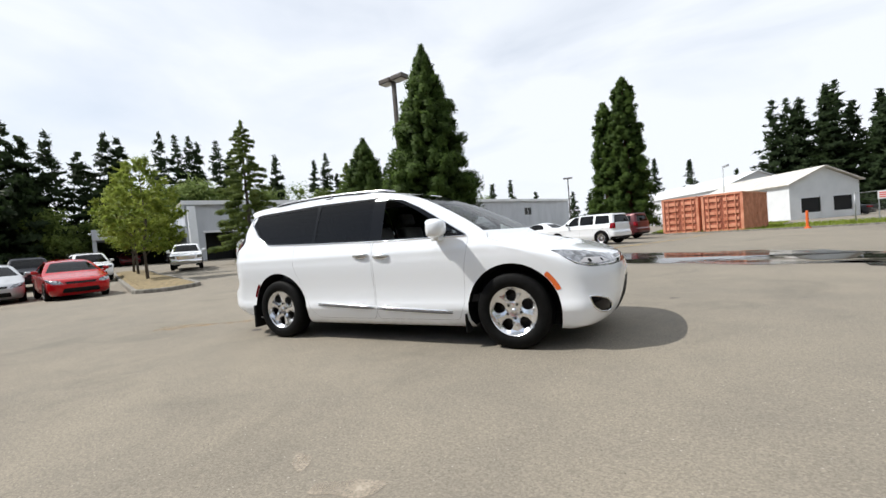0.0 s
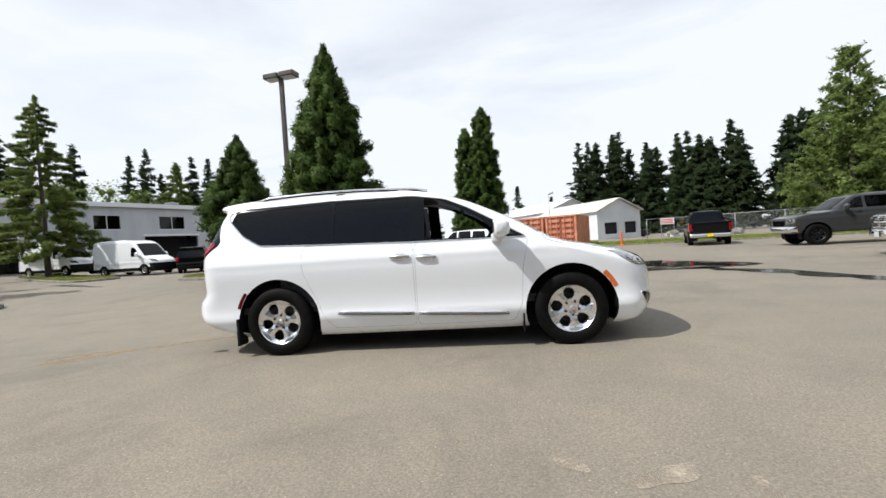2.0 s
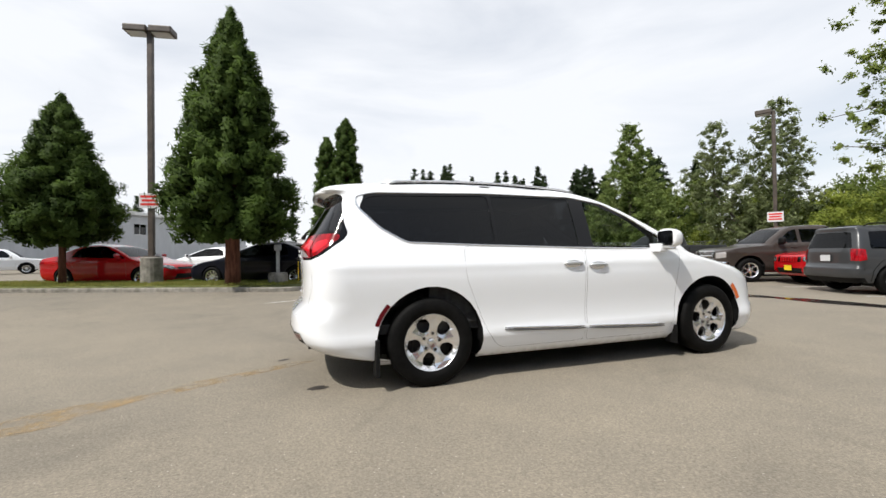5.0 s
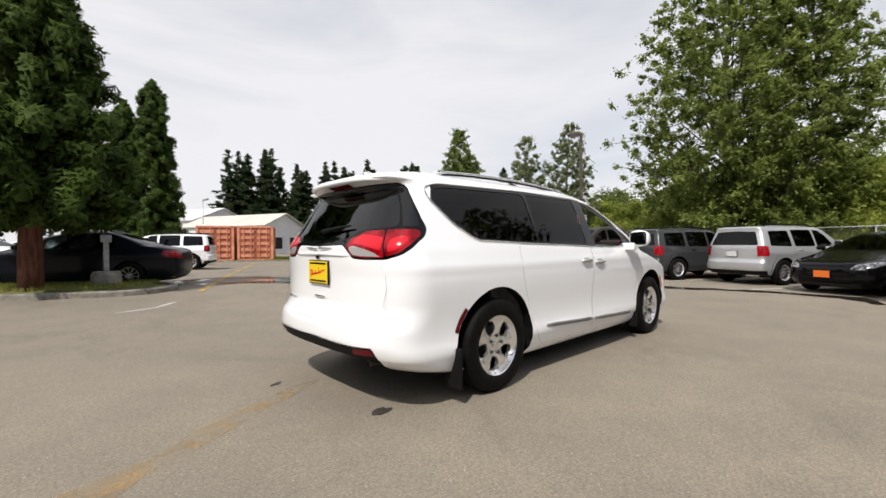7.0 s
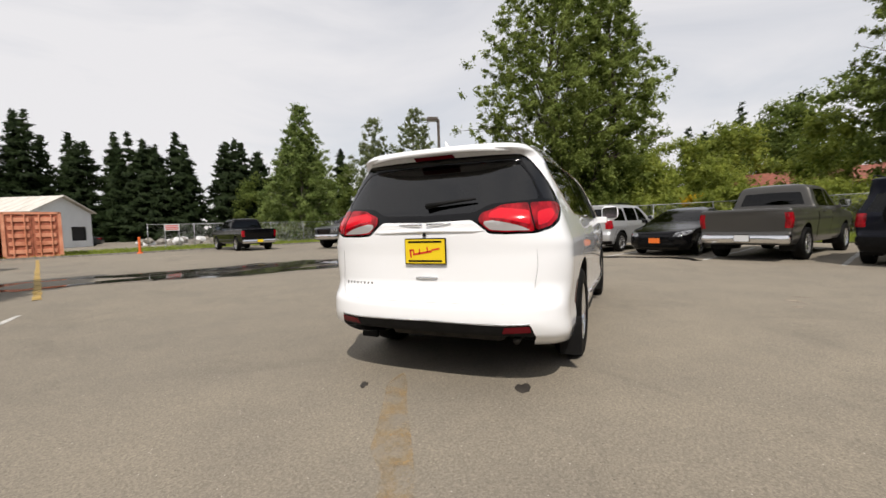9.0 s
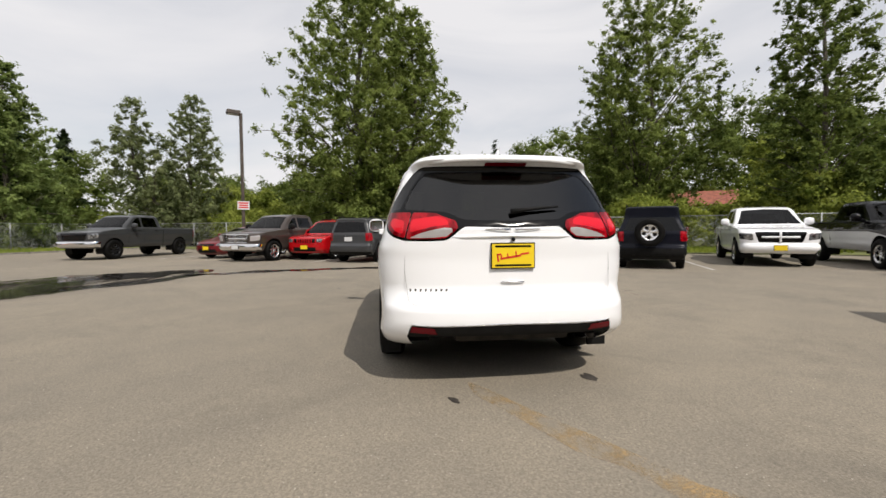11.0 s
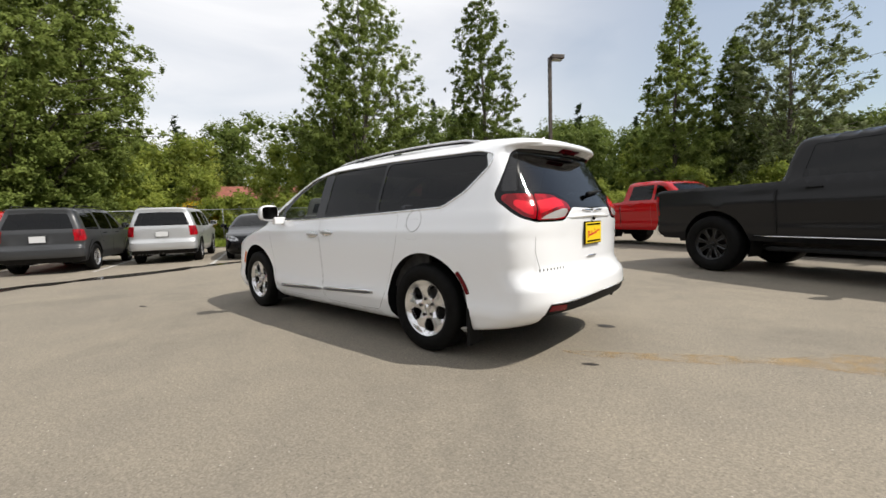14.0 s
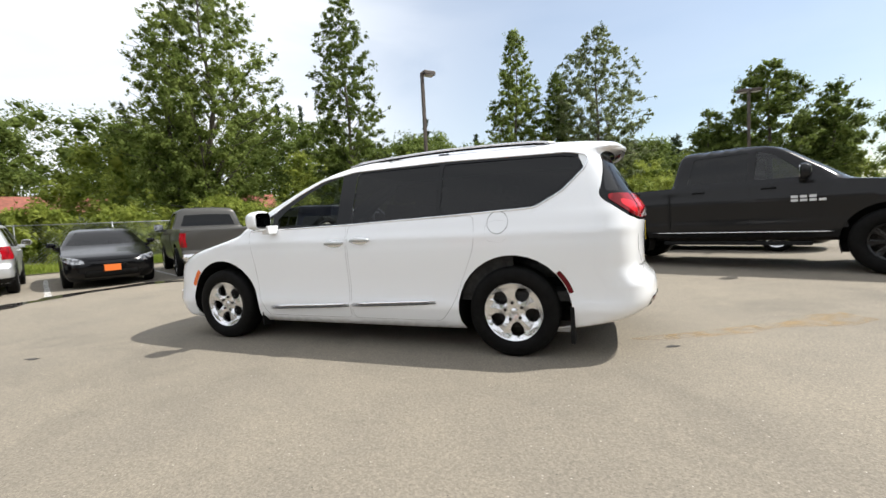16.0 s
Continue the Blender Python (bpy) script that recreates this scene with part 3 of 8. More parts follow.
def build_shell(root, s, body_mat, mats):
    """Makes the parts of a shell under root. mats: panel name -> (part name, material, offset, label)."""
    S = Shell(s)
    step = s.get("step", 0.06)
    R, rows = s["arch"], S.rows
    groups = {}

    def gather(key, P, N, tris, flipped):
        groups.setdefault(key, []).append((P, N, tris, flipped))

    def emit(which, v, f, tag, panels):
        for k in np.unique(tag):
            t = f[tag == k]
            name = panels[k][0] if k >= 0 else "body"
            off = mats[name][2] if name in mats else 0.0
            used, inv = np.unique(t, return_inverse=True)
            P, N = S.place(which, v[used, 0], v[used, 1], off)
            t = inv.reshape(t.shape)
            for sign in (1, -1):
                own = name if name in s.get("joined", ()) or name == "body" else f"{name}|{sign}|{which if name not in s.get('spanning', ()) else ''}"
                gather(own, P * [1, sign, 1], N * [1, sign, 1], t, sign)

    # side
    wb = s["wheelbase"]
    z_low = S.z0
    xr0, xf0 = float(S.xr(z_low) + S.dr(z_low)), float(S.xf(z_low) - S.df(z_low))
    zr = rows
    bottom = []
    for xc in (0.0, wb):
        zc = s["hub"]
        a = math.asin(min(1, max(-1, (z_low - zc) / R)))
        arc = [(xc - R * math.cos(t), zc + R * math.sin(t)) for t in np.linspace(a, math.pi - a, 22 if step < 0.08 else 14)]
        bottom += arc
    half = len(bottom) // 2
    line = [(xr0, z_low)] + bottom[:half]
    for k in range(1, int((bottom[half][0] - bottom[half - 1][0]) / (2 * step))):
        n = int((bottom[half][0] - bottom[half - 1][0]) / (2 * step))
        line.append((bottom[half - 1][0] + (bottom[half][0] - bottom[half - 1][0]) * k / n, z_low))
    line += bottom[half:] + [(xf0, z_low)]
    up = [(float(S.xf(z) - S.df(z)), float(z)) for z in zr[1:]]
    down = [(float(S.xr(z) + S.dr(z)), float(z)) for z in zr[1:][::-1]]
    outline = line + up + down
    panels = [(n, dense(l, step)) for n, l in s["side_panels"]]
    gx = np.arange(S.xr(0.6) - 0.2, S.xf(0.6) + 0.2, step * 2.2)
    grid = []
    for z in zr[1:-1]:
        lo, hi = float(S.xr(z) + S.dr(z)) + step * 0.6, float(S.xf(z) - S.df(z)) - step * 0.6
        grid += [(float(x), float(z)) for x in gx if lo < x < hi]
    v, f, tag = cut_patch(outline, [l for _, l in panels], grid)
    emit("side", v, f, tag, panels)
    # rear and front
    for which in ("rear", "front"):
        us = np.linspace(0, 1, s.get("round", 12))
        outline = [(float(u), float(zr[0])) for u in us] + [(1.0, float(z)) for z in zr[1:]] + [(float(u), float(zr[-1])) for u in us[::-1][1:]] + [(0.0, float(z)) for z in zr[::-1][1:-1]]
        panels = []
        for n, loop in s[which + "_panels"]:
            loop = [(float(S.q(which, p[0])), p[1]) for p in dense(loop, step)]
            panels.append((n, loop))
        grid = [(float(u), float(z)) for u in us[1:-1] for z in zr[1:-1]]
        v, f, tag = cut_patch(outline, [l for _, l in panels], grid)
        emit(which, v, f, tag, panels)
    made = {}
    for key, some in groups.items():
        name = key.split("|")[0]
        V, NN, F, base = [], [], [], 0
        for P, N, t, sign in some:
            c = P[t]
            nrm = np.cross(c[:, 1] - c[:, 0], c[:, 2] - c[:, 0])
            bad = (nrm * N[t].mean(1)).sum(1) < 0
            t = t.copy()
            t[bad] = t[bad][:, ::-1]
            V.append(P), NN.append(N), F.append(t + base)
            base += len(P)
        V, NN, F = np.concatenate(V), np.concatenate(NN), np.concatenate(F)
        area = np.linalg.norm(np.cross(V[F[:, 1]] - V[F[:, 0]], V[F[:, 2]] - V[F[:, 0]]), axis=1)
        F = F[area > 1e-9]
        pname, material, _, label = mats.get(name, ("body", body_mat, 0.0, ""))
        made.setdefault(name, []).append(mesh_ob(pname, V, F, material, root, label, True, NN))
    # wheel wells and underside
    for xc in (0.0, wb):
        for sign in (1, -1):
            ring = [(xc - (R + 0.004) * math.cos(t), s["hub"] + (R + 0.004) * math.sin(t)) for t in np.linspace(-0.35, math.pi + 0.35, 16)]
            verts = []
            for x, z in ring:
                yo = float(S.side_y(x, max(z, S.z0))) - 0.004
                verts += [(x, sign * yo, z), (x, sign * (yo - 0.32), z)]
            n = len(ring)
            faces = [(2 * i, 2 * i + 1, 2 * i + 3, 2 * i + 2) for i in range(n - 1)] + [tuple(2 * i + 1 for i in range(n))]
            mesh_ob("wheel_well", verts, faces, TRIM, root)
    y = float(S.hw(S.z0 + 0.05)) - 0.12
    block("underside", float(S.xr(S.z0)) + 0.25, float(S.xf(S.z0)) - 0.25, -y + 0.22, y - 0.22, S.z0 - 0.02, S.z0 + 0.10, TRIM, root)
    for x0, x1 in ((float(S.xr(S.z0)) + 0.25, -R - 0.02), (R + 0.02, wb - R - 0.02), (wb + R + 0.02, float(S.xf(S.z0)) - 0.3)):
        if x1 - x0 > 0.1:
            block("floor_pan", x0, x1, -y, y, S.z0 + 0.01, S.z0 + 0.09, TRIM, root)
    return S, made


def strip(S, name, which, loop, width, material, parent, closed=True, off=0.002, label="", sides=5):
    """A thin bead that follows an outline on the skin, on both sides."""
    u, z = np.array(loop, float).T
    if which != "side":
        u = S.q(which, u)
    P, _ = S.place(which, u, z, off)
    for sign in (1, -1):
        pts = [Vector((p[0], sign * p[1], p[2])) for p in P]
        v, f = tube(pts, width, sides, closed)
        mesh_ob(name, v, f, material, parent, label, True)


def on_skin(S, which, u, z, sign=1):
    P, N = S.place(which, np.array([u]), np.array([z]))
    return Vector(P[0] * [1, sign, 1]), Vector(N[0] * [1, sign, 1])


def rim_faces(kind, r):
    """A flat wheel disc with its openings cut out, in the plane of the wheel."""
    outline = [(r * math.cos(t), r * math.sin(t)) for t in np.linspace(0, 2 * math.pi, 40, endpoint=False)]
    holes = []
    spokes = {"five": 5, "six": 6, "twin": 10, "eight": 8}[kind]
    for k in range(spokes):
        t = 2 * math.pi * (k + 0.5) / spokes + math.pi / 2
        if kind == "five":
            pts = [(0.39, -0.10), (0.58, -0.235), (0.81, -0.215), (0.88, 0.0), (0.81, 0.215), (0.58, 0.235), (0.39, 0.10)]
        elif kind == "six":
            pts = [(0.34, -0.13), (0.84, -0.36), (0.90, 0.0), (0.84, 0.36), (0.34, 0.13)]
        elif kind == "eight":
            pts = [(0.36, -0.10), (0.86, -0.25), (0.90, 0.0), (0.86, 0.25), (0.36, 0.10)]
        else:
            pts = [(0.36, -0.07), (0.86, -0.20), (0.89, 0.0), (0.86, 0.20), (0.36, 0.07)]
        pts = [(a * r * math.cos(t) - b * r * math.sin(t), a * r * math.sin(t) + b * r * math.cos(t)) for a, b in pts]
        holes.append(rounded(pts, (0.075 if kind == "five" else 0.14) * r, 3 if kind == "five" else 2))
    grid = [(a * r * math.cos(t), a * r * math.sin(t)) for a in (0.12, 0.25, 0.33, 0.93) for t in np.linspace(0, 2 * math.pi, 20, endpoint=False)]
    if kind == "five":
        grid += [(a * r * math.cos(t), a * r * math.sin(t)) for a in (0.46, 0.58, 0.70, 0.82) for t in np.arange(5) * 2 * math.pi / 5 + math.pi / 2]
    return cut_patch(outline, holes, grid)


WHEELS = {}


def wheel_meshes(kind, r, rim_r, width, rim_mat):
    key = (kind, r, rim_r, rim_mat.name)
    if key in WHEELS:
        return WHEELS[key]
    w = width / 2
    prof = [(rim_r * 0.99, -w * 0.75), (rim_r * 1.02, -w * 0.90), (rim_r + (r - rim_r) * 0.45, -w), (r - 0.03, -w * 0.93), (r - 0.008, -w * 0.80), (r, -w * 0.5),
            (r, w * 0.5), (r - 0.008, w * 0.80), (r - 0.03, w * 0.93), (rim_r + (r - rim_r) * 0.45, w), (rim_r * 1.02, w * 0.90), (rim_r * 0.99, w * 0.75)]
    tv, tf = lathe(prof, 40)
    tyre = bpy.data.meshes.new("tyre")
    tyre.from_pydata(tv, [], tf)
    tyre.materials.append(RUBBER)
    smooth_all(tyre)
    # disc, dished, with depth
    v, f, tag = rim_faces(kind, rim_r)
    f = f[tag < 0]
    rr = np.linalg.norm(v, axis=1) / rim_r
    dish = w * 0.80 - 0.018 - 0.022 * (1 - rr) ** 2 + 0.020 * np.clip((rr - 0.86) / 0.1, 0, 1)
    if kind == "five":  # ridged spokes that fall away to the openings
        dish += 0.011 * np.cos(5 * (np.arctan2(v[:, 1], v[:, 0]) - math.pi / 2)) * np.clip((rr - 0.28) / 0.12, 0, 1) * np.clip((0.95 - rr) / 0.08, 0, 1)
    front = np.stack([v[:, 0], dish, v[:, 1]], 1)
    back = front - [0, 0.035, 0]
    n = len(v)
    edges = {}
    for t in f:
        for a, b in ((t[0], t[1]), (t[1], t[2]), (t[2], t[0])):
            edges[(a, b)] = edges.get((b, a), 0) * 0 + 1
    rims = [(a, b) for a, b in edges if (b, a) not in edges]
    faces = [tuple(t) for t in f] + [tuple(t[::-1] + n) for t in f] + [(a, a + n, b + n, b) for a, b in rims]
    lv, lf = lathe([(rim_r * 0.97, w * 0.80), (rim_r * 1.0, w * 0.86), (rim_r * 0.94, w * 0.72), (rim_r * 0.93, w * 0.45)], 40)
    base = 2 * n
    allv = [tuple(p) for p in front] + [tuple(p) for p in back] + lv
    faces += [tuple(i + base for i in q) for q in lf]
    rim = bpy.data.meshes.new("rim")
    rim.from_pydata([tuple(map(float, p)) for p in allv], [], [tuple(int(i) for i in q) for q in faces])
    rim.materials.append(rim_mat)
    bm = bmesh.new()
    bm.from_mesh(rim)
    bmesh.ops.recalc_face_normals(bm, faces=bm.faces)
    bm.to_mesh(rim)
    bm.free()
    dv, df = lathe([(0.0, -w * 0.1), (rim_r * 0.62, -w * 0.1), (rim_r * 0.64, -w * 0.2), (rim_r * 0.93, -w * 0.3)], 24)
    disc = bpy.data.meshes.new("brake_disc")
    disc.from_pydata(dv, [], df)
    disc.materials.append(DARK_METAL)
    cv, cf = lathe([(0.0, w * 0.80 - 0.018), (rim_r * 0.10, w * 0.80 - 0.020), (rim_r * 0.13, w * 0.80 - 0.034), (rim_r * 0.13, w * 0.5)], 16)
    cap = bpy.data.meshes.new("hub_cap")
    cap.from_pydata(cv, [], cf)
    cap.materials.append(rim_mat)
    smooth_all(cap)
    nv = [(0.014 * math.cos(q), yy, 0.014 * math.sin(q)) for yy in (w * 0.6, w * 0.80 - 0.018) for q in np.linspace(0, 2 * math.pi, 6, endpoint=False)]
    nut = bpy.data.meshes.new("wheel_nut")
    nut.from_pydata(nv, [], [(i, (i + 1) % 6, 6 + (i + 1) % 6, 6 + i) for i in range(6)] + [tuple(range(6, 12))])
    nut.materials.append(DARK_METAL)
    WHEELS[key] = (tyre, rim, disc, cap, nut)
    return WHEELS[key]


def add_wheel(root, x, y, hub, kind, r, rim_r, width, rim_mat, turn=0.0, nuts=0):
    tyre, rim, disc, cap, nut = wheel_meshes(kind, r, rim_r, width, rim_mat)
    w = new("wheel", tyre)
    w.name = "wheel"
    w.parent = root
    sign = 1 if y > 0 else -1
    w.matrix_local = pose(x, y, hub, 0, 0, (0 if sign > 0 else 180) + turn) @ pose(0, 0, 0, 0, 17 * x + 9 * sign, 0)
    for name, me in (("rim", rim), ("brake_disc", disc), ("hub_cap", cap)):
        o = new(name, me)
        o.parent = w
    for k in range(nuts):
        t = 2 * math.pi * k / nuts + math.pi / 2
        o = new("wheel_nut", nut)
        o.parent = w
        o.location = (rim_r * 0.30 * math.cos(t), 0.002, rim_r * 0.30 * math.sin(t))
    if rim_mat is BLACK_RIM:
        for k in range(8):
            t = 2 * math.pi * k / 8 + 0.2
            a, b = rim_r * 0.35, rim_r * 0.88
            yy = width * 0.40 - 0.010
            v, f = tube([(a * math.cos(t), yy - 0.010, a * math.sin(t)), (b * math.cos(t), yy, b * math.sin(t))], [0.008, 0.012], 5)
            mesh_ob("spoke_edge", v, f, GREY, w)
    return w


def plate(root, name, x, y, z, w, h, face, card, back=TRIM):
    """A dealer card in its holder; its writing stands as bars."""
    m = pose(x, y, z, 0, 0, face)
    holder = block(name, -0.006, 0.006, -w / 2 - 0.008, w / 2 + 0.008, -h / 2 - 0.008, h / 2 + 0.008, back, root, "", 0.004, m)
    block("card", 0.007, 0.010, -w / 2, w / 2, -h / 2, h / 2, card, holder, "", 0.0, m)
    return holder, m


def seats(root, x, y, z, h=0.62, w=0.5, material=None):
    """A car seat: cushion, back and head rest."""
    material = material or SEAT_CLOTH
    bm = bmesh.new()
    box_bm(bm, x - 0.25, x + 0.28, y - w / 2, y + w / 2, z, z + 0.16, 0.05)
    box_bm(bm, -0.09, 0.07, y - w / 2, y + w / 2, 0.0, h, 0.05, Matrix.Translation((x - 0.28, 0, z + 0.08)) @ Matrix.Rotation(radians(-14), 4, "Y"))
    box_bm(bm, -0.06, 0.05, y - 0.14, y + 0.14, h + 0.03, h + 0.20, 0.04, Matrix.Translation((x - 0.28, 0, z + 0.08)) @ Matrix.Rotation(radians(-14), 4, "Y"))
    return part("seat", bm, material, root, "", True)


def mirror(root, S, x, z, size, body_mat, glass_mat=CHROME):
    """Door mirrors: a foot, a rounded housing and the glass that looks back."""
    for sign in (1, -1):
        y = float(S.side_y(x, z))
        bm = bmesh.new()
        bmesh.ops.create_uvsphere(bm, u_segments=18, v_segments=12, radius=0.5)
        for v in bm.verts:
            c = v.co
            c.x = (abs(c.x * 2) ** 0.8) * (1 if c.x > 0 else -1) * 0.5
            c.y = (abs(c.y * 2) ** 0.6) * (1 if c.y > 0 else -1) * 0.5
            c.z = (abs(c.z * 2) ** 0.65) * (1 if c.z > 0 else -1) * 0.5
            v.co = Vector((max(c.x, -0.12) * size[0] + x + 0.02, sign * (y + 0.05 + size[1] * 0.5) + c.y * size[1], z + 0.10 + c.z * size[2] * (1 - 0.12 * abs(c.y * 2))))
        shell = part("mirror", bm, body_mat, root, "", True)
        gx = x + 0.02 - 0.125 * size[0]
        yc = sign * (y + 0.05 + size[1] * 0.5)
        loop = rounded([(yc - size[1] * 0.42, z + 0.10 - size[2] * 0.38), (yc + size[1] * 0.42, z + 0.10 - size[2] * 0.36), (yc + size[1] * 0.42, z + 0.10 + size[2] * 0.36), (yc - size[1] * 0.42, z + 0.10 + size[2] * 0.40)], 0.035)
        verts = [(gx - 0.008, a, b) for a, b in loop] + [(gx, a, b) for a, b in loop]
        n = len(loop)
        mesh_ob("mirror_glass", verts, [tuple(range(n))] + [(i, (i + 1) % n, n + (i + 1) % n, n + i) for i in range(n)], glass_mat, shell)
        bm = bmesh.new()
        a0, a1 = sorted((sign * (y - 0.03), sign * (y + 0.12)))
        box_bm(bm, x - 0.04, x + 0.05, a0, a1, z - 0.03, z + 0.05, 0.015)
        part("mirror_foot", bm, body_mat, shell)


# the shapes of the parked kinds
def low_spec(wb=2.77, nose=0.0, roof=0.0):
    """A sedan; nose and roof shift the front overhang and the roof's height."""
    f = wb + nose
    H = 1.46 + roof
    return dict(
        wheelbase=wb, hub=0.32, arch=0.365, step=0.10, round=9, nose_power=2.6, tail_power=3.2, crease=[(0.62, -0.012, 0.10), (0.80, 0.010, 0.05)],
        nose=[(0.17, f + 0.80), (0.22, f + 0.90), (0.35, f + 0.99), (0.55, f + 0.99), (0.68, f + 0.92), (0.76, f + 0.70), (0.84, f + 0.28), (0.90, f - 0.05), (0.95, f - 0.25), (1.05, f - 0.50), (1.2, f - 0.86), (1.32 + roof, f - 1.18), (1.38 + roof, f - 1.45), (1.43 + roof, f - 1.75), (H, f - 2.1)],
        tail=[(0.17, -0.80), (0.25, -0.97), (0.4, -1.07), (0.6, -1.08), (0.85, -1.05), (0.95, -0.98), (1.0, -0.80), (1.04, -0.42), (1.1, -0.30), (1.2, -0.08), (1.32 + roof, 0.22), (1.38 + roof, 0.42), (1.43 + roof, 0.54), (H, 0.62)],
        half=[(0.17, 0.80), (0.25, 0.85), (0.4, 0.89), (0.7, 0.91), (0.86, 0.905), (0.95, 0.87), (1.1, 0.79), (1.32 + roof, 0.66), (1.38 + roof, 0.60), (1.43 + roof, 0.45), (H, 0.2)],
        nose_depth=[(0.17, 0.45), (0.6, 0.5), (0.85, 0.5), (0.95, 0.26), (1.3, 0.22), (H, 0.15)],
        tail_depth=[(0.17, 0.4), (0.9, 0.35), (1.05, 0.22), (1.3, 0.16), (H, 0.1)],
        side_panels=[("side_window", rounded([(1.28, 0.98), (f - 0.62, 0.96), (f - 0.98, 1.17), (f - 1.28, 1.30 + roof), (1.30, 1.34 + roof)], 0.03)),
                     ("rear_side_window", rounded([(0.32, 1.03), (1.22, 0.98), (1.24, 1.34 + roof), (0.72, 1.33 + roof), (0.42, 1.20)], 0.03)),
                     ("pillar", [(0.26, 1.0), (f - 0.55, 0.94), (f - 0.93, 1.20), (f - 1.24, 1.33 + roof), (1.3, 1.365 + roof), (0.66, 1.355 + roof), (0.36, 1.22)])],
        rear_panels=[("tail_lamp", rounded([(0.52, 0.72), (0.60, 0.90), (1.0, 0.93), (1.0, 0.76)], 0.02)), ("rear_window", [(0, 1.06), (0.80, 1.07), (0.72, 1.34 + roof), (0, 1.36 + roof)]), ("rear_bumper", [(0, 0.19), (1, 0.19), (1, 0.27), (0, 0.27)])],
        front_panels=[("headlamp", rounded([(0.55, 0.58), (0.62, 0.68), (0.99, 0.76), (0.99, 0.66), (0.8, 0.57)], 0.02)), ("grille", rounded([(-0.1, 0.56), (0.45, 0.56), (0.50, 0.64), (-0.1, 0.64)], 0.02)), ("lower_grille", rounded([(-0.1, 0.26), (0.62, 0.26), (0.55, 0.42), (-0.1, 0.42)], 0.02)),
                      ("windscreen", [(0, 0.99), (0.90, 0.99), (0.84, 1.2), (0.80, 1.33 + roof), (0, 1.36 + roof)])],
        seams=[("side", [(1.25, 0.26), (1.25, 0.97)]), ("side", [(f - 0.52, 0.30), (f - 0.50, 0.70), (f - 0.56, 0.95)]), ("side", [(0.42, 0.62), (0.30, 0.80), (0.26, 1.0)])],
        wheel=("twin", 0.32, 0.215, 0.205), track=0.80, plate_front=(f + 0.995, 0.46), plate_rear=(-1.09, 0.70), handles=[(1.45, 0.86), (0.50, 0.88)], mirror=(f - 0.74, 0.93, (0.16, 0.19, 0.13)), interior=(0.45, 1.2, 0.42))


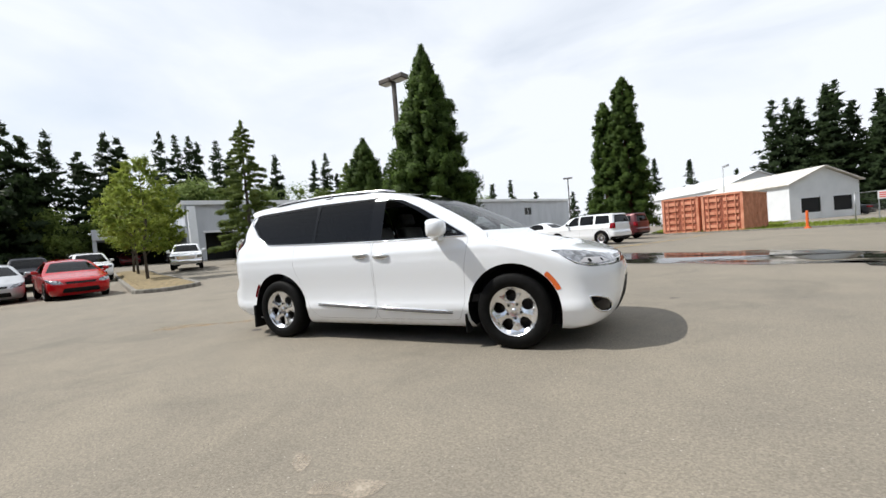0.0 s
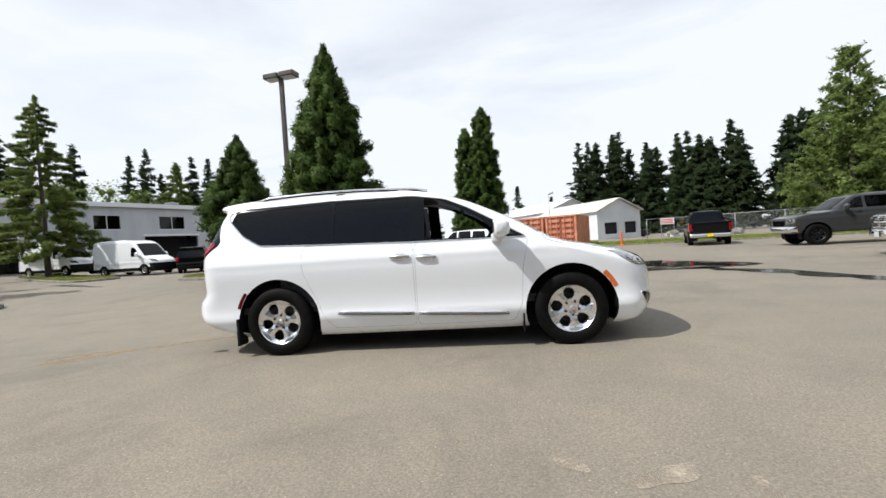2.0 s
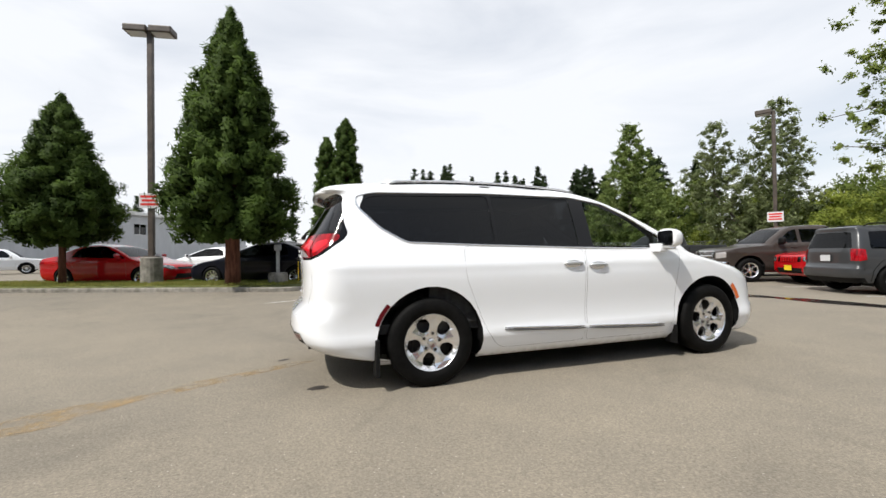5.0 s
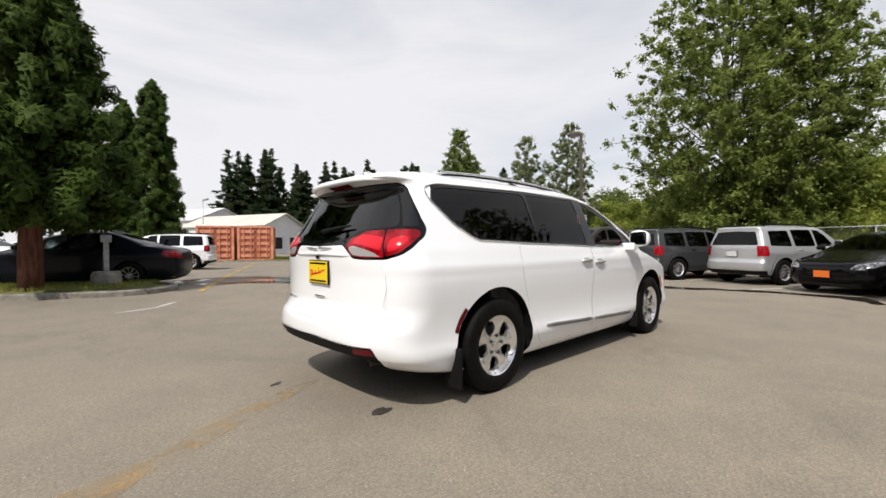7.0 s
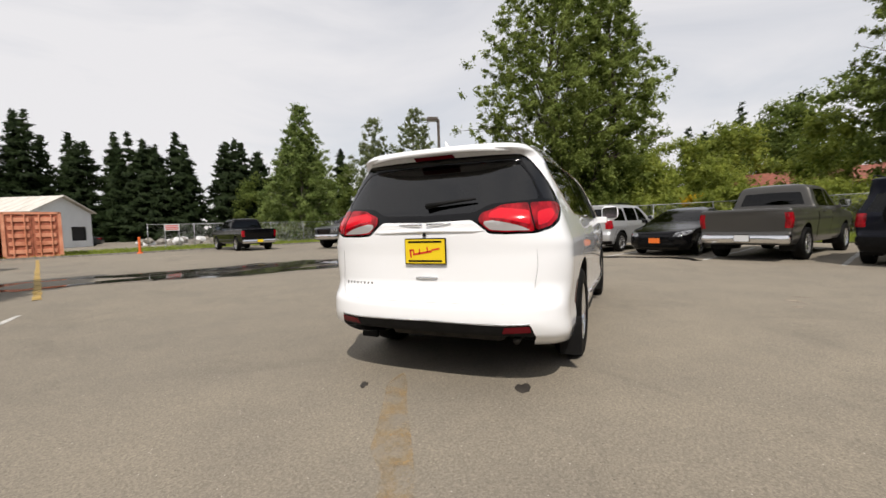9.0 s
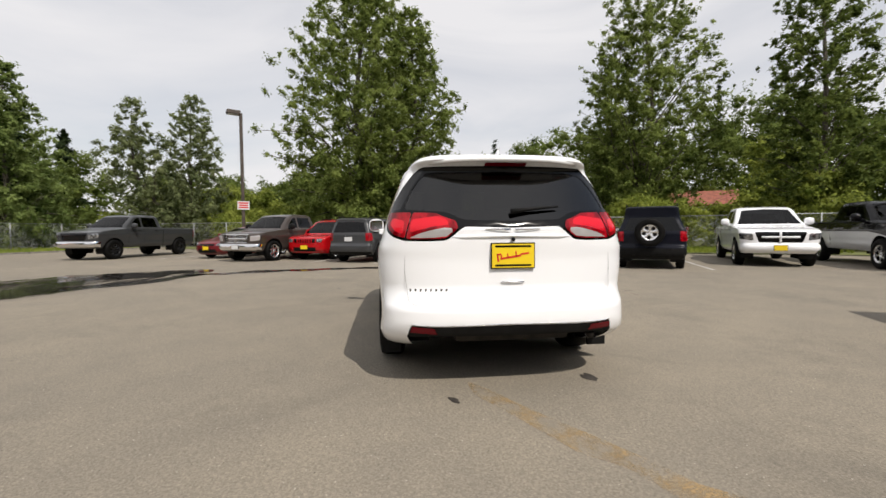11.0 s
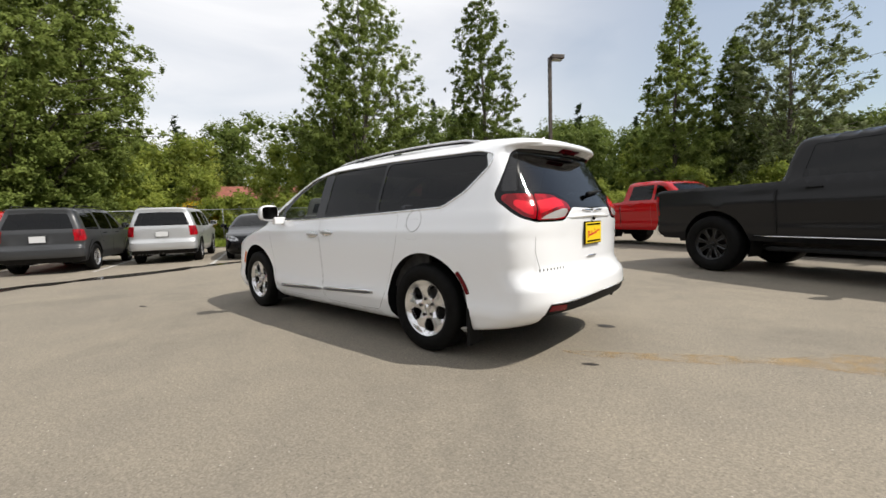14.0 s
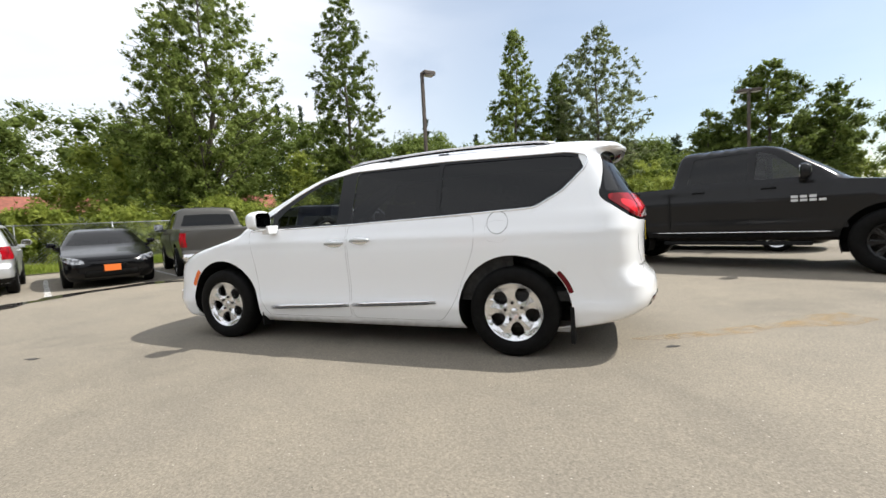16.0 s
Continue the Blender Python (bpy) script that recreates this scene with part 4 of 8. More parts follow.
def tall_spec(wb=2.64, L_front=0.86, L_rear=0.88, H=1.66, W=0.88, cowl=1.03):
    """A boxy off-roader."""
    f = wb + L_front
    return dict(
        wheelbase=wb, hub=0.345, arch=0.415, step=0.10, round=10, nose_power=4.0, tail_power=4.2, crease=[(0.60, -0.010, 0.12), (0.86, 0.012, 0.05)],
        nose=[(0.28, f - 0.15), (0.35, f - 0.05), (0.45, f), (0.80, f - 0.01), (0.90, f - 0.06), (0.96, f - 0.28), (1.0, f - 0.75), (cowl, f - 1.05), (1.2, f - 1.27), (1.4, f - 1.55), (H - 0.11, f - 1.78), (H - 0.06, f - 2.0), (H - 0.02, f - 2.4), (H, f - 2.7)],
        tail=[(0.28, -L_rear + 0.12), (0.45, -L_rear), (0.60, -L_rear), (0.66, -L_rear + 0.06), (1.0, -L_rear + 0.07), (1.1, -L_rear + 0.09), (1.3, -L_rear + 0.14), (1.5, -L_rear + 0.19), (H - 0.08, -L_rear + 0.19), (H - 0.04, -L_rear + 0.28), (H - 0.02, -L_rear + 0.8), (H, -L_rear + 1.2)],
        half=[(0.28, W - 0.08), (0.5, W - 0.01), (0.9, W), (cowl, W - 0.02), (1.2, W - 0.07), (1.5, W - 0.18), (H - 0.08, W - 0.22), (H - 0.03, W - 0.36), (H, W - 0.66)],
        nose_depth=[(0.28, 0.30), (0.9, 0.32), (1.0, 0.24), (1.2, 0.16), (H, 0.12)],
        tail_depth=[(0.28, 0.25), (1.0, 0.22), (1.4, 0.20), (H, 0.14)],
        side_panels=[("side_window", rounded([(1.28, 1.06), (f - 1.52, 1.05), (f - 1.78, 1.36), (f - 1.98, 1.50), (1.28, 1.52)], 0.03)),
                     ("rear_side_window", rounded([(0.42, 1.06), (1.20, 1.06), (1.20, 1.52), (0.42, 1.52)], 0.04)),
                     ("quarter_window", rounded([(-0.48, 1.08), (0.30, 1.06), (0.30, 1.50), (-0.42, 1.48)], 0.05)),
                     ("arch_lip", [(-0.47, 0.30), (-0.45, 0.55), (-0.28, 0.80), (0.28, 0.80), (0.45, 0.55), (0.47, 0.30)]), ("front_arch_lip", [(wb - 0.47, 0.30), (wb - 0.45, 0.55), (wb - 0.28, 0.80), (wb + 0.28, 0.80), (wb + 0.45, 0.55), (wb + 0.47, 0.30)])],
        rear_panels=[("tail_lamp", rounded([(0.80, 0.80), (0.80, 1.08), (1.0, 1.08), (1.0, 0.80)], 0.02)), ("rear_window", rounded([(-0.1, 1.10), (0.84, 1.10), (0.80, 1.47), (-0.1, 1.49)], 0.04)), ("rear_bumper", [(0, 0.41), (1, 0.41), (1, 0.60), (0, 0.60)]), ("rear_lower", [(0, 0.29), (1, 0.29), (1, 0.405), (0, 0.405)])],
        front_panels=[("headlamp", rounded([(0.62, 0.72), (0.62, 0.86), (0.88, 0.86), (0.88, 0.72)], 0.05)), ("grille", rounded([(-0.1, 0.70), (0.55, 0.70), (0.55, 0.86), (-0.1, 0.86)], 0.02)), ("lower_grille", rounded([(-0.1, 0.36), (0.6, 0.36), (0.6, 0.52), (-0.1, 0.52)], 0.02)),
                      ("windscreen", [(0, 1.07), (0.88, 1.07), (0.84, 1.35), (0.82, H - 0.13), (0, H - 0.11)])],
        seams=[("side", [(1.24, 0.34), (1.24, 1.05)]), ("side", [(f - 1.40, 0.34), (f - 1.40, 1.04)]), ("side", [(0.46, 0.72), (0.36, 0.95), (0.36, 1.05)])],
        wheel=("twin", 0.345, 0.215, 0.215), track=0.765, plate_front=(f + 0.005, 0.52), plate_rear=(-L_rear + 0.055, 0.86), handles=[(1.44, 0.96), (0.52, 0.96)], mirror=(f - 1.62, 1.05, (0.17, 0.2, 0.16)), interior=(0.35, 1.25, 0.6), rails=(-0.45, f - 2.15, W - 0.27, H - 0.02))


def truck_spec(wb=3.57, lift=0.0):
    """A crew-cab pickup; the bed is a rimmed box behind the cab."""
    f, a = wb + 0.98, lift
    z = lambda v: v + a  # noqa: E731
    c = wb - 2.75
    return dict(
        wheelbase=wb, hub=0.40 + a * 0.25, arch=0.50 + a * 0.10, step=0.10, round=10, nose_power=3.8, tail_power=6.0, crease=[(z(0.70), -0.015, 0.12), (z(1.0), 0.015, 0.06)], bow=0.004,
        nose=[(z(0.40), f - 0.15), (z(0.5), f - 0.02), (z(0.62), f), (z(0.72), f - 0.05), (z(0.98), f - 0.04), (z(1.07), f - 0.10), (z(1.14), f - 0.40), (z(1.20), f - 1.05), (z(1.24), f - 1.36), (z(1.38), f - 1.56), (z(1.6), f - 1.88), (z(1.75), f - 2.10), (z(1.83), f - 2.27), (z(1.88), f - 2.60), (z(1.91), f - 3.05)],
        tail=[(z(0.40), -1.02), (z(0.5), -1.16), (z(0.62), -1.16), (z(0.66), -1.10), (z(1.20), -1.12), (z(1.26), -1.10), (z(1.275), c - 0.02), (z(1.5), c + 0.02), (z(1.70), c + 0.07), (z(1.80), c + 0.10), (z(1.87), c + 0.16), (z(1.91), c + 0.30)],
        half=[(z(0.40), 0.90), (z(0.55), 0.97), (z(1.0), 1.0), (z(1.2), 0.985), (z(1.275), 0.94), (z(1.4), 0.88), (z(1.6), 0.82), (z(1.75), 0.775), (z(1.83), 0.72), (z(1.88), 0.60), (z(1.91), 0.30)],
        nose_depth=[(z(0.40), 0.30), (z(1.0), 0.34), (z(1.15), 0.34), (z(1.25), 0.26), (z(1.6), 0.20), (z(1.9), 0.15)],
        tail_depth=[(z(0.40), 0.10), (z(1.2), 0.09), (z(1.3), 0.14), (z(1.9), 0.14)],
        side_panels=[("side_window", rounded([(c + 1.22, z(1.31)), (f - 1.86, z(1.30)), (f - 2.13, z(1.56)), (f - 2.30, z(1.70)), (c + 1.22, z(1.76))], 0.03)),
                     ("rear_side_window", rounded([(c + 0.26, z(1.31)), (c + 1.12, z(1.31)), (c + 1.12, z(1.76)), (c + 0.34, z(1.75))], 0.04))],
        rear_panels=[("tail_lamp", rounded([(0.86, z(0.80)), (0.86, z(1.16)), (1.0, z(1.16)), (1.0, z(0.80))], 0.01)), ("rear_window", rounded([(-0.1, z(1.36)), (0.80, z(1.36)), (0.76, z(1.68)), (-0.1, z(1.70))], 0.04)), ("rear_bumper", [(0, z(0.45)), (1, z(0.45)), (1, z(0.63)), (0, z(0.63))])],
        front_panels=[("headlamp", rounded([(0.67, z(0.79)), (0.67, z(0.99)), (0.99, z(1.01)), (0.99, z(0.83))], 0.03)), ("grille", rounded([(-0.1, z(0.73)), (0.54, z(0.73)), (0.62, z(1.04)), (-0.1, z(1.04))], 0.04)), ("front_bumper", [(0, z(0.46)), (1, z(0.46)), (1, z(0.68)), (0, z(0.68))]),
                      ("windscreen", [(0, z(1.29)), (0.90, z(1.29)), (0.86, z(1.55)), (0.82, z(1.76)), (0, z(1.79))])],
        seams=[("side", [(c + 1.17, z(0.46)), (c + 1.17, z(1.30))]), ("side", [(f - 1.70, z(0.46)), (f - 1.72, z(1.28))]), ("side", [(c + 0.02, z(0.46)), (c + 0.02, z(1.26))]), ("side", [(c - 0.03, z(0.46)), (c - 0.03, z(1.26))])],
        wheel=("six", 0.40 + a * 0.25, 0.25, 0.27), track=0.87, plate_front=(f + 0.005, z(0.57)), plate_rear=(-1.17, z(0.56)), handles=[(c + 1.32, z(1.16)), (c + 0.36, z(1.16))], mirror=(f - 1.92, z(1.27), (0.2, 0.26, 0.24)), interior=(c + 0.55, c + 1.4, z(0.75)), bed_gap=(c - 0.005, z(0.52), z(1.27)))


def van_spec():
    """A tall delivery van."""
    s = tall_spec(3.45, 0.95, 1.0, 2.5, 1.0, 1.25)
    f = 4.40
    s.update(rails=None, arch=0.42, hub=0.35, tail_power=7.0,
             nose=[(0.25, f - 0.12), (0.4, f), (0.8, f - 0.03), (1.0, f - 0.18), (1.15, f - 0.55), (1.25, f - 0.80), (1.6, f - 1.15), (2.0, f - 1.52), (2.2, f - 1.75), (2.35, f - 2.1), (2.45, f - 2.7), (2.5, f - 3.2)],
             tail=[(0.25, -0.95), (0.4, -1.0), (2.3, -0.95), (2.42, -0.85), (2.47, -0.3), (2.5, 0.4)],
             half=[(0.25, 0.92), (0.5, 1.0), (1.2, 1.0), (2.2, 0.93), (2.38, 0.86), (2.46, 0.65), (2.5, 0.3)],
             nose_depth=[(0.25, 0.4), (1.0, 0.5), (1.3, 0.3), (2.5, 0.2)], tail_depth=[(0.25, 0.12), (2.5, 0.12)],
             side_panels=[("side_window", rounded([(2.45, 1.28), (3.15, 1.25), (2.85, 1.75), (2.70, 1.88), (2.45, 1.88)], 0.04)), ("arch_lip", [(-1.0, 0.3), (4.2, 0.3), (4.2, 0.52), (-1.0, 0.52)])],
             rear_panels=[("tail_lamp", rounded([(0.86, 0.9), (0.86, 1.25), (1, 1.25), (1, 0.9)], 0.02)), ("rear_window", rounded([(0.1, 1.4), (0.7, 1.4), (0.7, 1.95), (0.1, 1.95)], 0.04)), ("rear_bumper", [(0, 0.27), (1, 0.27), (1, 0.5), (0, 0.5)])],
             front_panels=[("headlamp", rounded([(0.66, 0.85), (0.72, 1.05), (0.98, 1.1), (0.98, 0.9)], 0.03)), ("front_bumper", [(0, 0.27), (1, 0.27), (1, 0.78), (0, 0.78)]), ("windscreen", [(0, 1.3), (0.90, 1.3), (0.86, 1.8), (0.82, 2.14), (0, 2.18)])],
             seams=[("side", [(2.4, 0.55), (2.4, 1.95)]), ("side", [(3.3, 0.55), (3.3, 1.25)]), ("side", [(1.3, 0.55), (1.3, 2.0)])],
             wheel=("eight", 0.35, 0.2, 0.22), track=0.86, handles=[(2.55, 1.15)], mirror=(3.05, 1.3, (0.18, 0.22, 0.32)), interior=(1.8, 2.3, 0.7), plate_front=(f + 0.01, 0.55), plate_rear=(-1.01, 0.62))
    return s


def parked(name, label, category, spec, body, x, y, turn, group="", rim=ALLOY, front_card=None, rear_card=None, bumper=None, grille=None, lip=None, z=None, cross=None, slots=None, lower=None, ribs=None, lamp=LENS_SMOKE, panes=SCREEN):
    """A parked vehicle whose rear axle's middle stands at x, y, nose along turn."""
    root = thing(name, label, category, x, y, ground_z(x, y) if z is None else z, turn, group)
    bumper = bumper or body
    mats = {
        "side_window": ("side_window", panes, -0.006, "dim side window"), "rear_side_window": ("rear_side_window", TINT, -0.006, "dark tinted rear side window"),
        "quarter_window": ("quarter_window", TINT, -0.006, "dark tinted quarter window"), "pillar": ("pillar", GLOSS_BLACK, 0.0, ""), "arch_lip": ("arch_lip", lip or body, 0.012, ""), "front_arch_lip": ("arch_lip", lip or body, 0.012, ""), "lower_panel": ("lower_panel", lower or body, 0.003, ""),
        "tail_lamp": ("tail_lamp", LENS_RED, 0.006, "red tail lamp"), "rear_window": ("rear_window", TINT, -0.004, "dark rear window"), "rear_bumper": ("rear_bumper", bumper, 0.015, ""), "rear_lower": ("bumper_valance", TRIM, 0.010, "black lower bumper"),
        "headlamp": ("headlamp", lamp, 0.004, "clear headlamp"), "grille": ("grille", grille or GLOSS_BLACK, -0.01, ""), "lower_grille": ("lower_grille", TRIM, -0.012, ""),
        "front_bumper": ("front_bumper", bumper, 0.015, ""), "windscreen": ("windscreen", panes, -0.003, "windscreen"),
    }
    if lower:
        w0, h0 = spec["wheelbase"], spec["hub"]
        spec = dict(spec, side_panels=spec["side_panels"] + [("lower_panel", [(-1.05, h0 + 0.05), (w0 + 0.62, h0 + 0.05), (w0 + 0.62, h0 + 0.45), (w0 - 0.5, h0 + 0.62), (0.4, h0 + 0.62), (-1.05, h0 + 0.60)])])
    spec = dict(spec, joined=("rear_window", "grille", "lower_grille", "windscreen", "rear_bumper", "front_bumper", "rear_lower"))
    S, made = build_shell(root, spec, body, mats)
    for which, loop in spec["seams"]:
        strip(S, "door_seam", which, dense(loop + loop[::-1], 0.12)[:len(dense(loop + loop[::-1], 0.12)) // 2 + 1], 0.0025, SEAM if max(body.node_tree.nodes["Principled BSDF"].inputs["Base Color"].default_value[:3]) > 0.3 else TRIM, root, False, 0.0, "", 4)
    kind, r, rim_r, width = spec["wheel"]
    for xx in (0.0, spec["wheelbase"]):
        for sign in (1, -1):
            add_wheel(root, xx, sign * spec["track"], spec["hub"] if spec["hub"] <= r else r, kind, r, rim_r, width, rim)
    for hx, hz in spec["handles"]:
        for sign in (1, -1):
            p, n = on_skin(S, "side", hx, hz, sign)
            v, f = tube([p + n * 0.004, p + n * 0.03 + Vector((0.03, 0, 0)), p + n * 0.03 + Vector((0.15, 0, 0)), p + n * 0.004 + Vector((0.18, 0, 0))], 0.013, 6)
            mesh_ob("door_handle", v, f, TRIM if body in (DARK_GREY, GREY) else body, root, "", True)
    for accent, lines in ((cross, ((0.0, 0.0, 1.0), (-0.45, 0.45, 0.5))), (slots, tuple((y, y, 1.0) for y in (-0.36, -0.24, -0.12, 0.0, 0.12, 0.24, 0.36)))):
        if accent is None:
            continue
        zs = [p[1] for n, l in spec["front_panels"] if n == "grille" for p in l]
        lo, hi = min(zs), max(zs)
        for y0, y1, _ in lines:
            pts = []
            for k in range(7):
                yy = y0 + (y1 - y0) * k / 6
                zz = lo + (hi - lo) * (k / 6 if y0 == y1 else 0.5)
                q = S.front(S.q("front", np.array([abs(yy)])), np.array([zz]))[0]
                pts.append(Vector((q[0] + 0.004, yy * float(S.hw(zz)), zz)))
            v, f = tube(pts, 0.032 if slots is None else 0.026, 6)
            mesh_ob("grille_bar", v, f, accent, root, "", True)
    if ribs is not None:
        loop = [l for n, l in spec["front_panels"] if n == "grille"][0]
        lo, hi = min(p[1] for p in loop), max(p[1] for p in loop)
        for k in range(8):
            zz = lo + (hi - lo) * k / 7
            rim_line = k in (0, 7)
            ys = np.linspace(-0.5 - 0.08 * k / 7, 0.5 + 0.08 * k / 7, 9)
            pts = [Vector((float(S.front(S.q("front", np.array([abs(y)])), np.array([zz]))[0][0]) + 0.006, y * float(S.hw(zz)), zz)) for y in ys]
            bar("grille_bar", pts, 0.026 if rim_line else 0.009, ribs, root, "", 6)
    if spec.get("rails"):
        x0, x1, ry, rz = spec["rails"]
        for sign in (1, -1):
            bar("roof_rail", [Vector((x0, sign * ry, rz - 0.02)), Vector((x0 + 0.12, sign * ry, rz + 0.035)), Vector((x1 - 0.12, sign * ry, rz + 0.035)), Vector((x1, sign * ry, rz - 0.02))], 0.016, TRIM, root, "black roof rail", 6)
    if spec.get("bed_gap"):
        gx, g0, g1 = spec["bed_gap"]
        strip(S, "bed_gap", "side", [(gx, g0 + (g1 - g0) * k / 6) for k in range(7)], 0.012, TRIM, root, False, -0.004, "dark gap between cab and bed", 5)
    mx, mz, size = spec["mirror"]
    mirror(root, S, mx, mz, size, body if body is not BROWN else TRIM)
    if front_card:
        plate(root, "plate", spec["plate_front"][0] + 0.012, 0, spec["plate_front"][1], 0.31, 0.15, 0, front_card)
    if rear_card:
        plate(root, "plate", spec["plate_rear"][0] - 0.012, 0, spec["plate_rear"][1], 0.31, 0.15, 180, rear_card)
    x_b, x_f, z_s = spec["interior"]
    for xx in (x_b, x_f):
        for yy in (-0.38, 0.38):
            seats(root, xx, yy, z_s - 0.12, 0.56, 0.46, CABIN)
    y_in = float(S.hw(z_s)) - 0.1
    block("dashboard", x_f + 0.65, x_f + 1.0, -y_in + 0.06, y_in - 0.06, z_s + 0.12, z_s + 0.34, CABIN, root, "", 0.05)
    block("cabin_floor", x_b - 0.7, x_f + 0.9, -y_in, y_in, z_s - 0.22, z_s - 0.14, CABIN, root)
    return root, S, made


# ---- the white minivan ----
def arc_patch(x, z, r0, r1, a0, a1):
    """The outline of a short curved patch along a wheel arch."""
    aa = [radians(a0 + (a1 - a0) * k / 4) for k in range(5)]
    return [(x + r0 * math.cos(a), z + r0 * math.sin(a)) for a in aa] + [(x + r1 * math.cos(a), z + r1 * math.sin(a)) for a in aa[::-1]]


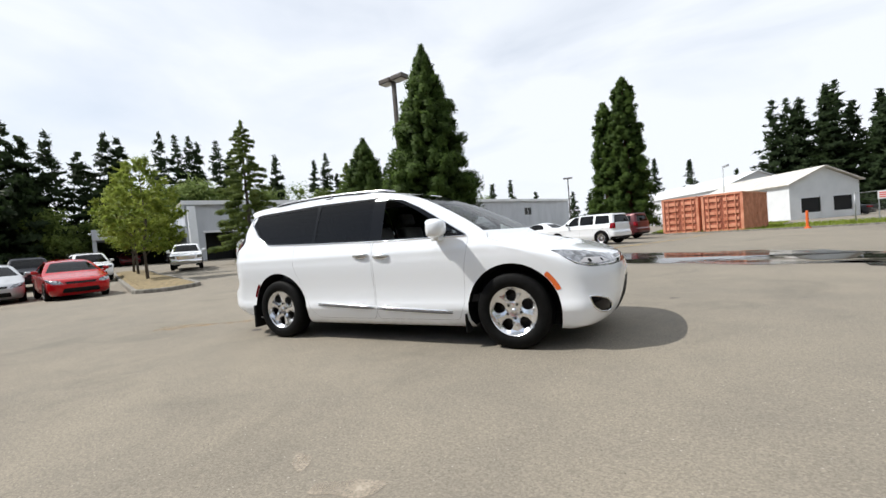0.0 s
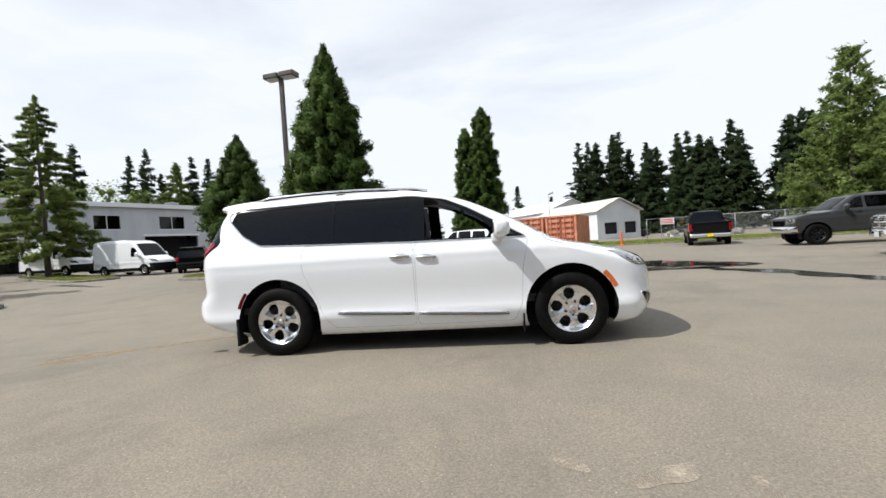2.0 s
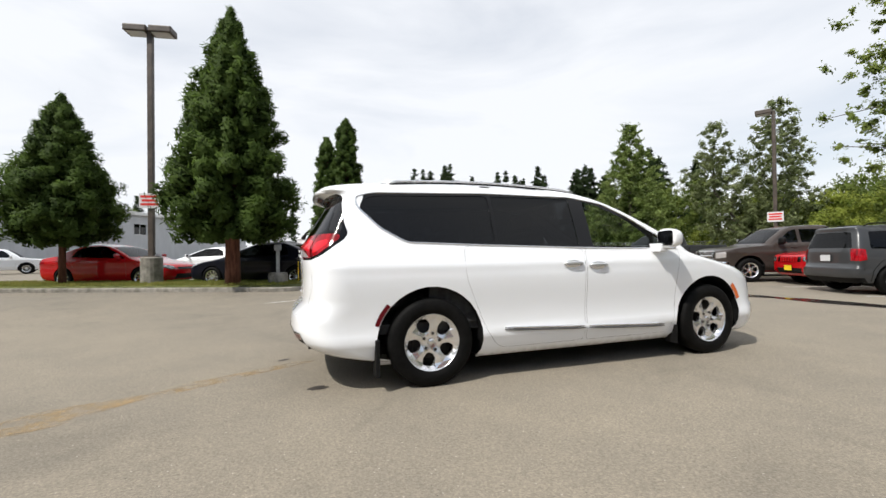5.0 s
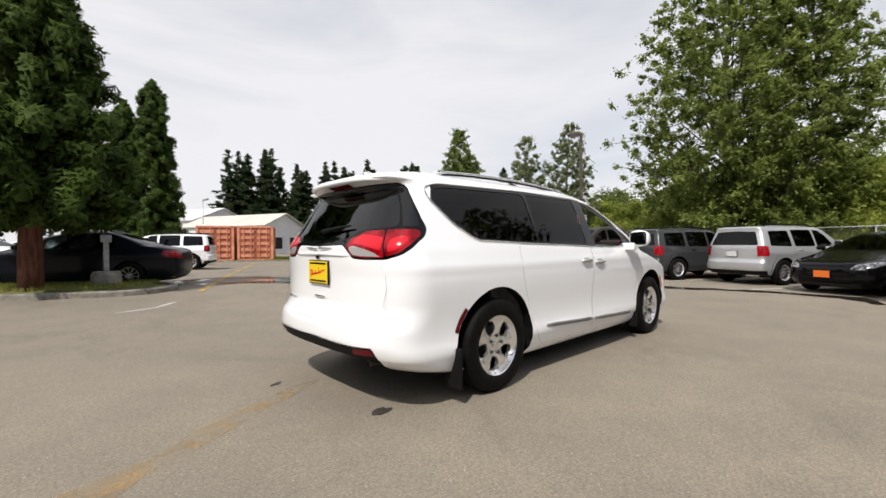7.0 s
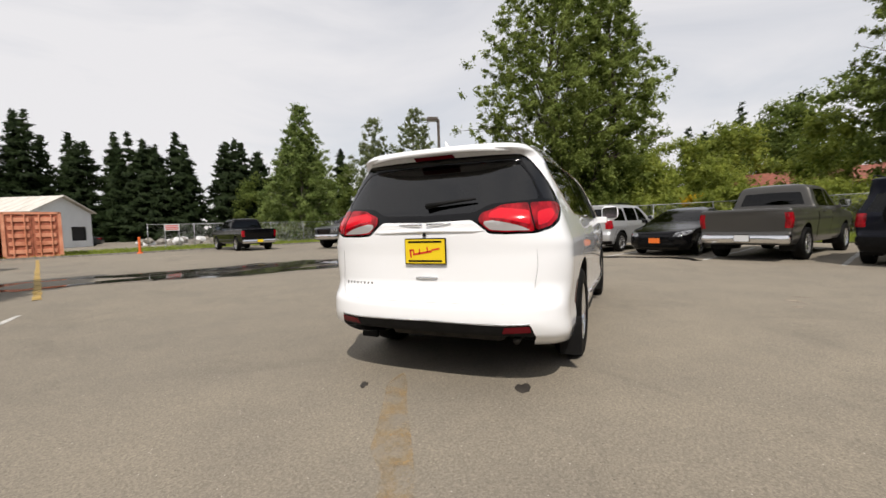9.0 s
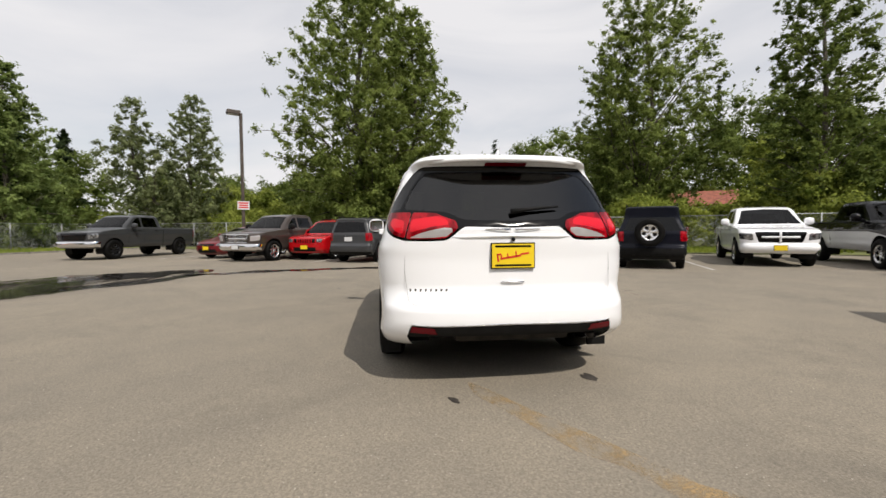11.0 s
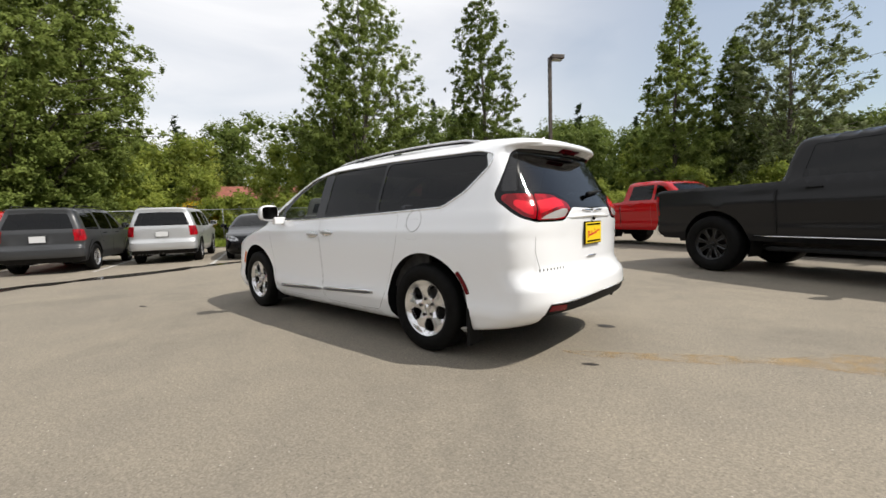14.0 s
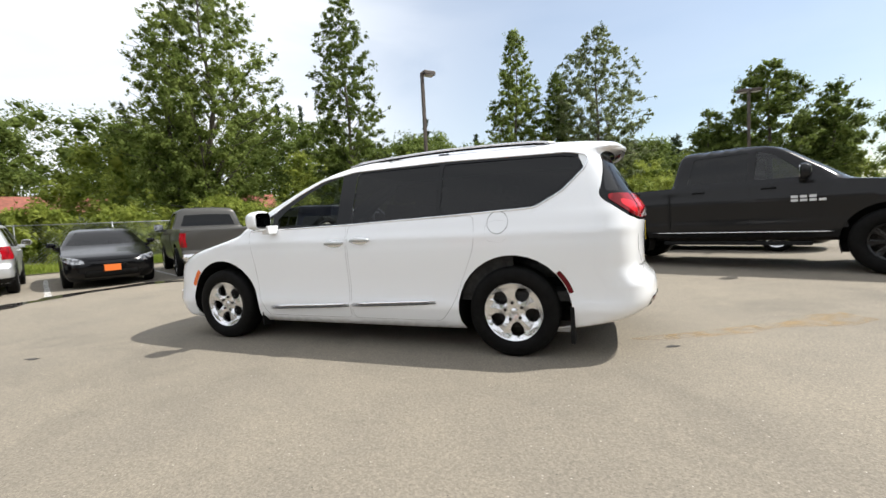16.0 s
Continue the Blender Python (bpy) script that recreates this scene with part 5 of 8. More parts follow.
def minivan():
    root = thing("minivan", "white minivan with dark tinted windows and alloy wheels on asphalt", "minivan")
    quarter = rounded([(0.60, 1.165), (-0.16, 1.195), (-0.36, 1.30), (-0.53, 1.47), (-0.55, 1.545), (-0.40, 1.575), (0.60, 1.60)], 0.05)
    slide = rounded([(0.64, 1.165), (1.47, 1.14), (1.47, 1.60), (0.64, 1.60)], 0.015)
    door_glass = rounded([(1.63, 1.135), (2.30, 1.125), (2.345, 1.20), (2.20, 1.325), (2.02, 1.435), (1.82, 1.53), (1.63, 1.585)], 0.03)
    vent = rounded([(2.39, 1.145), (2.58, 1.13), (2.395, 1.235)], 0.012)
    dlo = rounded([(2.68, 1.10), (1.5, 1.115), (0.5, 1.145), (-0.19, 1.172), (-0.40, 1.29), (-0.58, 1.47), (-0.60, 1.56), (-0.45, 1.60), (0.6, 1.625), (1.5, 1.615), (1.85, 1.555), (2.1, 1.44), (2.42, 1.255)], 0.05)
    front_door = rounded([(1.52, 0.27), (2.52, 0.27), (2.60, 0.45), (2.62, 0.80), (2.69, 1.10), (2.40, 1.10), (1.52, 1.113)], 0.05)
    sliding = rounded([(1.50, 0.27), (0.62, 0.27), (0.50, 0.42), (0.40, 0.66), (0.30, 0.90), (0.30, 1.14), (1.50, 1.113)], 0.06)
    spec = dict(
        wheelbase=3.089, hub=0.368, arch=0.460, step=0.05, round=20, nose_power=2.5, tail_power=3.0, bow=0.006,
        crease=[(0.985, 0.007, 0.040), (0.62, -0.022, 0.17), (0.40, 0.014, 0.06)],
        nose=[(0.19, 3.80), (0.22, 3.89), (0.28, 3.965), (0.36, 4.01), (0.5, 4.04), (0.65, 4.05), (0.76, 4.02), (0.83, 3.96), (0.89, 3.84), (0.94, 3.66), (0.99, 3.42), (1.04, 3.17), (1.08, 3.02), (1.12, 2.95), (1.2, 2.82), (1.3, 2.64), (1.4, 2.44), (1.5, 2.23), (1.58, 2.03), (1.65, 1.80), (1.70, 1.54), (1.735, 1.25), (1.765, 0.92), (1.78, 0.7)],
        tail=[(0.19, -0.46), (0.22, -0.58), (0.25, -0.74), (0.29, -0.90), (0.34, -1.01), (0.41, -1.085), (0.50, -1.115), (0.58, -1.11), (0.66, -1.05), (0.72, -1.02), (0.9, -1.02), (1.05, -1.03), (1.12, -1.03), (1.2, -0.99), (1.3, -0.93), (1.4, -0.87), (1.5, -0.81), (1.57, -0.775), (1.60, -0.81), (1.635, -0.89), (1.665, -0.88), (1.69, -0.76), (1.715, -0.48), (1.74, -0.1), (1.765, 0.35), (1.78, 0.6)],
        half=[(0.19, 0.86), (0.23, 0.92), (0.32, 0.955), (0.45, 0.975), (0.7, 0.995), (0.88, 0.995), (1.0, 0.98), (1.1, 0.953), (1.16, 0.93), (1.35, 0.86), (1.5, 0.80), (1.58, 0.762), (1.635, 0.72), (1.685, 0.65), (1.735, 0.52), (1.765, 0.36), (1.78, 0.15)],
        nose_depth=[(0.19, 0.23), (0.30, 0.34), (0.5, 0.45), (0.65, 0.52), (0.8, 0.55), (0.95, 0.50), (1.05, 0.36), (1.12, 0.26), (1.3, 0.24), (1.6, 0.22), (1.78, 0.15)],
        tail_depth=[(0.19, 0.34), (0.5, 0.42), (0.9, 0.40), (1.1, 0.40), (1.3, 0.34), (1.5, 0.26), (1.57, 0.25), (1.65, 0.34), (1.78, 0.2)],
        joined=("rear_window", "grille", "lower_grille", "windscreen", "rear_valance", "hatch", "high_stop_lamp", "hatch_band", "rear_opening"),
        side_panels=[("quarter_window", quarter), ("sliding_window", slide), ("door_window", door_glass), ("vent_window", vent), ("pillar", dlo), ("front_door", front_door), ("sliding_door", sliding),
                     ("side_marker", rounded(arc_patch(3.089, 0.368, 0.463, 0.510, 47, 24), 0.012)),
                     ("side_reflector", rounded(arc_patch(0.0, 0.368, 0.463, 0.500, 138, 161), 0.012))],
        rear_panels=[("tail_lamp_clear", rounded([(0.465, 1.108), (0.505, 1.074), (0.60, 1.066), (0.775, 1.064), (0.71, 1.094), (0.62, 1.118), (0.53, 1.132), (0.47, 1.128)], 0.008)),
                     ("lamp_glow", rounded([(0.50, 1.150), (0.62, 1.140), (0.785, 1.10), (0.798, 1.19), (0.60, 1.215), (0.52, 1.19)], 0.02)),
                     ("corner_glow", rounded([(0.83, 1.09), (0.90, 1.11), (0.955, 1.16), (0.945, 1.205), (0.85, 1.18)], 0.02)),
                     ("tail_lamp", rounded([(0.425, 1.13), (0.50, 1.066), (0.60, 1.058), (0.802, 1.058), (0.802, 1.242), (0.62, 1.236), (0.55, 1.21), (0.45, 1.18)], 0.02)),
                     ("corner_lamp", rounded([(0.812, 1.062), (0.905, 1.088), (0.962, 1.135), (0.989, 1.20), (0.986, 1.246), (0.812, 1.243)], 0.02)),
                     ("high_stop_lamp", rounded([(-0.1, 1.60), (0.22, 1.60), (0.22, 1.618), (-0.1, 1.618)], 0.004)),
                     ("rear_window", rounded([(-0.2, 1.175), (0.40, 1.19), (0.52, 1.245), (0.895, 1.268), (0.87, 1.42), (0.81, 1.535), (-0.2, 1.555)], 0.05)),
                     ("corner_glass", rounded([(0.915, 1.268), (0.988, 1.268), (0.978, 1.36), (0.950, 1.45), (0.90, 1.545), (0.845, 1.575), (0.83, 1.55), (0.885, 1.42)], 0.015)),
                     ("hatch_band", rounded([(-0.2, 1.125), (0.38, 1.14), (0.43, 1.10), (0.49, 1.048), (0.60, 1.042), (0.81, 1.044), (0.92, 1.075), (0.974, 1.12), (0.9955, 1.185), (0.9985, 1.245), (0.996, 1.29), (0.982, 1.38), (0.958, 1.46), (0.905, 1.56), (0.86, 1.594), (-0.2, 1.60)], 0.03)),
                     ("reverse_reflector", rounded([(0.575, 0.415), (0.77, 0.425), (0.765, 0.468), (0.60, 0.458)], 0.008)),
                     ("rear_valance", rounded([(-0.2, 0.392), (0.60, 0.395), (0.792, 0.388), (0.775, 0.475), (0.60, 0.468), (-0.2, 0.478)], 0.02)), ("rear_opening", [(-0.2, 0.15), (0.74, 0.15), (0.797, 0.392), (0.775, 0.42), (0.60, 0.42), (-0.2, 0.42)]),
                     ("hatch", rounded([(-0.2, 0.605), (0.72, 0.61), (0.79, 0.63), (0.795, 0.85), (0.803, 1.046), (0.50, 1.044), (0.36, 1.142), (-0.2, 1.13)], 0.01))],
        front_panels=[("lamp_reflector", rounded([(0.60, 0.785), (0.80, 0.775), (0.925, 0.805), (0.86, 0.838), (0.66, 0.825)], 0.01)),
                      ("headlamp", rounded([(0.938, 0.922), (0.843, 0.914), (0.58, 0.862), (0.42, 0.836), (0.40, 0.80), (0.45, 0.748), (0.60, 0.745), (0.74, 0.749), (0.884, 0.757), (0.949, 0.79), (0.962, 0.85)], 0.012)), ("grille", rounded([(-0.1, 0.745), (0.42, 0.745), (0.385, 0.825), (-0.1, 0.815)], 0.012)),
                      ("fog_surround", rounded([(0.952, 0.502), (0.882, 0.487), (0.80, 0.46), (0.706, 0.40), (0.70, 0.34), (0.80, 0.335), (0.88, 0.352), (0.933, 0.407)], 0.02)), ("lower_grille", rounded([(-0.1, 0.29), (0.52, 0.29), (0.50, 0.34), (0.32, 0.52), (0.20, 0.60), (-0.1, 0.60)], 0.02)),
                      ("windscreen", [(0, 1.14), (0.90, 1.14), (0.87, 1.3), (0.83, 1.5), (0.80, 1.62), (0, 1.655)])])
    mats = {
        "quarter_window": ("quarter_window", TINT, -0.005, "dark tinted quarter window"), "sliding_window": ("sliding_window", TINT, -0.005, "dark tinted sliding door window"), "vent_window": ("vent_window", CLEAR, -0.005, "small clear corner window"),
        "door_window": ("door_opening", None, 0, ""), "pillar": ("pillar", GLOSS_BLACK, 0.0, "gloss black window pillar"), "front_door": ("front_door", WHITE, 0.0, ""), "sliding_door": ("sliding_door", WHITE, 0.0, ""),
        "side_marker": ("side_marker", LENS_AMBER, 0.003, "amber side marker lamp"), "side_reflector": ("side_reflector", LENS_DEEP, 0.003, "dark red side reflector"),
        "tail_lamp": ("tail_lamp", LENS_RED, 0.006, "red tail lamp"), "corner_lamp": ("corner_lamp", LENS_RED, 0.006, "red wrapped corner lamp"), "lamp_glow": ("lamp_reflector", LENS_BRIGHT, 0.007, "bright red inner reflector"), "corner_glow": ("lamp_reflector", LENS_BRIGHT, 0.007, "bright red inner reflector"), "tail_lamp_clear": ("reversing_lamp", LENS_CLEAR, 0.007, "clear reversing lamp"), "high_stop_lamp": ("high_stop_lamp", LENS_DEEP, 0.004, "dark red stop lamp in the spoiler"),
        "rear_window": ("rear_window", REAR_GLASS, -0.003, "dark tinted rear window"), "corner_glass": ("corner_glass", REAR_GLASS, -0.002, "dark wrapped corner glass"), "hatch_band": ("hatch_band", GLOSS_BLACK, 0.0, "gloss black tailgate band"),
        "rear_opening": ("rear_opening", None, 0, ""), "reverse_reflector": ("bumper_reflector", LENS_DEEP, 0.006, "dark red bumper reflector"), "rear_valance": ("rear_valance", TRIM, 0.0, "black plastic lower bumper"), "hatch": ("tailgate", WHITE, 0.0, "white tailgate"),
        "headlamp": ("headlamp", LENS_SMOKE, 0.002, "clear headlamp with dark inside"), "lamp_reflector": ("lamp_reflector", LENS_CLEAR, 0.003, "silver lamp reflector"), "grille": ("grille", GLOSS_BLACK, -0.006, ""), "fog_surround": ("fog_lamp", GLOSS_BLACK, -0.004, "fog lamp in a dark recess"), "lower_grille": ("lower_grille", TRIM, -0.003, ""), "windscreen": ("windscreen", CLEAR, -0.003, "windscreen"),
    }
    S, made = build_shell(root, spec, WHITE, mats)
    for o in made.pop("door_window", []) + made.pop("rear_opening", []):
        bpy.data.objects.remove(o)
    block("rear_floor", -0.92, -0.45, -0.70, 0.70, 0.41, 0.46, TRIM, root, "", 0.03)
    bar("exhaust_pipe", [(-0.5, -0.62, 0.36), (-0.86, -0.62, 0.36), (-0.97, -0.62, 0.345)], 0.026, DARK_METAL, root, "dull exhaust pipe")
    block("silencer", -0.86, -0.58, -0.50, 0.40, 0.29, 0.40, DARK_METAL, root, "", 0.05)
    # chrome round the windows, shut lines, mouldings
    strip(S, "window_trim", "side", dlo, 0.0075, CHROME, root, True, 0.002, "chrome window trim", 6)
    for loop in (front_door, sliding):
        strip(S, "door_seam", "side", dense(loop, 0.06), 0.0016, SEAM, root, True, -0.0008, "", 4)
    strip(S, "tailgate_seam", "rear", [(0.0, 0.605), (0.3, 0.605), (0.6, 0.608), (0.74, 0.613), (0.785, 0.64), (0.795, 0.85), (0.804, 1.05)], 0.0013, SEAM, root, False, 0.0005, "", 4)
    strip(S, "bonnet_seam", "front", [(0.0, 0.83), (0.4, 0.84), (0.7, 0.89), (0.93, 0.95), (0.97, 1.0), (0.96, 1.06), (0.90, 1.11)], 0.002, SEAM, root, False, 0.0005, "", 4)
    fuel = rounded([(0.02, 0.93), (0.20, 0.93), (0.20, 1.09), (0.02, 1.09)], 0.07, 6)
    P, _ = S.place("side", np.array([p[0] for p in fuel]), np.array([p[1] for p in fuel]), -0.001)
    v, f = tube([Vector(p) for p in P], 0.0013, 4, True)
    mesh_ob("fuel_flap_seam", v, f, SEAM, root)
    for sign in (1, -1):
        # chrome rubbing strip, in two lengths
        for a, b in ((0.66, 1.49), (1.53, 2.46)):
            pts = []
            for k in range(9):
                x = a + (b - a) * k / 8
                p, n = on_skin(S, "side", x, 0.445 - 0.045 * (x - 0.66), sign)
                pts.append(p + n * 0.006)
            v, f = tube(pts, [0.004] + [0.011] * 7 + [0.004], 6)
            mould = mesh_ob("side_moulding", v, f, CHROME, root, "chrome side moulding", True)
            v, f = tube([p - Vector((0, 0, 0.019)) for p in pts], [0.004] + [0.010] * 7 + [0.004], 6)
            mesh_ob("moulding_base", v, f, SEAM, mould, "", True)
        for hx in (1.265, 1.54):
            p, n = on_skin(S, "side", hx, 0.982 - 0.06 * (hx - 1.2), sign)
            v, f = tube([p + n * 0.002, p + n * 0.016 + Vector((0.03, 0, 0.004)), p + n * 0.020 + Vector((0.10, 0, 0.006)), p + n * 0.016 + Vector((0.17, 0, 0.004)), p + n * 0.002 + Vector((0.20, 0, 0))], [0.012, 0.015, 0.016, 0.015, 0.012], 8)
            h = mesh_ob("door_handle", v, f, SILVER, root, "silver door handle", True)
            bm = bmesh.new()
            bmesh.ops.create_uvsphere(bm, u_segments=14, v_segments=8, radius=1)
            for q in bm.verts:
                q.co = p + Vector((0.10 + q.co.x * 0.095, 0, q.co.z * 0.032)) + n * (q.co.y * sign * 0.004 + 0.0015)
            part("handle_cup", bm, ALLOY, h, "bright handle recess", True)
        # roof rails
        pts, rad = [], []
        for k in range(15):
            x = -0.35 + 2.0 * k / 14
            z = 1.678 + 0.064 * math.sin(math.pi * (0.18 + 0.72 * k / 14))
            pts.append(Vector((x, sign * 0.60, z + (0.006 if 0 < k < 14 else -0.012))))
            rad.append(0.011 if 0 < k < 14 else 0.008)
        v, f = tube(pts, rad, 8)
        rail = mesh_ob("roof_rail", v, f, ALLOY, root, "bright metal roof rail", True)
        for x in (-0.2, 0.65, 1.5):
            block("rail_foot", x - 0.05, x + 0.05, sign * 0.60 - 0.015, sign * 0.60 + 0.015, 1.63, 1.715 - 0.03 * (abs(x - 0.65) > 0.5), GLOSS_BLACK, rail)
        v, f = tube([p - Vector((0, 0, 0.018)) for p in pts], [0.005] + [0.009] * 13 + [0.005], 6)
        mesh_ob("rail_base", v, f, GLOSS_BLACK, rail, "", True)
        # mud flap
        block("mud_flap", -0.472, -0.440, sign * 0.89 - 0.10, sign * 0.89 + 0.06, 0.13, 0.42, TRIM, root, "", 0.004)
        block("front_mud_flap", 3.089 - 0.490, 3.089 - 0.477, sign * 0.89 - 0.10, sign * 0.89 + 0.05, 0.15, 0.34, TRIM, root, "", 0.004)
        # fog lamp ring
        loop = [(0.952, 0.502), (0.882, 0.487), (0.80, 0.46), (0.706, 0.40), (0.70, 0.34), (0.80, 0.335), (0.88, 0.352), (0.933, 0.407)]
    strip(S, "fog_trim", "front", rounded(loop, 0.02), 0.009, CHROME, root, True, 0.002, "chrome fog lamp trim", 5)
    for xx in (0.0, 3.089):
        for sign in (1, -1):
            add_wheel(root, xx, sign * 0.862, 0.366, "five", 0.368, 0.236, 0.225, ALLOY, 0.0, 5)
    mirror(root, S, 2.36, 1.10, (0.25, 0.215, 0.19), WHITE)
    # round fuel door over the rear wheel
    ring = [on_skin(S, "side", 0.10 + 0.085 * math.cos(q), 1.075 + 0.085 * math.sin(q), 1)[0] for q in np.linspace(0, 2 * math.pi, 28, endpoint=False)]
    bar("fuel_door", ring, 0.0022, SEAM, root, "round fuel door outline", 4, True)
    # tailgate: winged badge, plate, camera, handle, wiper, letters
    for sign in (1, -1):
        pts = [Vector((float(S.rear(S.q("rear", np.array([abs(y)])), np.array([1.116]))[0][0]) - 0.006, y * sign, 1.116 + 0.006 * abs(y) / 0.2)) for y in (0.02, 0.08, 0.14, 0.2)]
        v, f = tube(pts, [0.012, 0.010, 0.007, 0.003], 6)
        mesh_ob("badge_wing", v, f, CHROME, root, "chrome winged badge", True)
    bar("tailgate_ledge", [Vector((-1.032 + 0.10 * y * y, y, 1.078 - 0.02 * abs(y))) for y in np.linspace(-0.44, 0.44, 11)], [0.004] + [0.014] * 9 + [0.004], WHITE, root)
    xb = float(S.xr(0.95))
    card, m = plate(root, "plate", xb - 0.012, 0.0, 0.945, 0.305, 0.155, 180, PLATE_Y, GLOSS_BLACK)
    for zz, w, hh in ((0.062, 0.26, 0.012), (-0.062, 0.26, 0.012)):
        block("card_line", 0.0105, 0.012, -w / 2, w / 2, zz - hh / 2, zz + hh / 2, GLOSS_BLACK, card, "", 0.0, m)
    # slanting red brush lettering on the card, as bars
    for yy, w, zz, hh in ((-0.112, 0.012, 0.002, 0.052), (-0.100, 0.030, 0.024, 0.010), (-0.086, 0.010, 0.010, 0.024), (-0.020, 0.150, -0.006, 0.013), (-0.040, 0.009, 0.006, 0.030), (0.022, 0.009, 0.010, 0.034), (0.085, 0.062, 0.002, 0.011)):
        block("card_mark", 0.0105, 0.012, yy - w / 2, yy + w / 2, zz - hh / 2, zz + hh / 2, INK_RED, card, "", 0.0, m @ pose(0, 0, 0, 8, 0, 0))
    bar("tailgate_handle", [Vector((xb - 0.004, y, 0.765)) for y in (-0.085, -0.05, 0.05, 0.085)], [0.005, 0.009, 0.009, 0.005], CHROME, root, "chrome tailgate strip")
    bm = bmesh.new()
    bmesh.ops.create_uvsphere(bm, u_segments=12, v_segments=8, radius=0.014, matrix=Matrix.Translation((-1.045, 0.0, 1.052)))
    part("reversing_camera", bm, GLOSS_BLACK, root, "", True)
    wx = lambda y, z: float(S.rear(S.q("rear", np.array([abs(y)])), np.array([z]))[0][0])  # noqa: E731
    pts = [Vector((wx(y / 0.85, z) - 0.03, y, z)) for y, z in ((0.0, 1.245), (-0.12, 1.262), (-0.25, 1.275), (-0.36, 1.283))]
    bar("rear_wiper", pts, [0.022, 0.014, 0.011, 0.007], TRIM, root, "black rear wiper")
    # model name at the foot of the tailgate, as chrome bars
    for k in range(8):
        yy = 0.72 - 0.036 * k
        xx = float(S.rear(S.q("rear", np.array([yy / 0.95])), np.array([0.715]))[0][0])
        block("name_bar", xx - 0.002, xx + 0.004, yy - 0.011, yy + 0.011, 0.700 + 0.003 * (k % 2), 0.722, DARK_METAL, root, "", 0.001)
    # bright lower lip of the bumper, exhaust, wiring
    strip(S, "bumper_trim", "rear", [(0.0, 0.483), (0.3, 0.480), (0.6, 0.476), (0.72, 0.478), (0.77, 0.482)], 0.0035, CHROME, root, False, 0.004, "chrome bumper trim", 5)
    # antenna fin and sharkfin
    bm = bmesh.new()
    bmesh.ops.create_cone(bm, cap_ends=True, segments=10, radius1=0.075, radius2=0.012, depth=0.06)
    for q in bm.verts:
        q.co = Vector((q.co.x + (0.03 if q.co.z < 0 else -0.05) - 0.55, q.co.y * 0.35, q.co.z + 1.735))
    part("roof_aerial", bm, WHITE, root, "", True)
    # spoiler shade
    bar("spoiler_lip", [Vector((-0.885 + 0.16 * (y / 0.62) ** 4, y, 1.638 - 0.02 * (y / 0.62) ** 2)) for y in np.linspace(-0.62, 0.62, 13)], [0.008] + [0.02] * 11 + [0.008], WHITE, root)
    # bonnet chrome line in the grille
    strip(S, "grille_trim", "front", [(0.0, 0.785), (0.2, 0.785), (0.41, 0.79)], 0.006, CHROME, root, False, 0.0, "chrome grille trim", 5)
    # inside the headlamps: chrome lower line and two projectors
    strip(S, "lamp_chrome", "front", [(0.46, 0.765), (0.60, 0.760), (0.74, 0.764), (0.88, 0.774), (0.943, 0.805), (0.952, 0.85)], 0.005, CHROME, root, False, 0.003, "chrome line in the headlamp", 5)
    for sign in (1, -1):
        for q, zz, r in ((0.70, 0.805, 0.030), (0.84, 0.810, 0.034)):
            p, n = on_skin(S, "front", float(S.q("front", np.array([q]))[0]), zz, sign)
            bm = bmesh.new()
            bmesh.ops.create_uvsphere(bm, u_segments=14, v_segments=8, radius=r, matrix=Matrix.Translation(p - n * r * 0.72))
            part("projector", bm, GLOSS_BLACK, root, "dark glass projector", True)
    # cabin
    for xx, ys in ((1.62, (-0.40, 0.40)), (0.70, (-0.42, 0.42)), (-0.25, (-0.45, 0.0, 0.45))):
        for yy in ys:
            seats(root, xx, yy, 0.62 if xx > 1 else 0.60, 0.60, 0.50 if xx > 0 else 0.42)
    bm = bmesh.new()
    box_bm(bm, 2.28, 2.85, -0.82, 0.82, 0.72, 1.02, 0.07)
    part("dashboard", bm, CABIN, root, "", True)
    v, f = tube([Vector((2.18 - 0.05 * math.sin(t), 0.40 + 0.185 * math.cos(t), 1.0 + 0.175 * math.sin(t))) for t in np.linspace(0, 2 * math.pi, 24, endpoint=False)], 0.016, 8, True)
    wheel = mesh_ob("steering_wheel", v, f, CABIN, root, "", True)
    block("wheel_hub", 2.15, 2.22, 0.30, 0.50, 0.95, 1.05, CABIN, wheel, "", 0.02)
    block("cabin_floor", -0.75, 2.9, -0.86, 0.86, 0.44, 0.52, CABIN, root)
    bm = bmesh.new()
    box_bm(bm, -0.4, 1.65, -0.60, 0.60, 1.625, 1.64, 0.006)
    part("headliner", bm, HEADLINER, root, "pale grey headliner")
    block("rear_mirror", 1.98, 2.02, -0.12, 0.12, 1.42, 1.48, TRIM, root, "", 0.012)
    for sign in (1, -1):
        # inner door skins below the windows
        block("door_card", 1.55, 2.55, sign * 0.86 - 0.02, sign * 0.86 + 0.02, 0.5, 1.09, CABIN, root)
        block("door_card", 0.0, 1.49, sign * 0.86 - 0.02, sign * 0.86 + 0.02, 0.5, 1.10, CABIN, root)
    # the glasshouse stands a little higher than the panels below it
    for ob in root.children_recursive:
        if ob.type == "MESH" and ob.matrix_local.is_identity and not ob.name.startswith(("rim", "brake", "hub", "wheel_nut")):
            co = np.empty(len(ob.data.vertices) * 3, np.float32)
            ob.data.vertices.foreach_get("co", co)
            u = np.clip((co[2::3] - 0.80) / 0.35, 0, 1)
            co[2::3] += 0.021 * u * u * (3 - 2 * u)
            ob.data.vertices.foreach_set("co", co)
    return root


minivan()


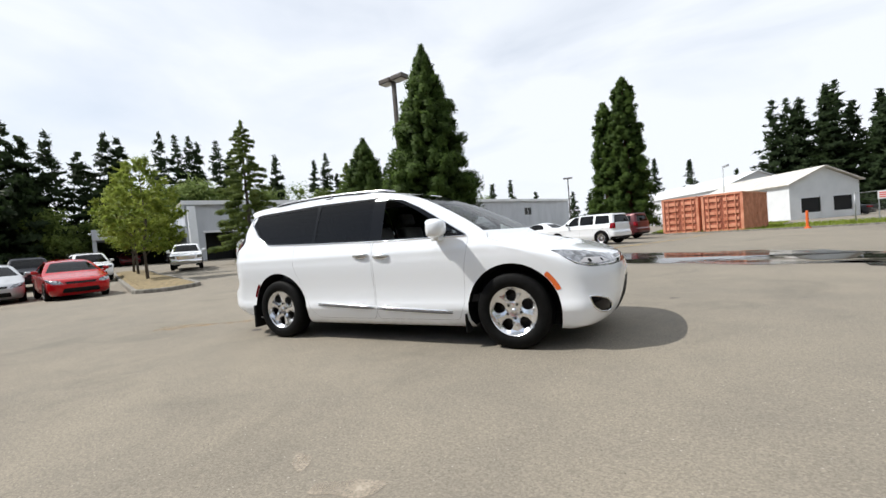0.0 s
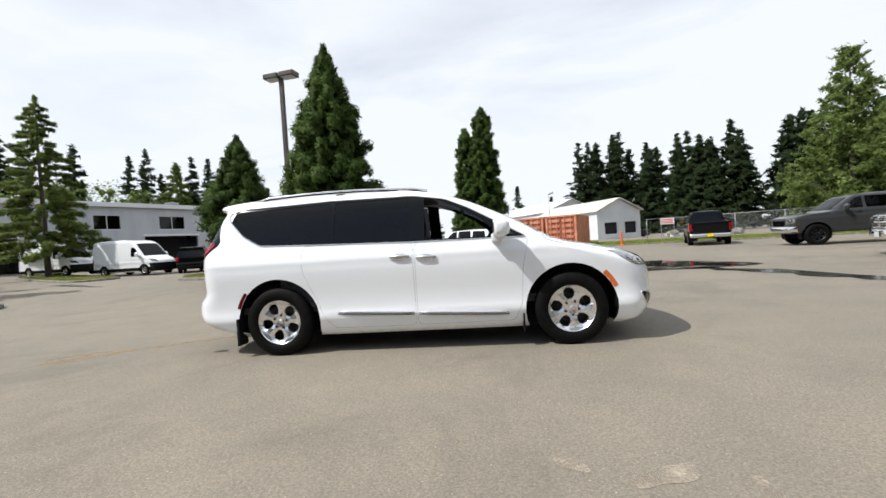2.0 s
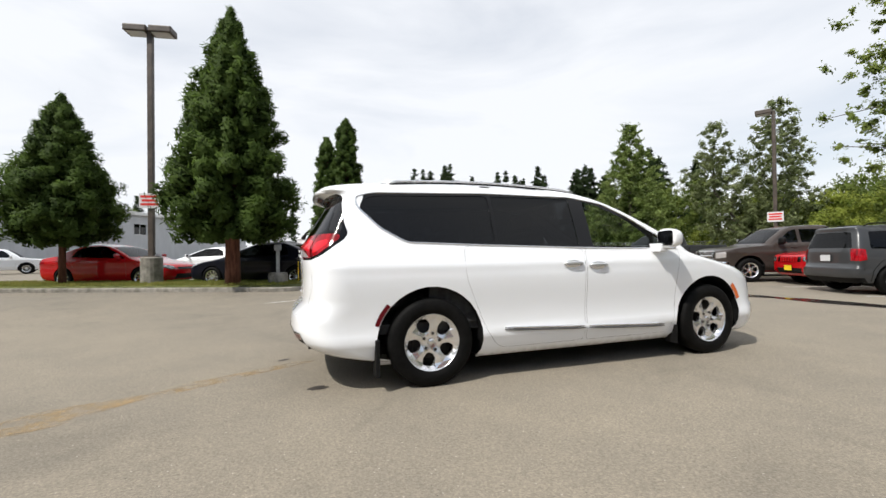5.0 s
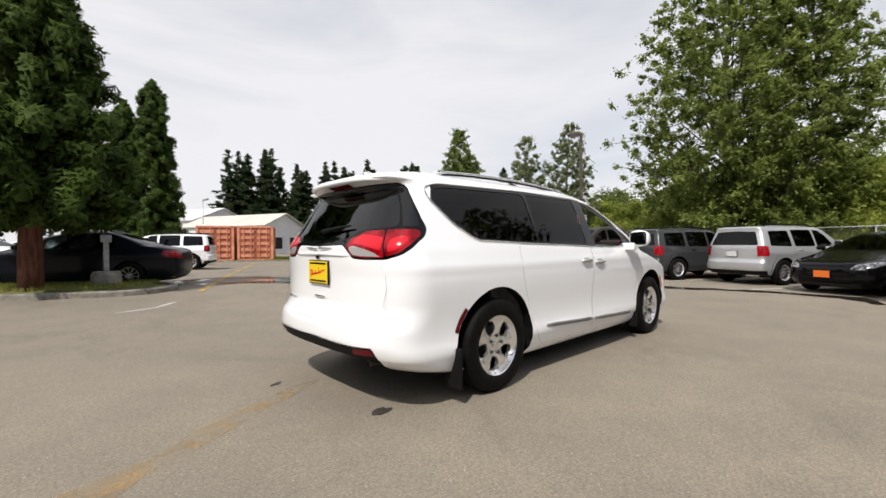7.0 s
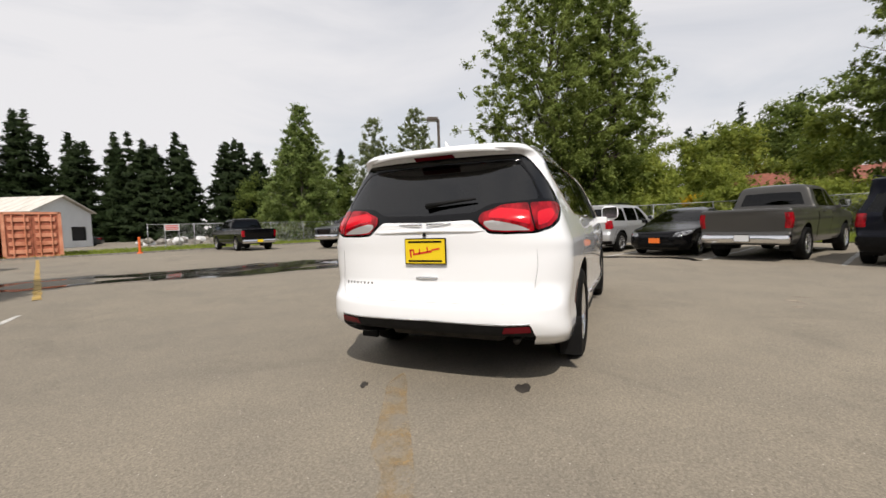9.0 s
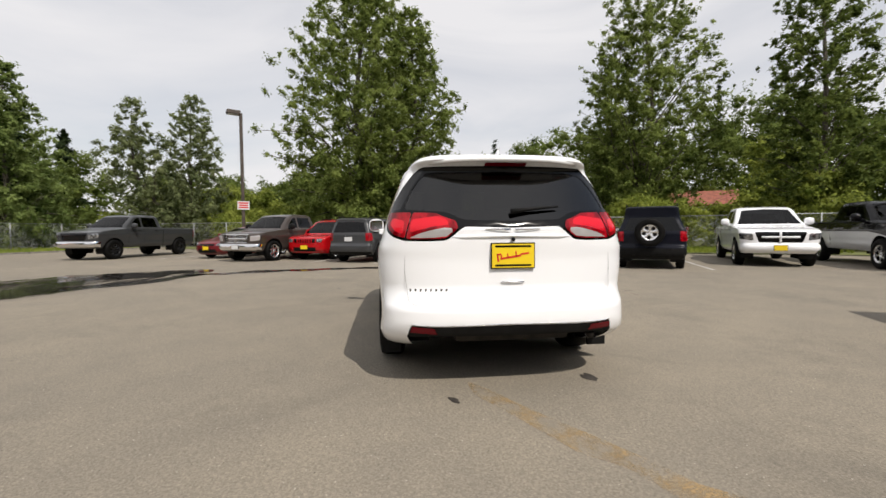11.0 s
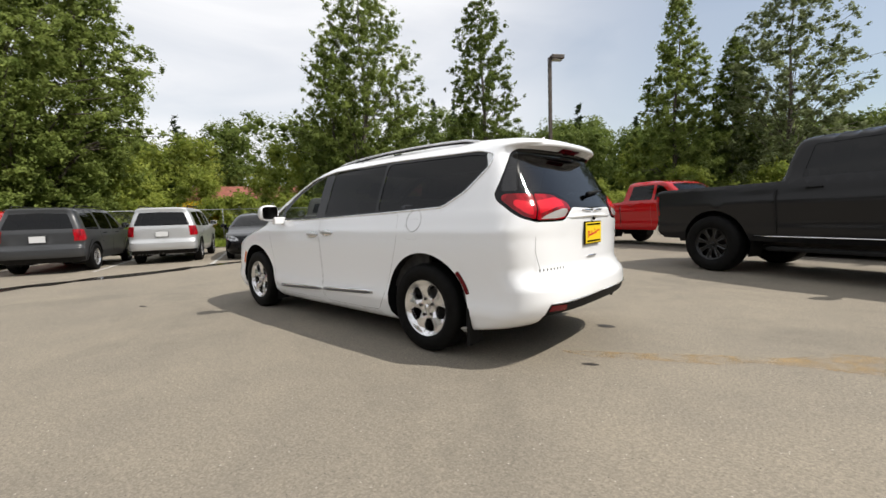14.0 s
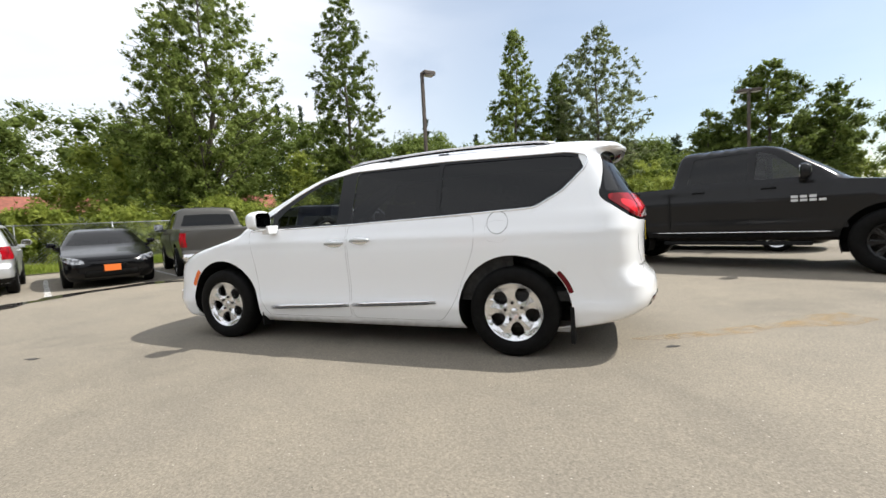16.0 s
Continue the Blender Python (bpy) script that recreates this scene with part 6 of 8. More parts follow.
# ---- ground ----
def ground_sheet():
    xs = np.unique(np.concatenate([np.linspace(-900, -120, 8), np.linspace(-120, 120, 61), np.arange(-4, 14, 0.75), np.linspace(120, 900, 8)]))
    verts = [(float(x), float(y), ground_z(x, y)) for x in xs for y in xs]
    n = len(xs)
    faces = [(i * n + j, (i + 1) * n + j, (i + 1) * n + j + 1, i * n + j + 1) for i in range(n - 1) for j in range(n - 1)]
    return tagged(mesh_ob("ground", verts, faces, ASPHALT, None, "", True), "worn grey-brown asphalt yard with stains and cracks", "asphalt", kind="structure")


ground_sheet()
G = radians(-25.0)  # the yard's grid
AX, AY = Vector((math.cos(G), math.sin(G), 0)), Vector((-math.sin(G), math.cos(G), 0))


def wavy(center, a, b, turn, seed, n=40, rough=0.25):
    rng = random.Random(seed)
    ph = [rng.uniform(0, 6.28) for _ in range(6)]
    out = []
    for k in range(n):
        t = 2 * math.pi * k / n
        r = 1 + rough * sum(math.sin((i + 2) * t + ph[i]) / (i + 1.5) for i in range(6))
        x, y = a * r * math.cos(t), b * r * math.sin(t)
        c, s = math.cos(turn), math.sin(turn)
        out.append((center[0] + c * x - s * y, center[1] + s * x + c * y))
    return out


def flat(name, loop, z, material, label, category, kind="structure"):
    return tagged(mesh_ob(name, [(x, y, z + ground_z(x, y)) for x, y in loop], [tuple(range(len(loop)))], material), label, category, kind=kind)


def ribbon(points, widths, seed, rough=0.3):
    """The outline of an uneven band along a line."""
    rng = random.Random(seed)
    pts, ws = [], []
    for i in range(len(points) - 1):
        a, b = Vector(points[i]), Vector(points[i + 1])
        n = max(2, int((b - a).length / 0.35))
        for k in range(n):
            pts.append(a.lerp(b, k / n))
            ws.append(widths[i] + (widths[i + 1] - widths[i]) * k / n)
    pts.append(Vector(points[-1]))
    ws.append(widths[-1])
    left, right = [], []
    for i, p in enumerate(pts):
        d = (pts[min(i + 1, len(pts) - 1)] - pts[max(i - 1, 0)]).normalized()
        nrm = Vector((-d.y, d.x))
        left.append(p + nrm * ws[i] * (0.5 + rough * rng.uniform(-1, 1)))
        right.append(p - nrm * ws[i] * (0.5 + rough * rng.uniform(-1, 1)))
    return left, right


def band(name, points, widths, z, material, label, category, seed, rough=0.3):
    left, right = ribbon(points, widths, seed, rough)
    n = len(left)
    verts = [(p.x, p.y, z + ground_z(p.x, p.y)) for p in left + right]
    faces = [(i, i + 1, n + i + 1, n + i) for i in range(n - 1)]
    return tagged(mesh_ob(name, verts, faces, material), label, category, kind="structure")


# wet gutter line and puddles
flat("wet_asphalt", wavy((4.9, 9.0), 4.6, 2.1, radians(-22), 3, 48, 0.16), 0.004, WET_STREAK, "dark wet streaks round a puddle in the asphalt", "wet asphalt")
band("gutter_wet", [(7.6, 6.6), (8.3, 5.2), (8.7, 4.0), (9.0, 2.6), (9.3, 0.6), (9.7, -1.2), (9.6, -2.6), (8.6, -3.0)], [0.2, 0.7, 0.6, 0.52, 0.48, 0.46, 0.42, 0.15], 0.006, WET, "dark wet gutter line in the asphalt", "wet asphalt", 3)
band("gutter_wet", [(0.3, 9.6), (2.0, 9.3), (4.2, 7.9), (6.2, 6.6), (8.2, 6.0)], [0.3, 0.7, 0.6, 0.55, 0.2], 0.006, WET, "dark wet strip on the asphalt", "wet asphalt", 6)
band("gutter_puddle", [(0.9, 9.5), (3.0, 8.9), (4.8, 7.8), (6.4, 6.9)], [0.2, 0.9, 0.8, 0.2], 0.009, WATER, "shallow puddle of rain water", "puddle", 4)
band("gutter_puddle", [(6.3, 8.9), (7.4, 8.4), (8.5, 7.2), (8.9, 6.4)], [0.3, 1.9, 1.6, 0.3], 0.009, WATER, "shallow puddle of rain water", "puddle", 8)
band("gutter_puddle", [(3.6, 11.2), (5.2, 10.5), (7.2, 10.3)], [0.1, 0.45, 0.15], 0.009, WATER, "thin puddle of rain water", "puddle", 7)
band("gutter_wet", [(-14.0, 11.0), (-20.0, 14.5), (-24.0, 17.0)], [0.2, 0.7, 0.2], 0.004, STAIN, "dark damp crack across the yard", "wet asphalt", 9)
flat("oil_stain", wavy((-0.90, -0.64), 0.085, 0.05, 0.4, 5), 0.003, STAIN, "small dark oil stain on the asphalt", "stain")
flat("oil_stain", wavy((-1.2, 0.45), 0.05, 0.03, 0.4, 8), 0.003, STAIN, "small dark oil stain on the asphalt", "stain")
flat("oil_stain", wavy((4.53, 1.96), 0.07, 0.03, 0.4, 9), 0.003, STAIN, "small dark oil stain on the asphalt", "stain")
# painted lines
band("yellow_line", [(-0.1, 7.6), (7.6, 26.4)], [0.12, 0.12], 0.010, LINE_YELLOW, "worn yellow parking line", "road marking", 12, 0.12)
band("yellow_line", [(-3.0, -0.82), (-2.3, -0.42), (-1.85, -0.22), (-1.3, 0.14), (-0.9, 0.30)], [0.34, 0.30, 0.24, 0.18, 0.05], 0.003, LINE_FADED, "faded yellow paint line on the asphalt", "road marking", 13, 0.35)
band("white_mark", [(-1.8, 5.7), (-1.2, 5.9), (-0.8, 6.4)], [0.05, 0.08, 0.06], 0.003, LINE_WHITE, "faded white paint mark", "road marking", 14)
for k in range(-3, 6):
    a = Vector((10.5, 0.4, 0)) + AY * (2.62 * k - 1.3)
    b = a + AX * 5.2
    band("parking_line", [(a.x, a.y), (b.x, b.y)], [0.10, 0.10], 0.003, LINE_WHITE, "worn white parking bay line", "road marking", 20 + k, 0.12)
for k, (x, y, l) in enumerate(((3.0, -3.3, 0.5), (3.35, -3.45, 0.35), (2.6, -3.2, 0.3))):
    flat("asphalt_patch", wavy((x, y), l * 0.35, l * 0.14, 0.5 + k, 40 + k), 0.0025, PATCH, "pale scuffed patch in the asphalt", "stain")


def island(name, loop, height, top_mat, label, category):
    """A kerbed bed: a concrete kerb ring and a slightly domed top."""
    n = len(loop)
    c = Vector((sum(p[0] for p in loop) / n, sum(p[1] for p in loop) / n))
    kerb = thing(name, label, category, kind="structure")
    rings = []
    for off, z in ((0.0, -0.02), (0.0, height - 0.03), (0.02, height), (0.15, height), (0.16, height - 0.06)):
        ring = []
        for i in range(n):
            p, q, r = Vector(loop[i - 1]), Vector(loop[i]), Vector(loop[(i + 1) % n])
            d = (r - p).normalized()
            inn = Vector((-d.y, d.x))
            ring.append((q.x + inn.x * off, q.y + inn.y * off, z + ground_z(q.x, q.y)))
        rings.append(ring)
    verts = [p for r in rings for p in r]
    faces = [(k * n + i, k * n + (i + 1) % n, (k + 1) * n + (i + 1) % n, (k + 1) * n + i) for k in range(4) for i in range(n)]
    mesh_ob("kerb", verts, faces, CONCRETE, kerb, "weathered concrete kerb")
    top = [(p[0], p[1], p[2] + 0.02) for p in rings[4]]
    inner = [tuple(Vector(p).lerp(Vector((c.x, c.y, p[2])), 0.12) + Vector((0, 0, 0.07))) for p in top]
    verts = top + inner
    mesh_ob("bed_top", verts, [(i, (i + 1) % n, n + (i + 1) % n, n + i) for i in range(n)] + [tuple(n + i for i in range(n))], top_mat, kerb)
    return kerb


def strip_loop(a, b, width, step=0.5):
    """Outline (counter-clockwise) of a strip from a to b whose right edge is that line."""
    a, b = Vector(a), Vector(b)
    d = (b - a).normalized()
    n = Vector((-d.y, d.x))
    L = (b - a).length
    pts = [a + d * s for s in np.arange(width * 0.5, L - width * 0.5, step)]
    mid_b, mid_a = b + n * width * 0.5 - d * width * 0.5, a + n * width * 0.5 + d * width * 0.5
    pts += [mid_b + (d * math.cos(t) + n * math.sin(t)) * width * 0.5 for t in np.linspace(-math.pi / 2, math.pi / 2, 9)]
    pts += [b + n * width - d * s for s in np.arange(width * 0.5 + step, L - width * 0.5, step)]
    pts += [mid_a + (d * math.cos(t) + n * math.sin(t)) * width * 0.5 for t in np.linspace(math.pi / 2, 3 * math.pi / 2, 9)]
    return [(p.x, p.y) for p in pts]


island("grass_island", strip_loop((-12.4, 12.75), (-0.85, 7.46), 2.3), 0.12, SOIL, "long grassed parking island with a concrete kerb", "island")
island("tree_island", strip_loop((-30.5, 11.2), (-11.6, 3.1), 2.2), 0.14, BEDDING, "narrow kerbed island with dry mulch under young trees", "island")
island("grass_island", strip_loop((-31.0, 21.0), (-20.5, 15.8), 2.6), 0.12, SOIL, "short grassed island by the workshop", "island")


def tufts(name, spots, label, size, material=GRASS, seed=1):
    """Thin upright blades as one mass."""
    rng = np.random.default_rng(seed)
    P = np.array(spots)
    n = len(P)
    a = rng.uniform(0, 2 * math.pi, n)
    h = size * rng.uniform(0.5, 1.3, n)
    w = size * rng.uniform(0.10, 0.2, n)
    lean = rng.uniform(-0.5, 0.5, (n, 2)) * size
    d = np.stack([np.cos(a), np.sin(a), 0 * a], 1)
    base1, base2 = P - d * w[:, None], P + d * w[:, None]
    tip = P + np.stack([lean[:, 0], lean[:, 1], h], 1)
    V = np.stack([base1, base2, tip], 1).reshape(-1, 3)
    return tagged(mesh_ob(name, V, np.arange(3 * n).reshape(-1, 3), material), label, "grass", kind="stuff")


def in_loop(loop, n, seed, z, shrink=0.9):
    rng = np.random.default_rng(seed)
    L = np.array(loop)
    c = L.mean(0)
    lo, hi = L.min(0), L.max(0)
    out = []
    while len(out) < n:
        p = rng.uniform(lo, hi, (n, 2))
        ok = inside(p[:, 0], p[:, 1], c + (L - c) * shrink)
        out += [(q[0], q[1], z + ground_z(q[0], q[1])) for q in p[ok]]
    return out[:n]


tufts("grass", in_loop(strip_loop((-12.4, 12.75), (-0.85, 7.46), 2.3), 16000, 2, 0.17, 0.94), "patchy yellow-green grass on the island", 0.075, seed=2)
tufts("grass", in_loop(strip_loop((-31.0, 21.0), (-20.5, 15.8), 2.6), 6000, 3, 0.14, 0.94), "patchy grass on the island", 0.09, seed=3)
verge = [(5.4, 30.0), (9.3, 27.5), (12.0, 25.9), (18.0, 23.4), (30.0, 18.6), (33.5, 26.0), (20.0, 34.0), (13.0, 36.0), (16.0, 46.0), (5.0, 46.0), (4.0, 34.5)]
flat("verge", verge, 0.03, SOIL, "rough grass verge along the yard's edge", "grass")
tufts("grass", in_loop(verge, 16000, 4, 0.03, 0.98), "uncut grass along the yard's edge", 0.16, LEAF_LIGHT, seed=4)
left, right = ribbon([(3.0, 31.6), (5.3, 29.9), (9.2, 27.4), (11.9, 25.8), (18.0, 23.3), (30.0, 18.5)], [0.16] * 6, 61, 0.04)
n = len(left)
verts = [(p.x, p.y, z) for z, row in ((0.0, right), (0.10, right), (0.10, left), (0.0, left)) for p in row]
tagged(mesh_ob("kerb", verts, [(r * n + i, r * n + i + 1, (r + 1) * n + i + 1, (r + 1) * n + i) for r in range(3) for i in range(n - 1)], CONCRETE), "low concrete kerb along the grass verge", "kerb", kind="structure")
east = [(16.2, -7.6), (18.0, -3.4), (20.0, 1.0), (22.2, 6.0), (24.6, 11.5), (27.0, 17.0), (80.0, 17.0), (80.0, -60.0), (4.0, -60.0), (4.0, -24.0), (11.5, -17.5)]
flat("verge", east, 0.03, SOIL, "rough ground beyond the parking bays", "grass")
tufts("grass", in_loop([(16.2, -7.6), (18.0, -3.4), (20.0, 1.0), (22.2, 6.0), (24.6, 11.5), (29.0, 10.0), (24.0, -3.0), (20.0, -12.0), (12.0, -20.0)], 16000, 5, 0.03, 0.98), "long grass below the fence", 0.22, LEAF_LIGHT, seed=5)


# ---- trees ----
def fast_mesh(name, V, F, material, parent=None, normals=None):
    """A large mesh of triangles straight from arrays."""
    V, F = np.ascontiguousarray(V, np.float32), np.ascontiguousarray(F, np.int32)
    me = bpy.data.meshes.new(name)
    me.vertices.add(len(V))
    me.vertices.foreach_set("co", V.ravel())
    me.loops.add(F.size)
    me.loops.foreach_set("vertex_index", F.ravel())
    me.polygons.add(len(F))
    me.polygons.foreach_set("loop_start", np.arange(0, F.size, 3, dtype=np.int32))
    me.update(calc_edges=True)
    me.materials.append(material)
    smooth_all(me)
    if normals is not None:
        me.normals_split_custom_set_from_vertices(np.ascontiguousarray(normals, np.float32))
    ob = new(name, me)
    if parent is not None:
        ob.parent = parent
    return ob


def unit(v):
    return v / np.maximum(np.linalg.norm(v, axis=-1, keepdims=True), 1e-9)


def blades(P, N, size, rng, long=1.5, along=None, tilt=0.55):
    """Pointed leaf blades at P that face roughly along N; along bends their tips that way."""
    n = len(P)
    face = unit(N + rng.normal(0, tilt, (n, 3)))
    d = rng.normal(size=(n, 3)) if along is None else along + rng.normal(0, 0.45, (n, 3))
    d = unit(d - (d * face).sum(1, keepdims=True) * face)
    o = np.cross(face, d)
    s = size * rng.uniform(0.6, 1.4, n)[:, None]
    tip, foot = P + d * s * long * 0.6, P - d * s * long * 0.4
    V = np.stack([foot + o * s * 0.42, foot - o * s * 0.42, tip], 1).reshape(-1, 3)
    return V, np.arange(3 * n).reshape(-1, 3), np.repeat(N, 3, axis=0)


def clump_leaves(C, R, per, rng, flat=0.72, up=0.35, fill=0.3):
    """Points and facing of leaves in flattened clumps: centres C, radii R, per leaves in each."""
    k = np.repeat(np.arange(len(C)), per)
    d = unit(rng.normal(size=(len(k), 3)))
    shell = fill + (1 - fill) * rng.uniform(0, 1, len(k)) ** 0.6
    rad = R[k] * (shell * np.clip(rng.normal(1, 0.16, len(k)), 0.7, 1.25) if fill > 0.2 else np.minimum(np.abs(rng.normal(0, 0.80, len(k))) + 0.1, 2.1))
    warp = rng.uniform(0.65, 1.35, (len(C), 3)) * [1, 1, flat]
    shear = rng.normal(0, 0.35, (len(C), 2))
    q = d * rad[:, None] * warp[k]
    q[:, 2] += (q[:, :2] * shear[k]).sum(1)
    P = C[k] + q
    N = unit(d * [0.8, 0.8, 0.95] + [0, 0, up] + rng.normal(0, 0.40, (len(k), 3)))
    return P, N


def cores(C, R, flat=0.72):
    """Small dark hearts inside leaf clumps, so that no sky shows through their middle."""
    base = np.array([(0, 0, 1), (1, 0, 0), (0, 1, 0), (-1, 0, 0), (0, -1, 0), (0, 0, -1)], float)
    tri = np.array([(0, 1, 2), (0, 2, 3), (0, 3, 4), (0, 4, 1), (5, 2, 1), (5, 3, 2), (5, 4, 3), (5, 1, 4)])
    V = (C[:, None] + base * [1, 1, flat] * R[:, None, None]).reshape(-1, 3)
    F = (np.arange(len(C))[:, None, None] * 6 + tri).reshape(-1, 3)
    return V, F, np.tile(base, (len(C), 1))


def joined(*sets):
    V, F, N, base = [], [], [], 0
    for v, f, n in sets:
        V.append(v), F.append(f + base), N.append(n)
        base += len(v)
    return np.concatenate(V), np.concatenate(F), np.concatenate(N)


def trunk_mesh(root, path, radii, material, sides=9):
    v, f = tube(path, list(radii), sides)
    return mesh_ob("trunk", v, f, material, root, "", True)


def conifer(x, y, h, r, label, seed, material=LEAF_A, n=9000, size=0.16, base=0.12, power=0.8, bark=BARK_RED, droop=0.15, trunk_r=0.2, ragged=0.25, z=None, belly=0.0, category="tree", group="", limbs=0, open_=0.0, profile=None):
    """A needle tree: trunk, and sprays of foliage along tiered limbs."""
    rng = np.random.default_rng(seed)
    g = ground_z(x, y) if z is None else z
    root = thing("conifer", label, category, x, y, g, rng.uniform(0, 360), group)
    trunk_mesh(root, [(0, 0, -0.05), (0, 0, h * 0.3), (0.02, 0, h * 0.7), (0, 0, h * 0.97)], (trunk_r, trunk_r * 0.75, trunk_r * 0.4, 0.02), bark)
    limbs = limbs or max(24, int(n / 110))
    t = base + (1 - base) * (np.arange(limbs) + rng.uniform(0, 1, limbs)) / limbs
    env = r * np.clip(((1 - t) / (1 - base)) ** power, 0, 1)
    if belly:
        env *= np.clip((t - base) / belly, 0.25, 1) ** 0.6
    if profile:
        env = r * np.interp(t, *zip(*profile))
    env = (env + 0.015 * h * (t < 0.95)) * (1 + ragged * rng.uniform(-1, 0.6, limbs))
    ang = np.arange(limbs) * 2.39996 + rng.uniform(-0.4, 0.4, limbs)
    counts = np.maximum(8, (env / env.sum() * n * 1.5).astype(int))
    pts, nrm, dirs = [], [], []
    for i in range(limbs):
        m = counts[i]
        s = rng.uniform(0.25, 1.0, m) ** 0.7
        spread = (0.085 * env[i] + 0.045) * (1 - 0.5 * open_)
        side = np.clip(rng.normal(0, 1, (m, 3)), -1.7, 1.7)
        out = np.array([np.cos(ang[i]), np.sin(ang[i]), 0.0])
        P = out * (env[i] * s)[:, None] + side * [1, 1, 0] * (spread * (0.5 + 0.6 * (1 - s)))[:, None]
        lift = np.clip(side[:, 2], -1.5, 1.5) * (0.065 + 0.035 * env[i]) * (1 - 0.4 * open_)
        P[:, 2] = h * t[i] - droop * env[i] * s + lift
        pts.append(P)
        nrm.append(unit(out * 0.75 + side * [0.45, 0.45, 0] + np.stack([0 * s, 0 * s, 0.45 + lift * 4.0], 1)))
        dirs.append(np.tile(out + [0, 0, 0.5 if droop < 0.3 else -0.4], (m, 1)))
    V, F, N = blades(np.concatenate(pts), np.concatenate(nrm), size * 0.9, rng, 2.5, np.concatenate(dirs))
    fast_mesh("crown", V, F, material, root, N)
    return root


def leaf_tree(x, y, h, r, label, seed, material=LEAF_ALDER, clumps=150, leaves=260, size=0.17, base=0.1, shape=((0, 0.55), (0.25, 0.95), (0.5, 1.0), (0.8, 0.6), (1, 0.1)), trunk_r=0.22, stems=((0.0, 0.0, 1.0, 1.0),), clump=0.85, rise=0.6, droop=0.12, name="tree", category="tree", bark=BARK, group="", z=None, flat=0.72):
    """A broadleaf tree: stems, forked limbs that rise, and clumps of leaves with gaps between them."""
    rng = np.random.default_rng(seed)
    g = ground_z(x, y) if z is None else z
    root = thing(name, label, category, x, y, g, 0, group)
    ts, fr = np.array(shape, float).T
    C, R = [], []
    for dx, dy, hf, rf in stems:
        H = h * hf
        wob = rng.normal(0, 0.012 * h, (5, 2))
        zs = np.array([-0.05, 0.25, 0.5, 0.75, 0.97]) * H
        zs[0] = -0.05
        path = [Vector((dx * min(1, k / 2.0) + wob[k, 0] * (k > 0), dy * min(1, k / 2.0) + wob[k, 1] * (k > 0), zs[k])) for k in range(5)]
        trunk_mesh(root, path, [trunk_r * hf * f for f in (1.0, 0.72, 0.5, 0.28, 0.05)], bark)
        px, py = [p.x for p in path], [p.y for p in path]
        n = int(clumps * rf * hf / sum(q[2] * q[3] for q in stems) / 1.6)
        for k in range(n):
            t = (k + rng.uniform(0, 1)) / n
            reach = r * rf * np.interp(t, ts, fr) * rng.uniform(0.62, 1.05)
            a = k * 2.39996 + rng.uniform(-0.5, 0.5)
            z1 = H * (base + (1 - base) * t)
            z0 = max(H * base * 0.5, z1 - rise * reach * rng.uniform(0.7, 1.3))
            ax, ay = np.interp(z0, zs, px), np.interp(z0, zs, py)
            s0 = Vector((ax, ay, z0))
            e0 = Vector((np.interp(z1, zs, px) + reach * math.cos(a), np.interp(z1, zs, py) + reach * math.sin(a), min(z1, H * 0.985) - droop * reach))
            mid = s0.lerp(e0, 0.55) + Vector((0, 0, (0.14 + droop) * reach))
            if (k % 5 == 0 and reach > 0.5) or reach > 0.92 * r * rf:
                bar("limb", [s0, mid, e0], [trunk_r * 0.26 * (1.15 - t), trunk_r * 0.15 * (1.15 - t), 0.012], bark, root, "", 4)
            for u in (1.0, rng.uniform(0.75, 0.9), rng.uniform(0.5, 0.75), rng.uniform(0.25, 0.5))[:4 if reach > 1.2 else 2]:
                p = s0 * (1 - u) ** 2 + mid * 2 * u * (1 - u) + e0 * u * u
                w = clump * rng.uniform(0.26, 0.70) * (0.62 + 0.38 * (1 - t))
                C.append(np.array(p) + rng.normal(0, 0.5, 3) * w)
                R.append(w * (0.8 if u == 1.0 else 1.0))
    C, R = np.array(C), np.array(R)
    keep = C[:, 2] > 0.25
    C, R = C[keep], R[keep]
    per = np.maximum(12, (leaves * 0.45 * (R / R.mean()) ** 2).astype(int))
    P, N = clump_leaves(C, R, per, rng, flat, 0.40, 0.12)
    P[:, 2] = np.maximum(P[:, 2], 0.05)
    V, F, N = blades(P, N, size * 0.92, rng, 1.45)
    fast_mesh("crown", V, F, material, root, N)
    return root


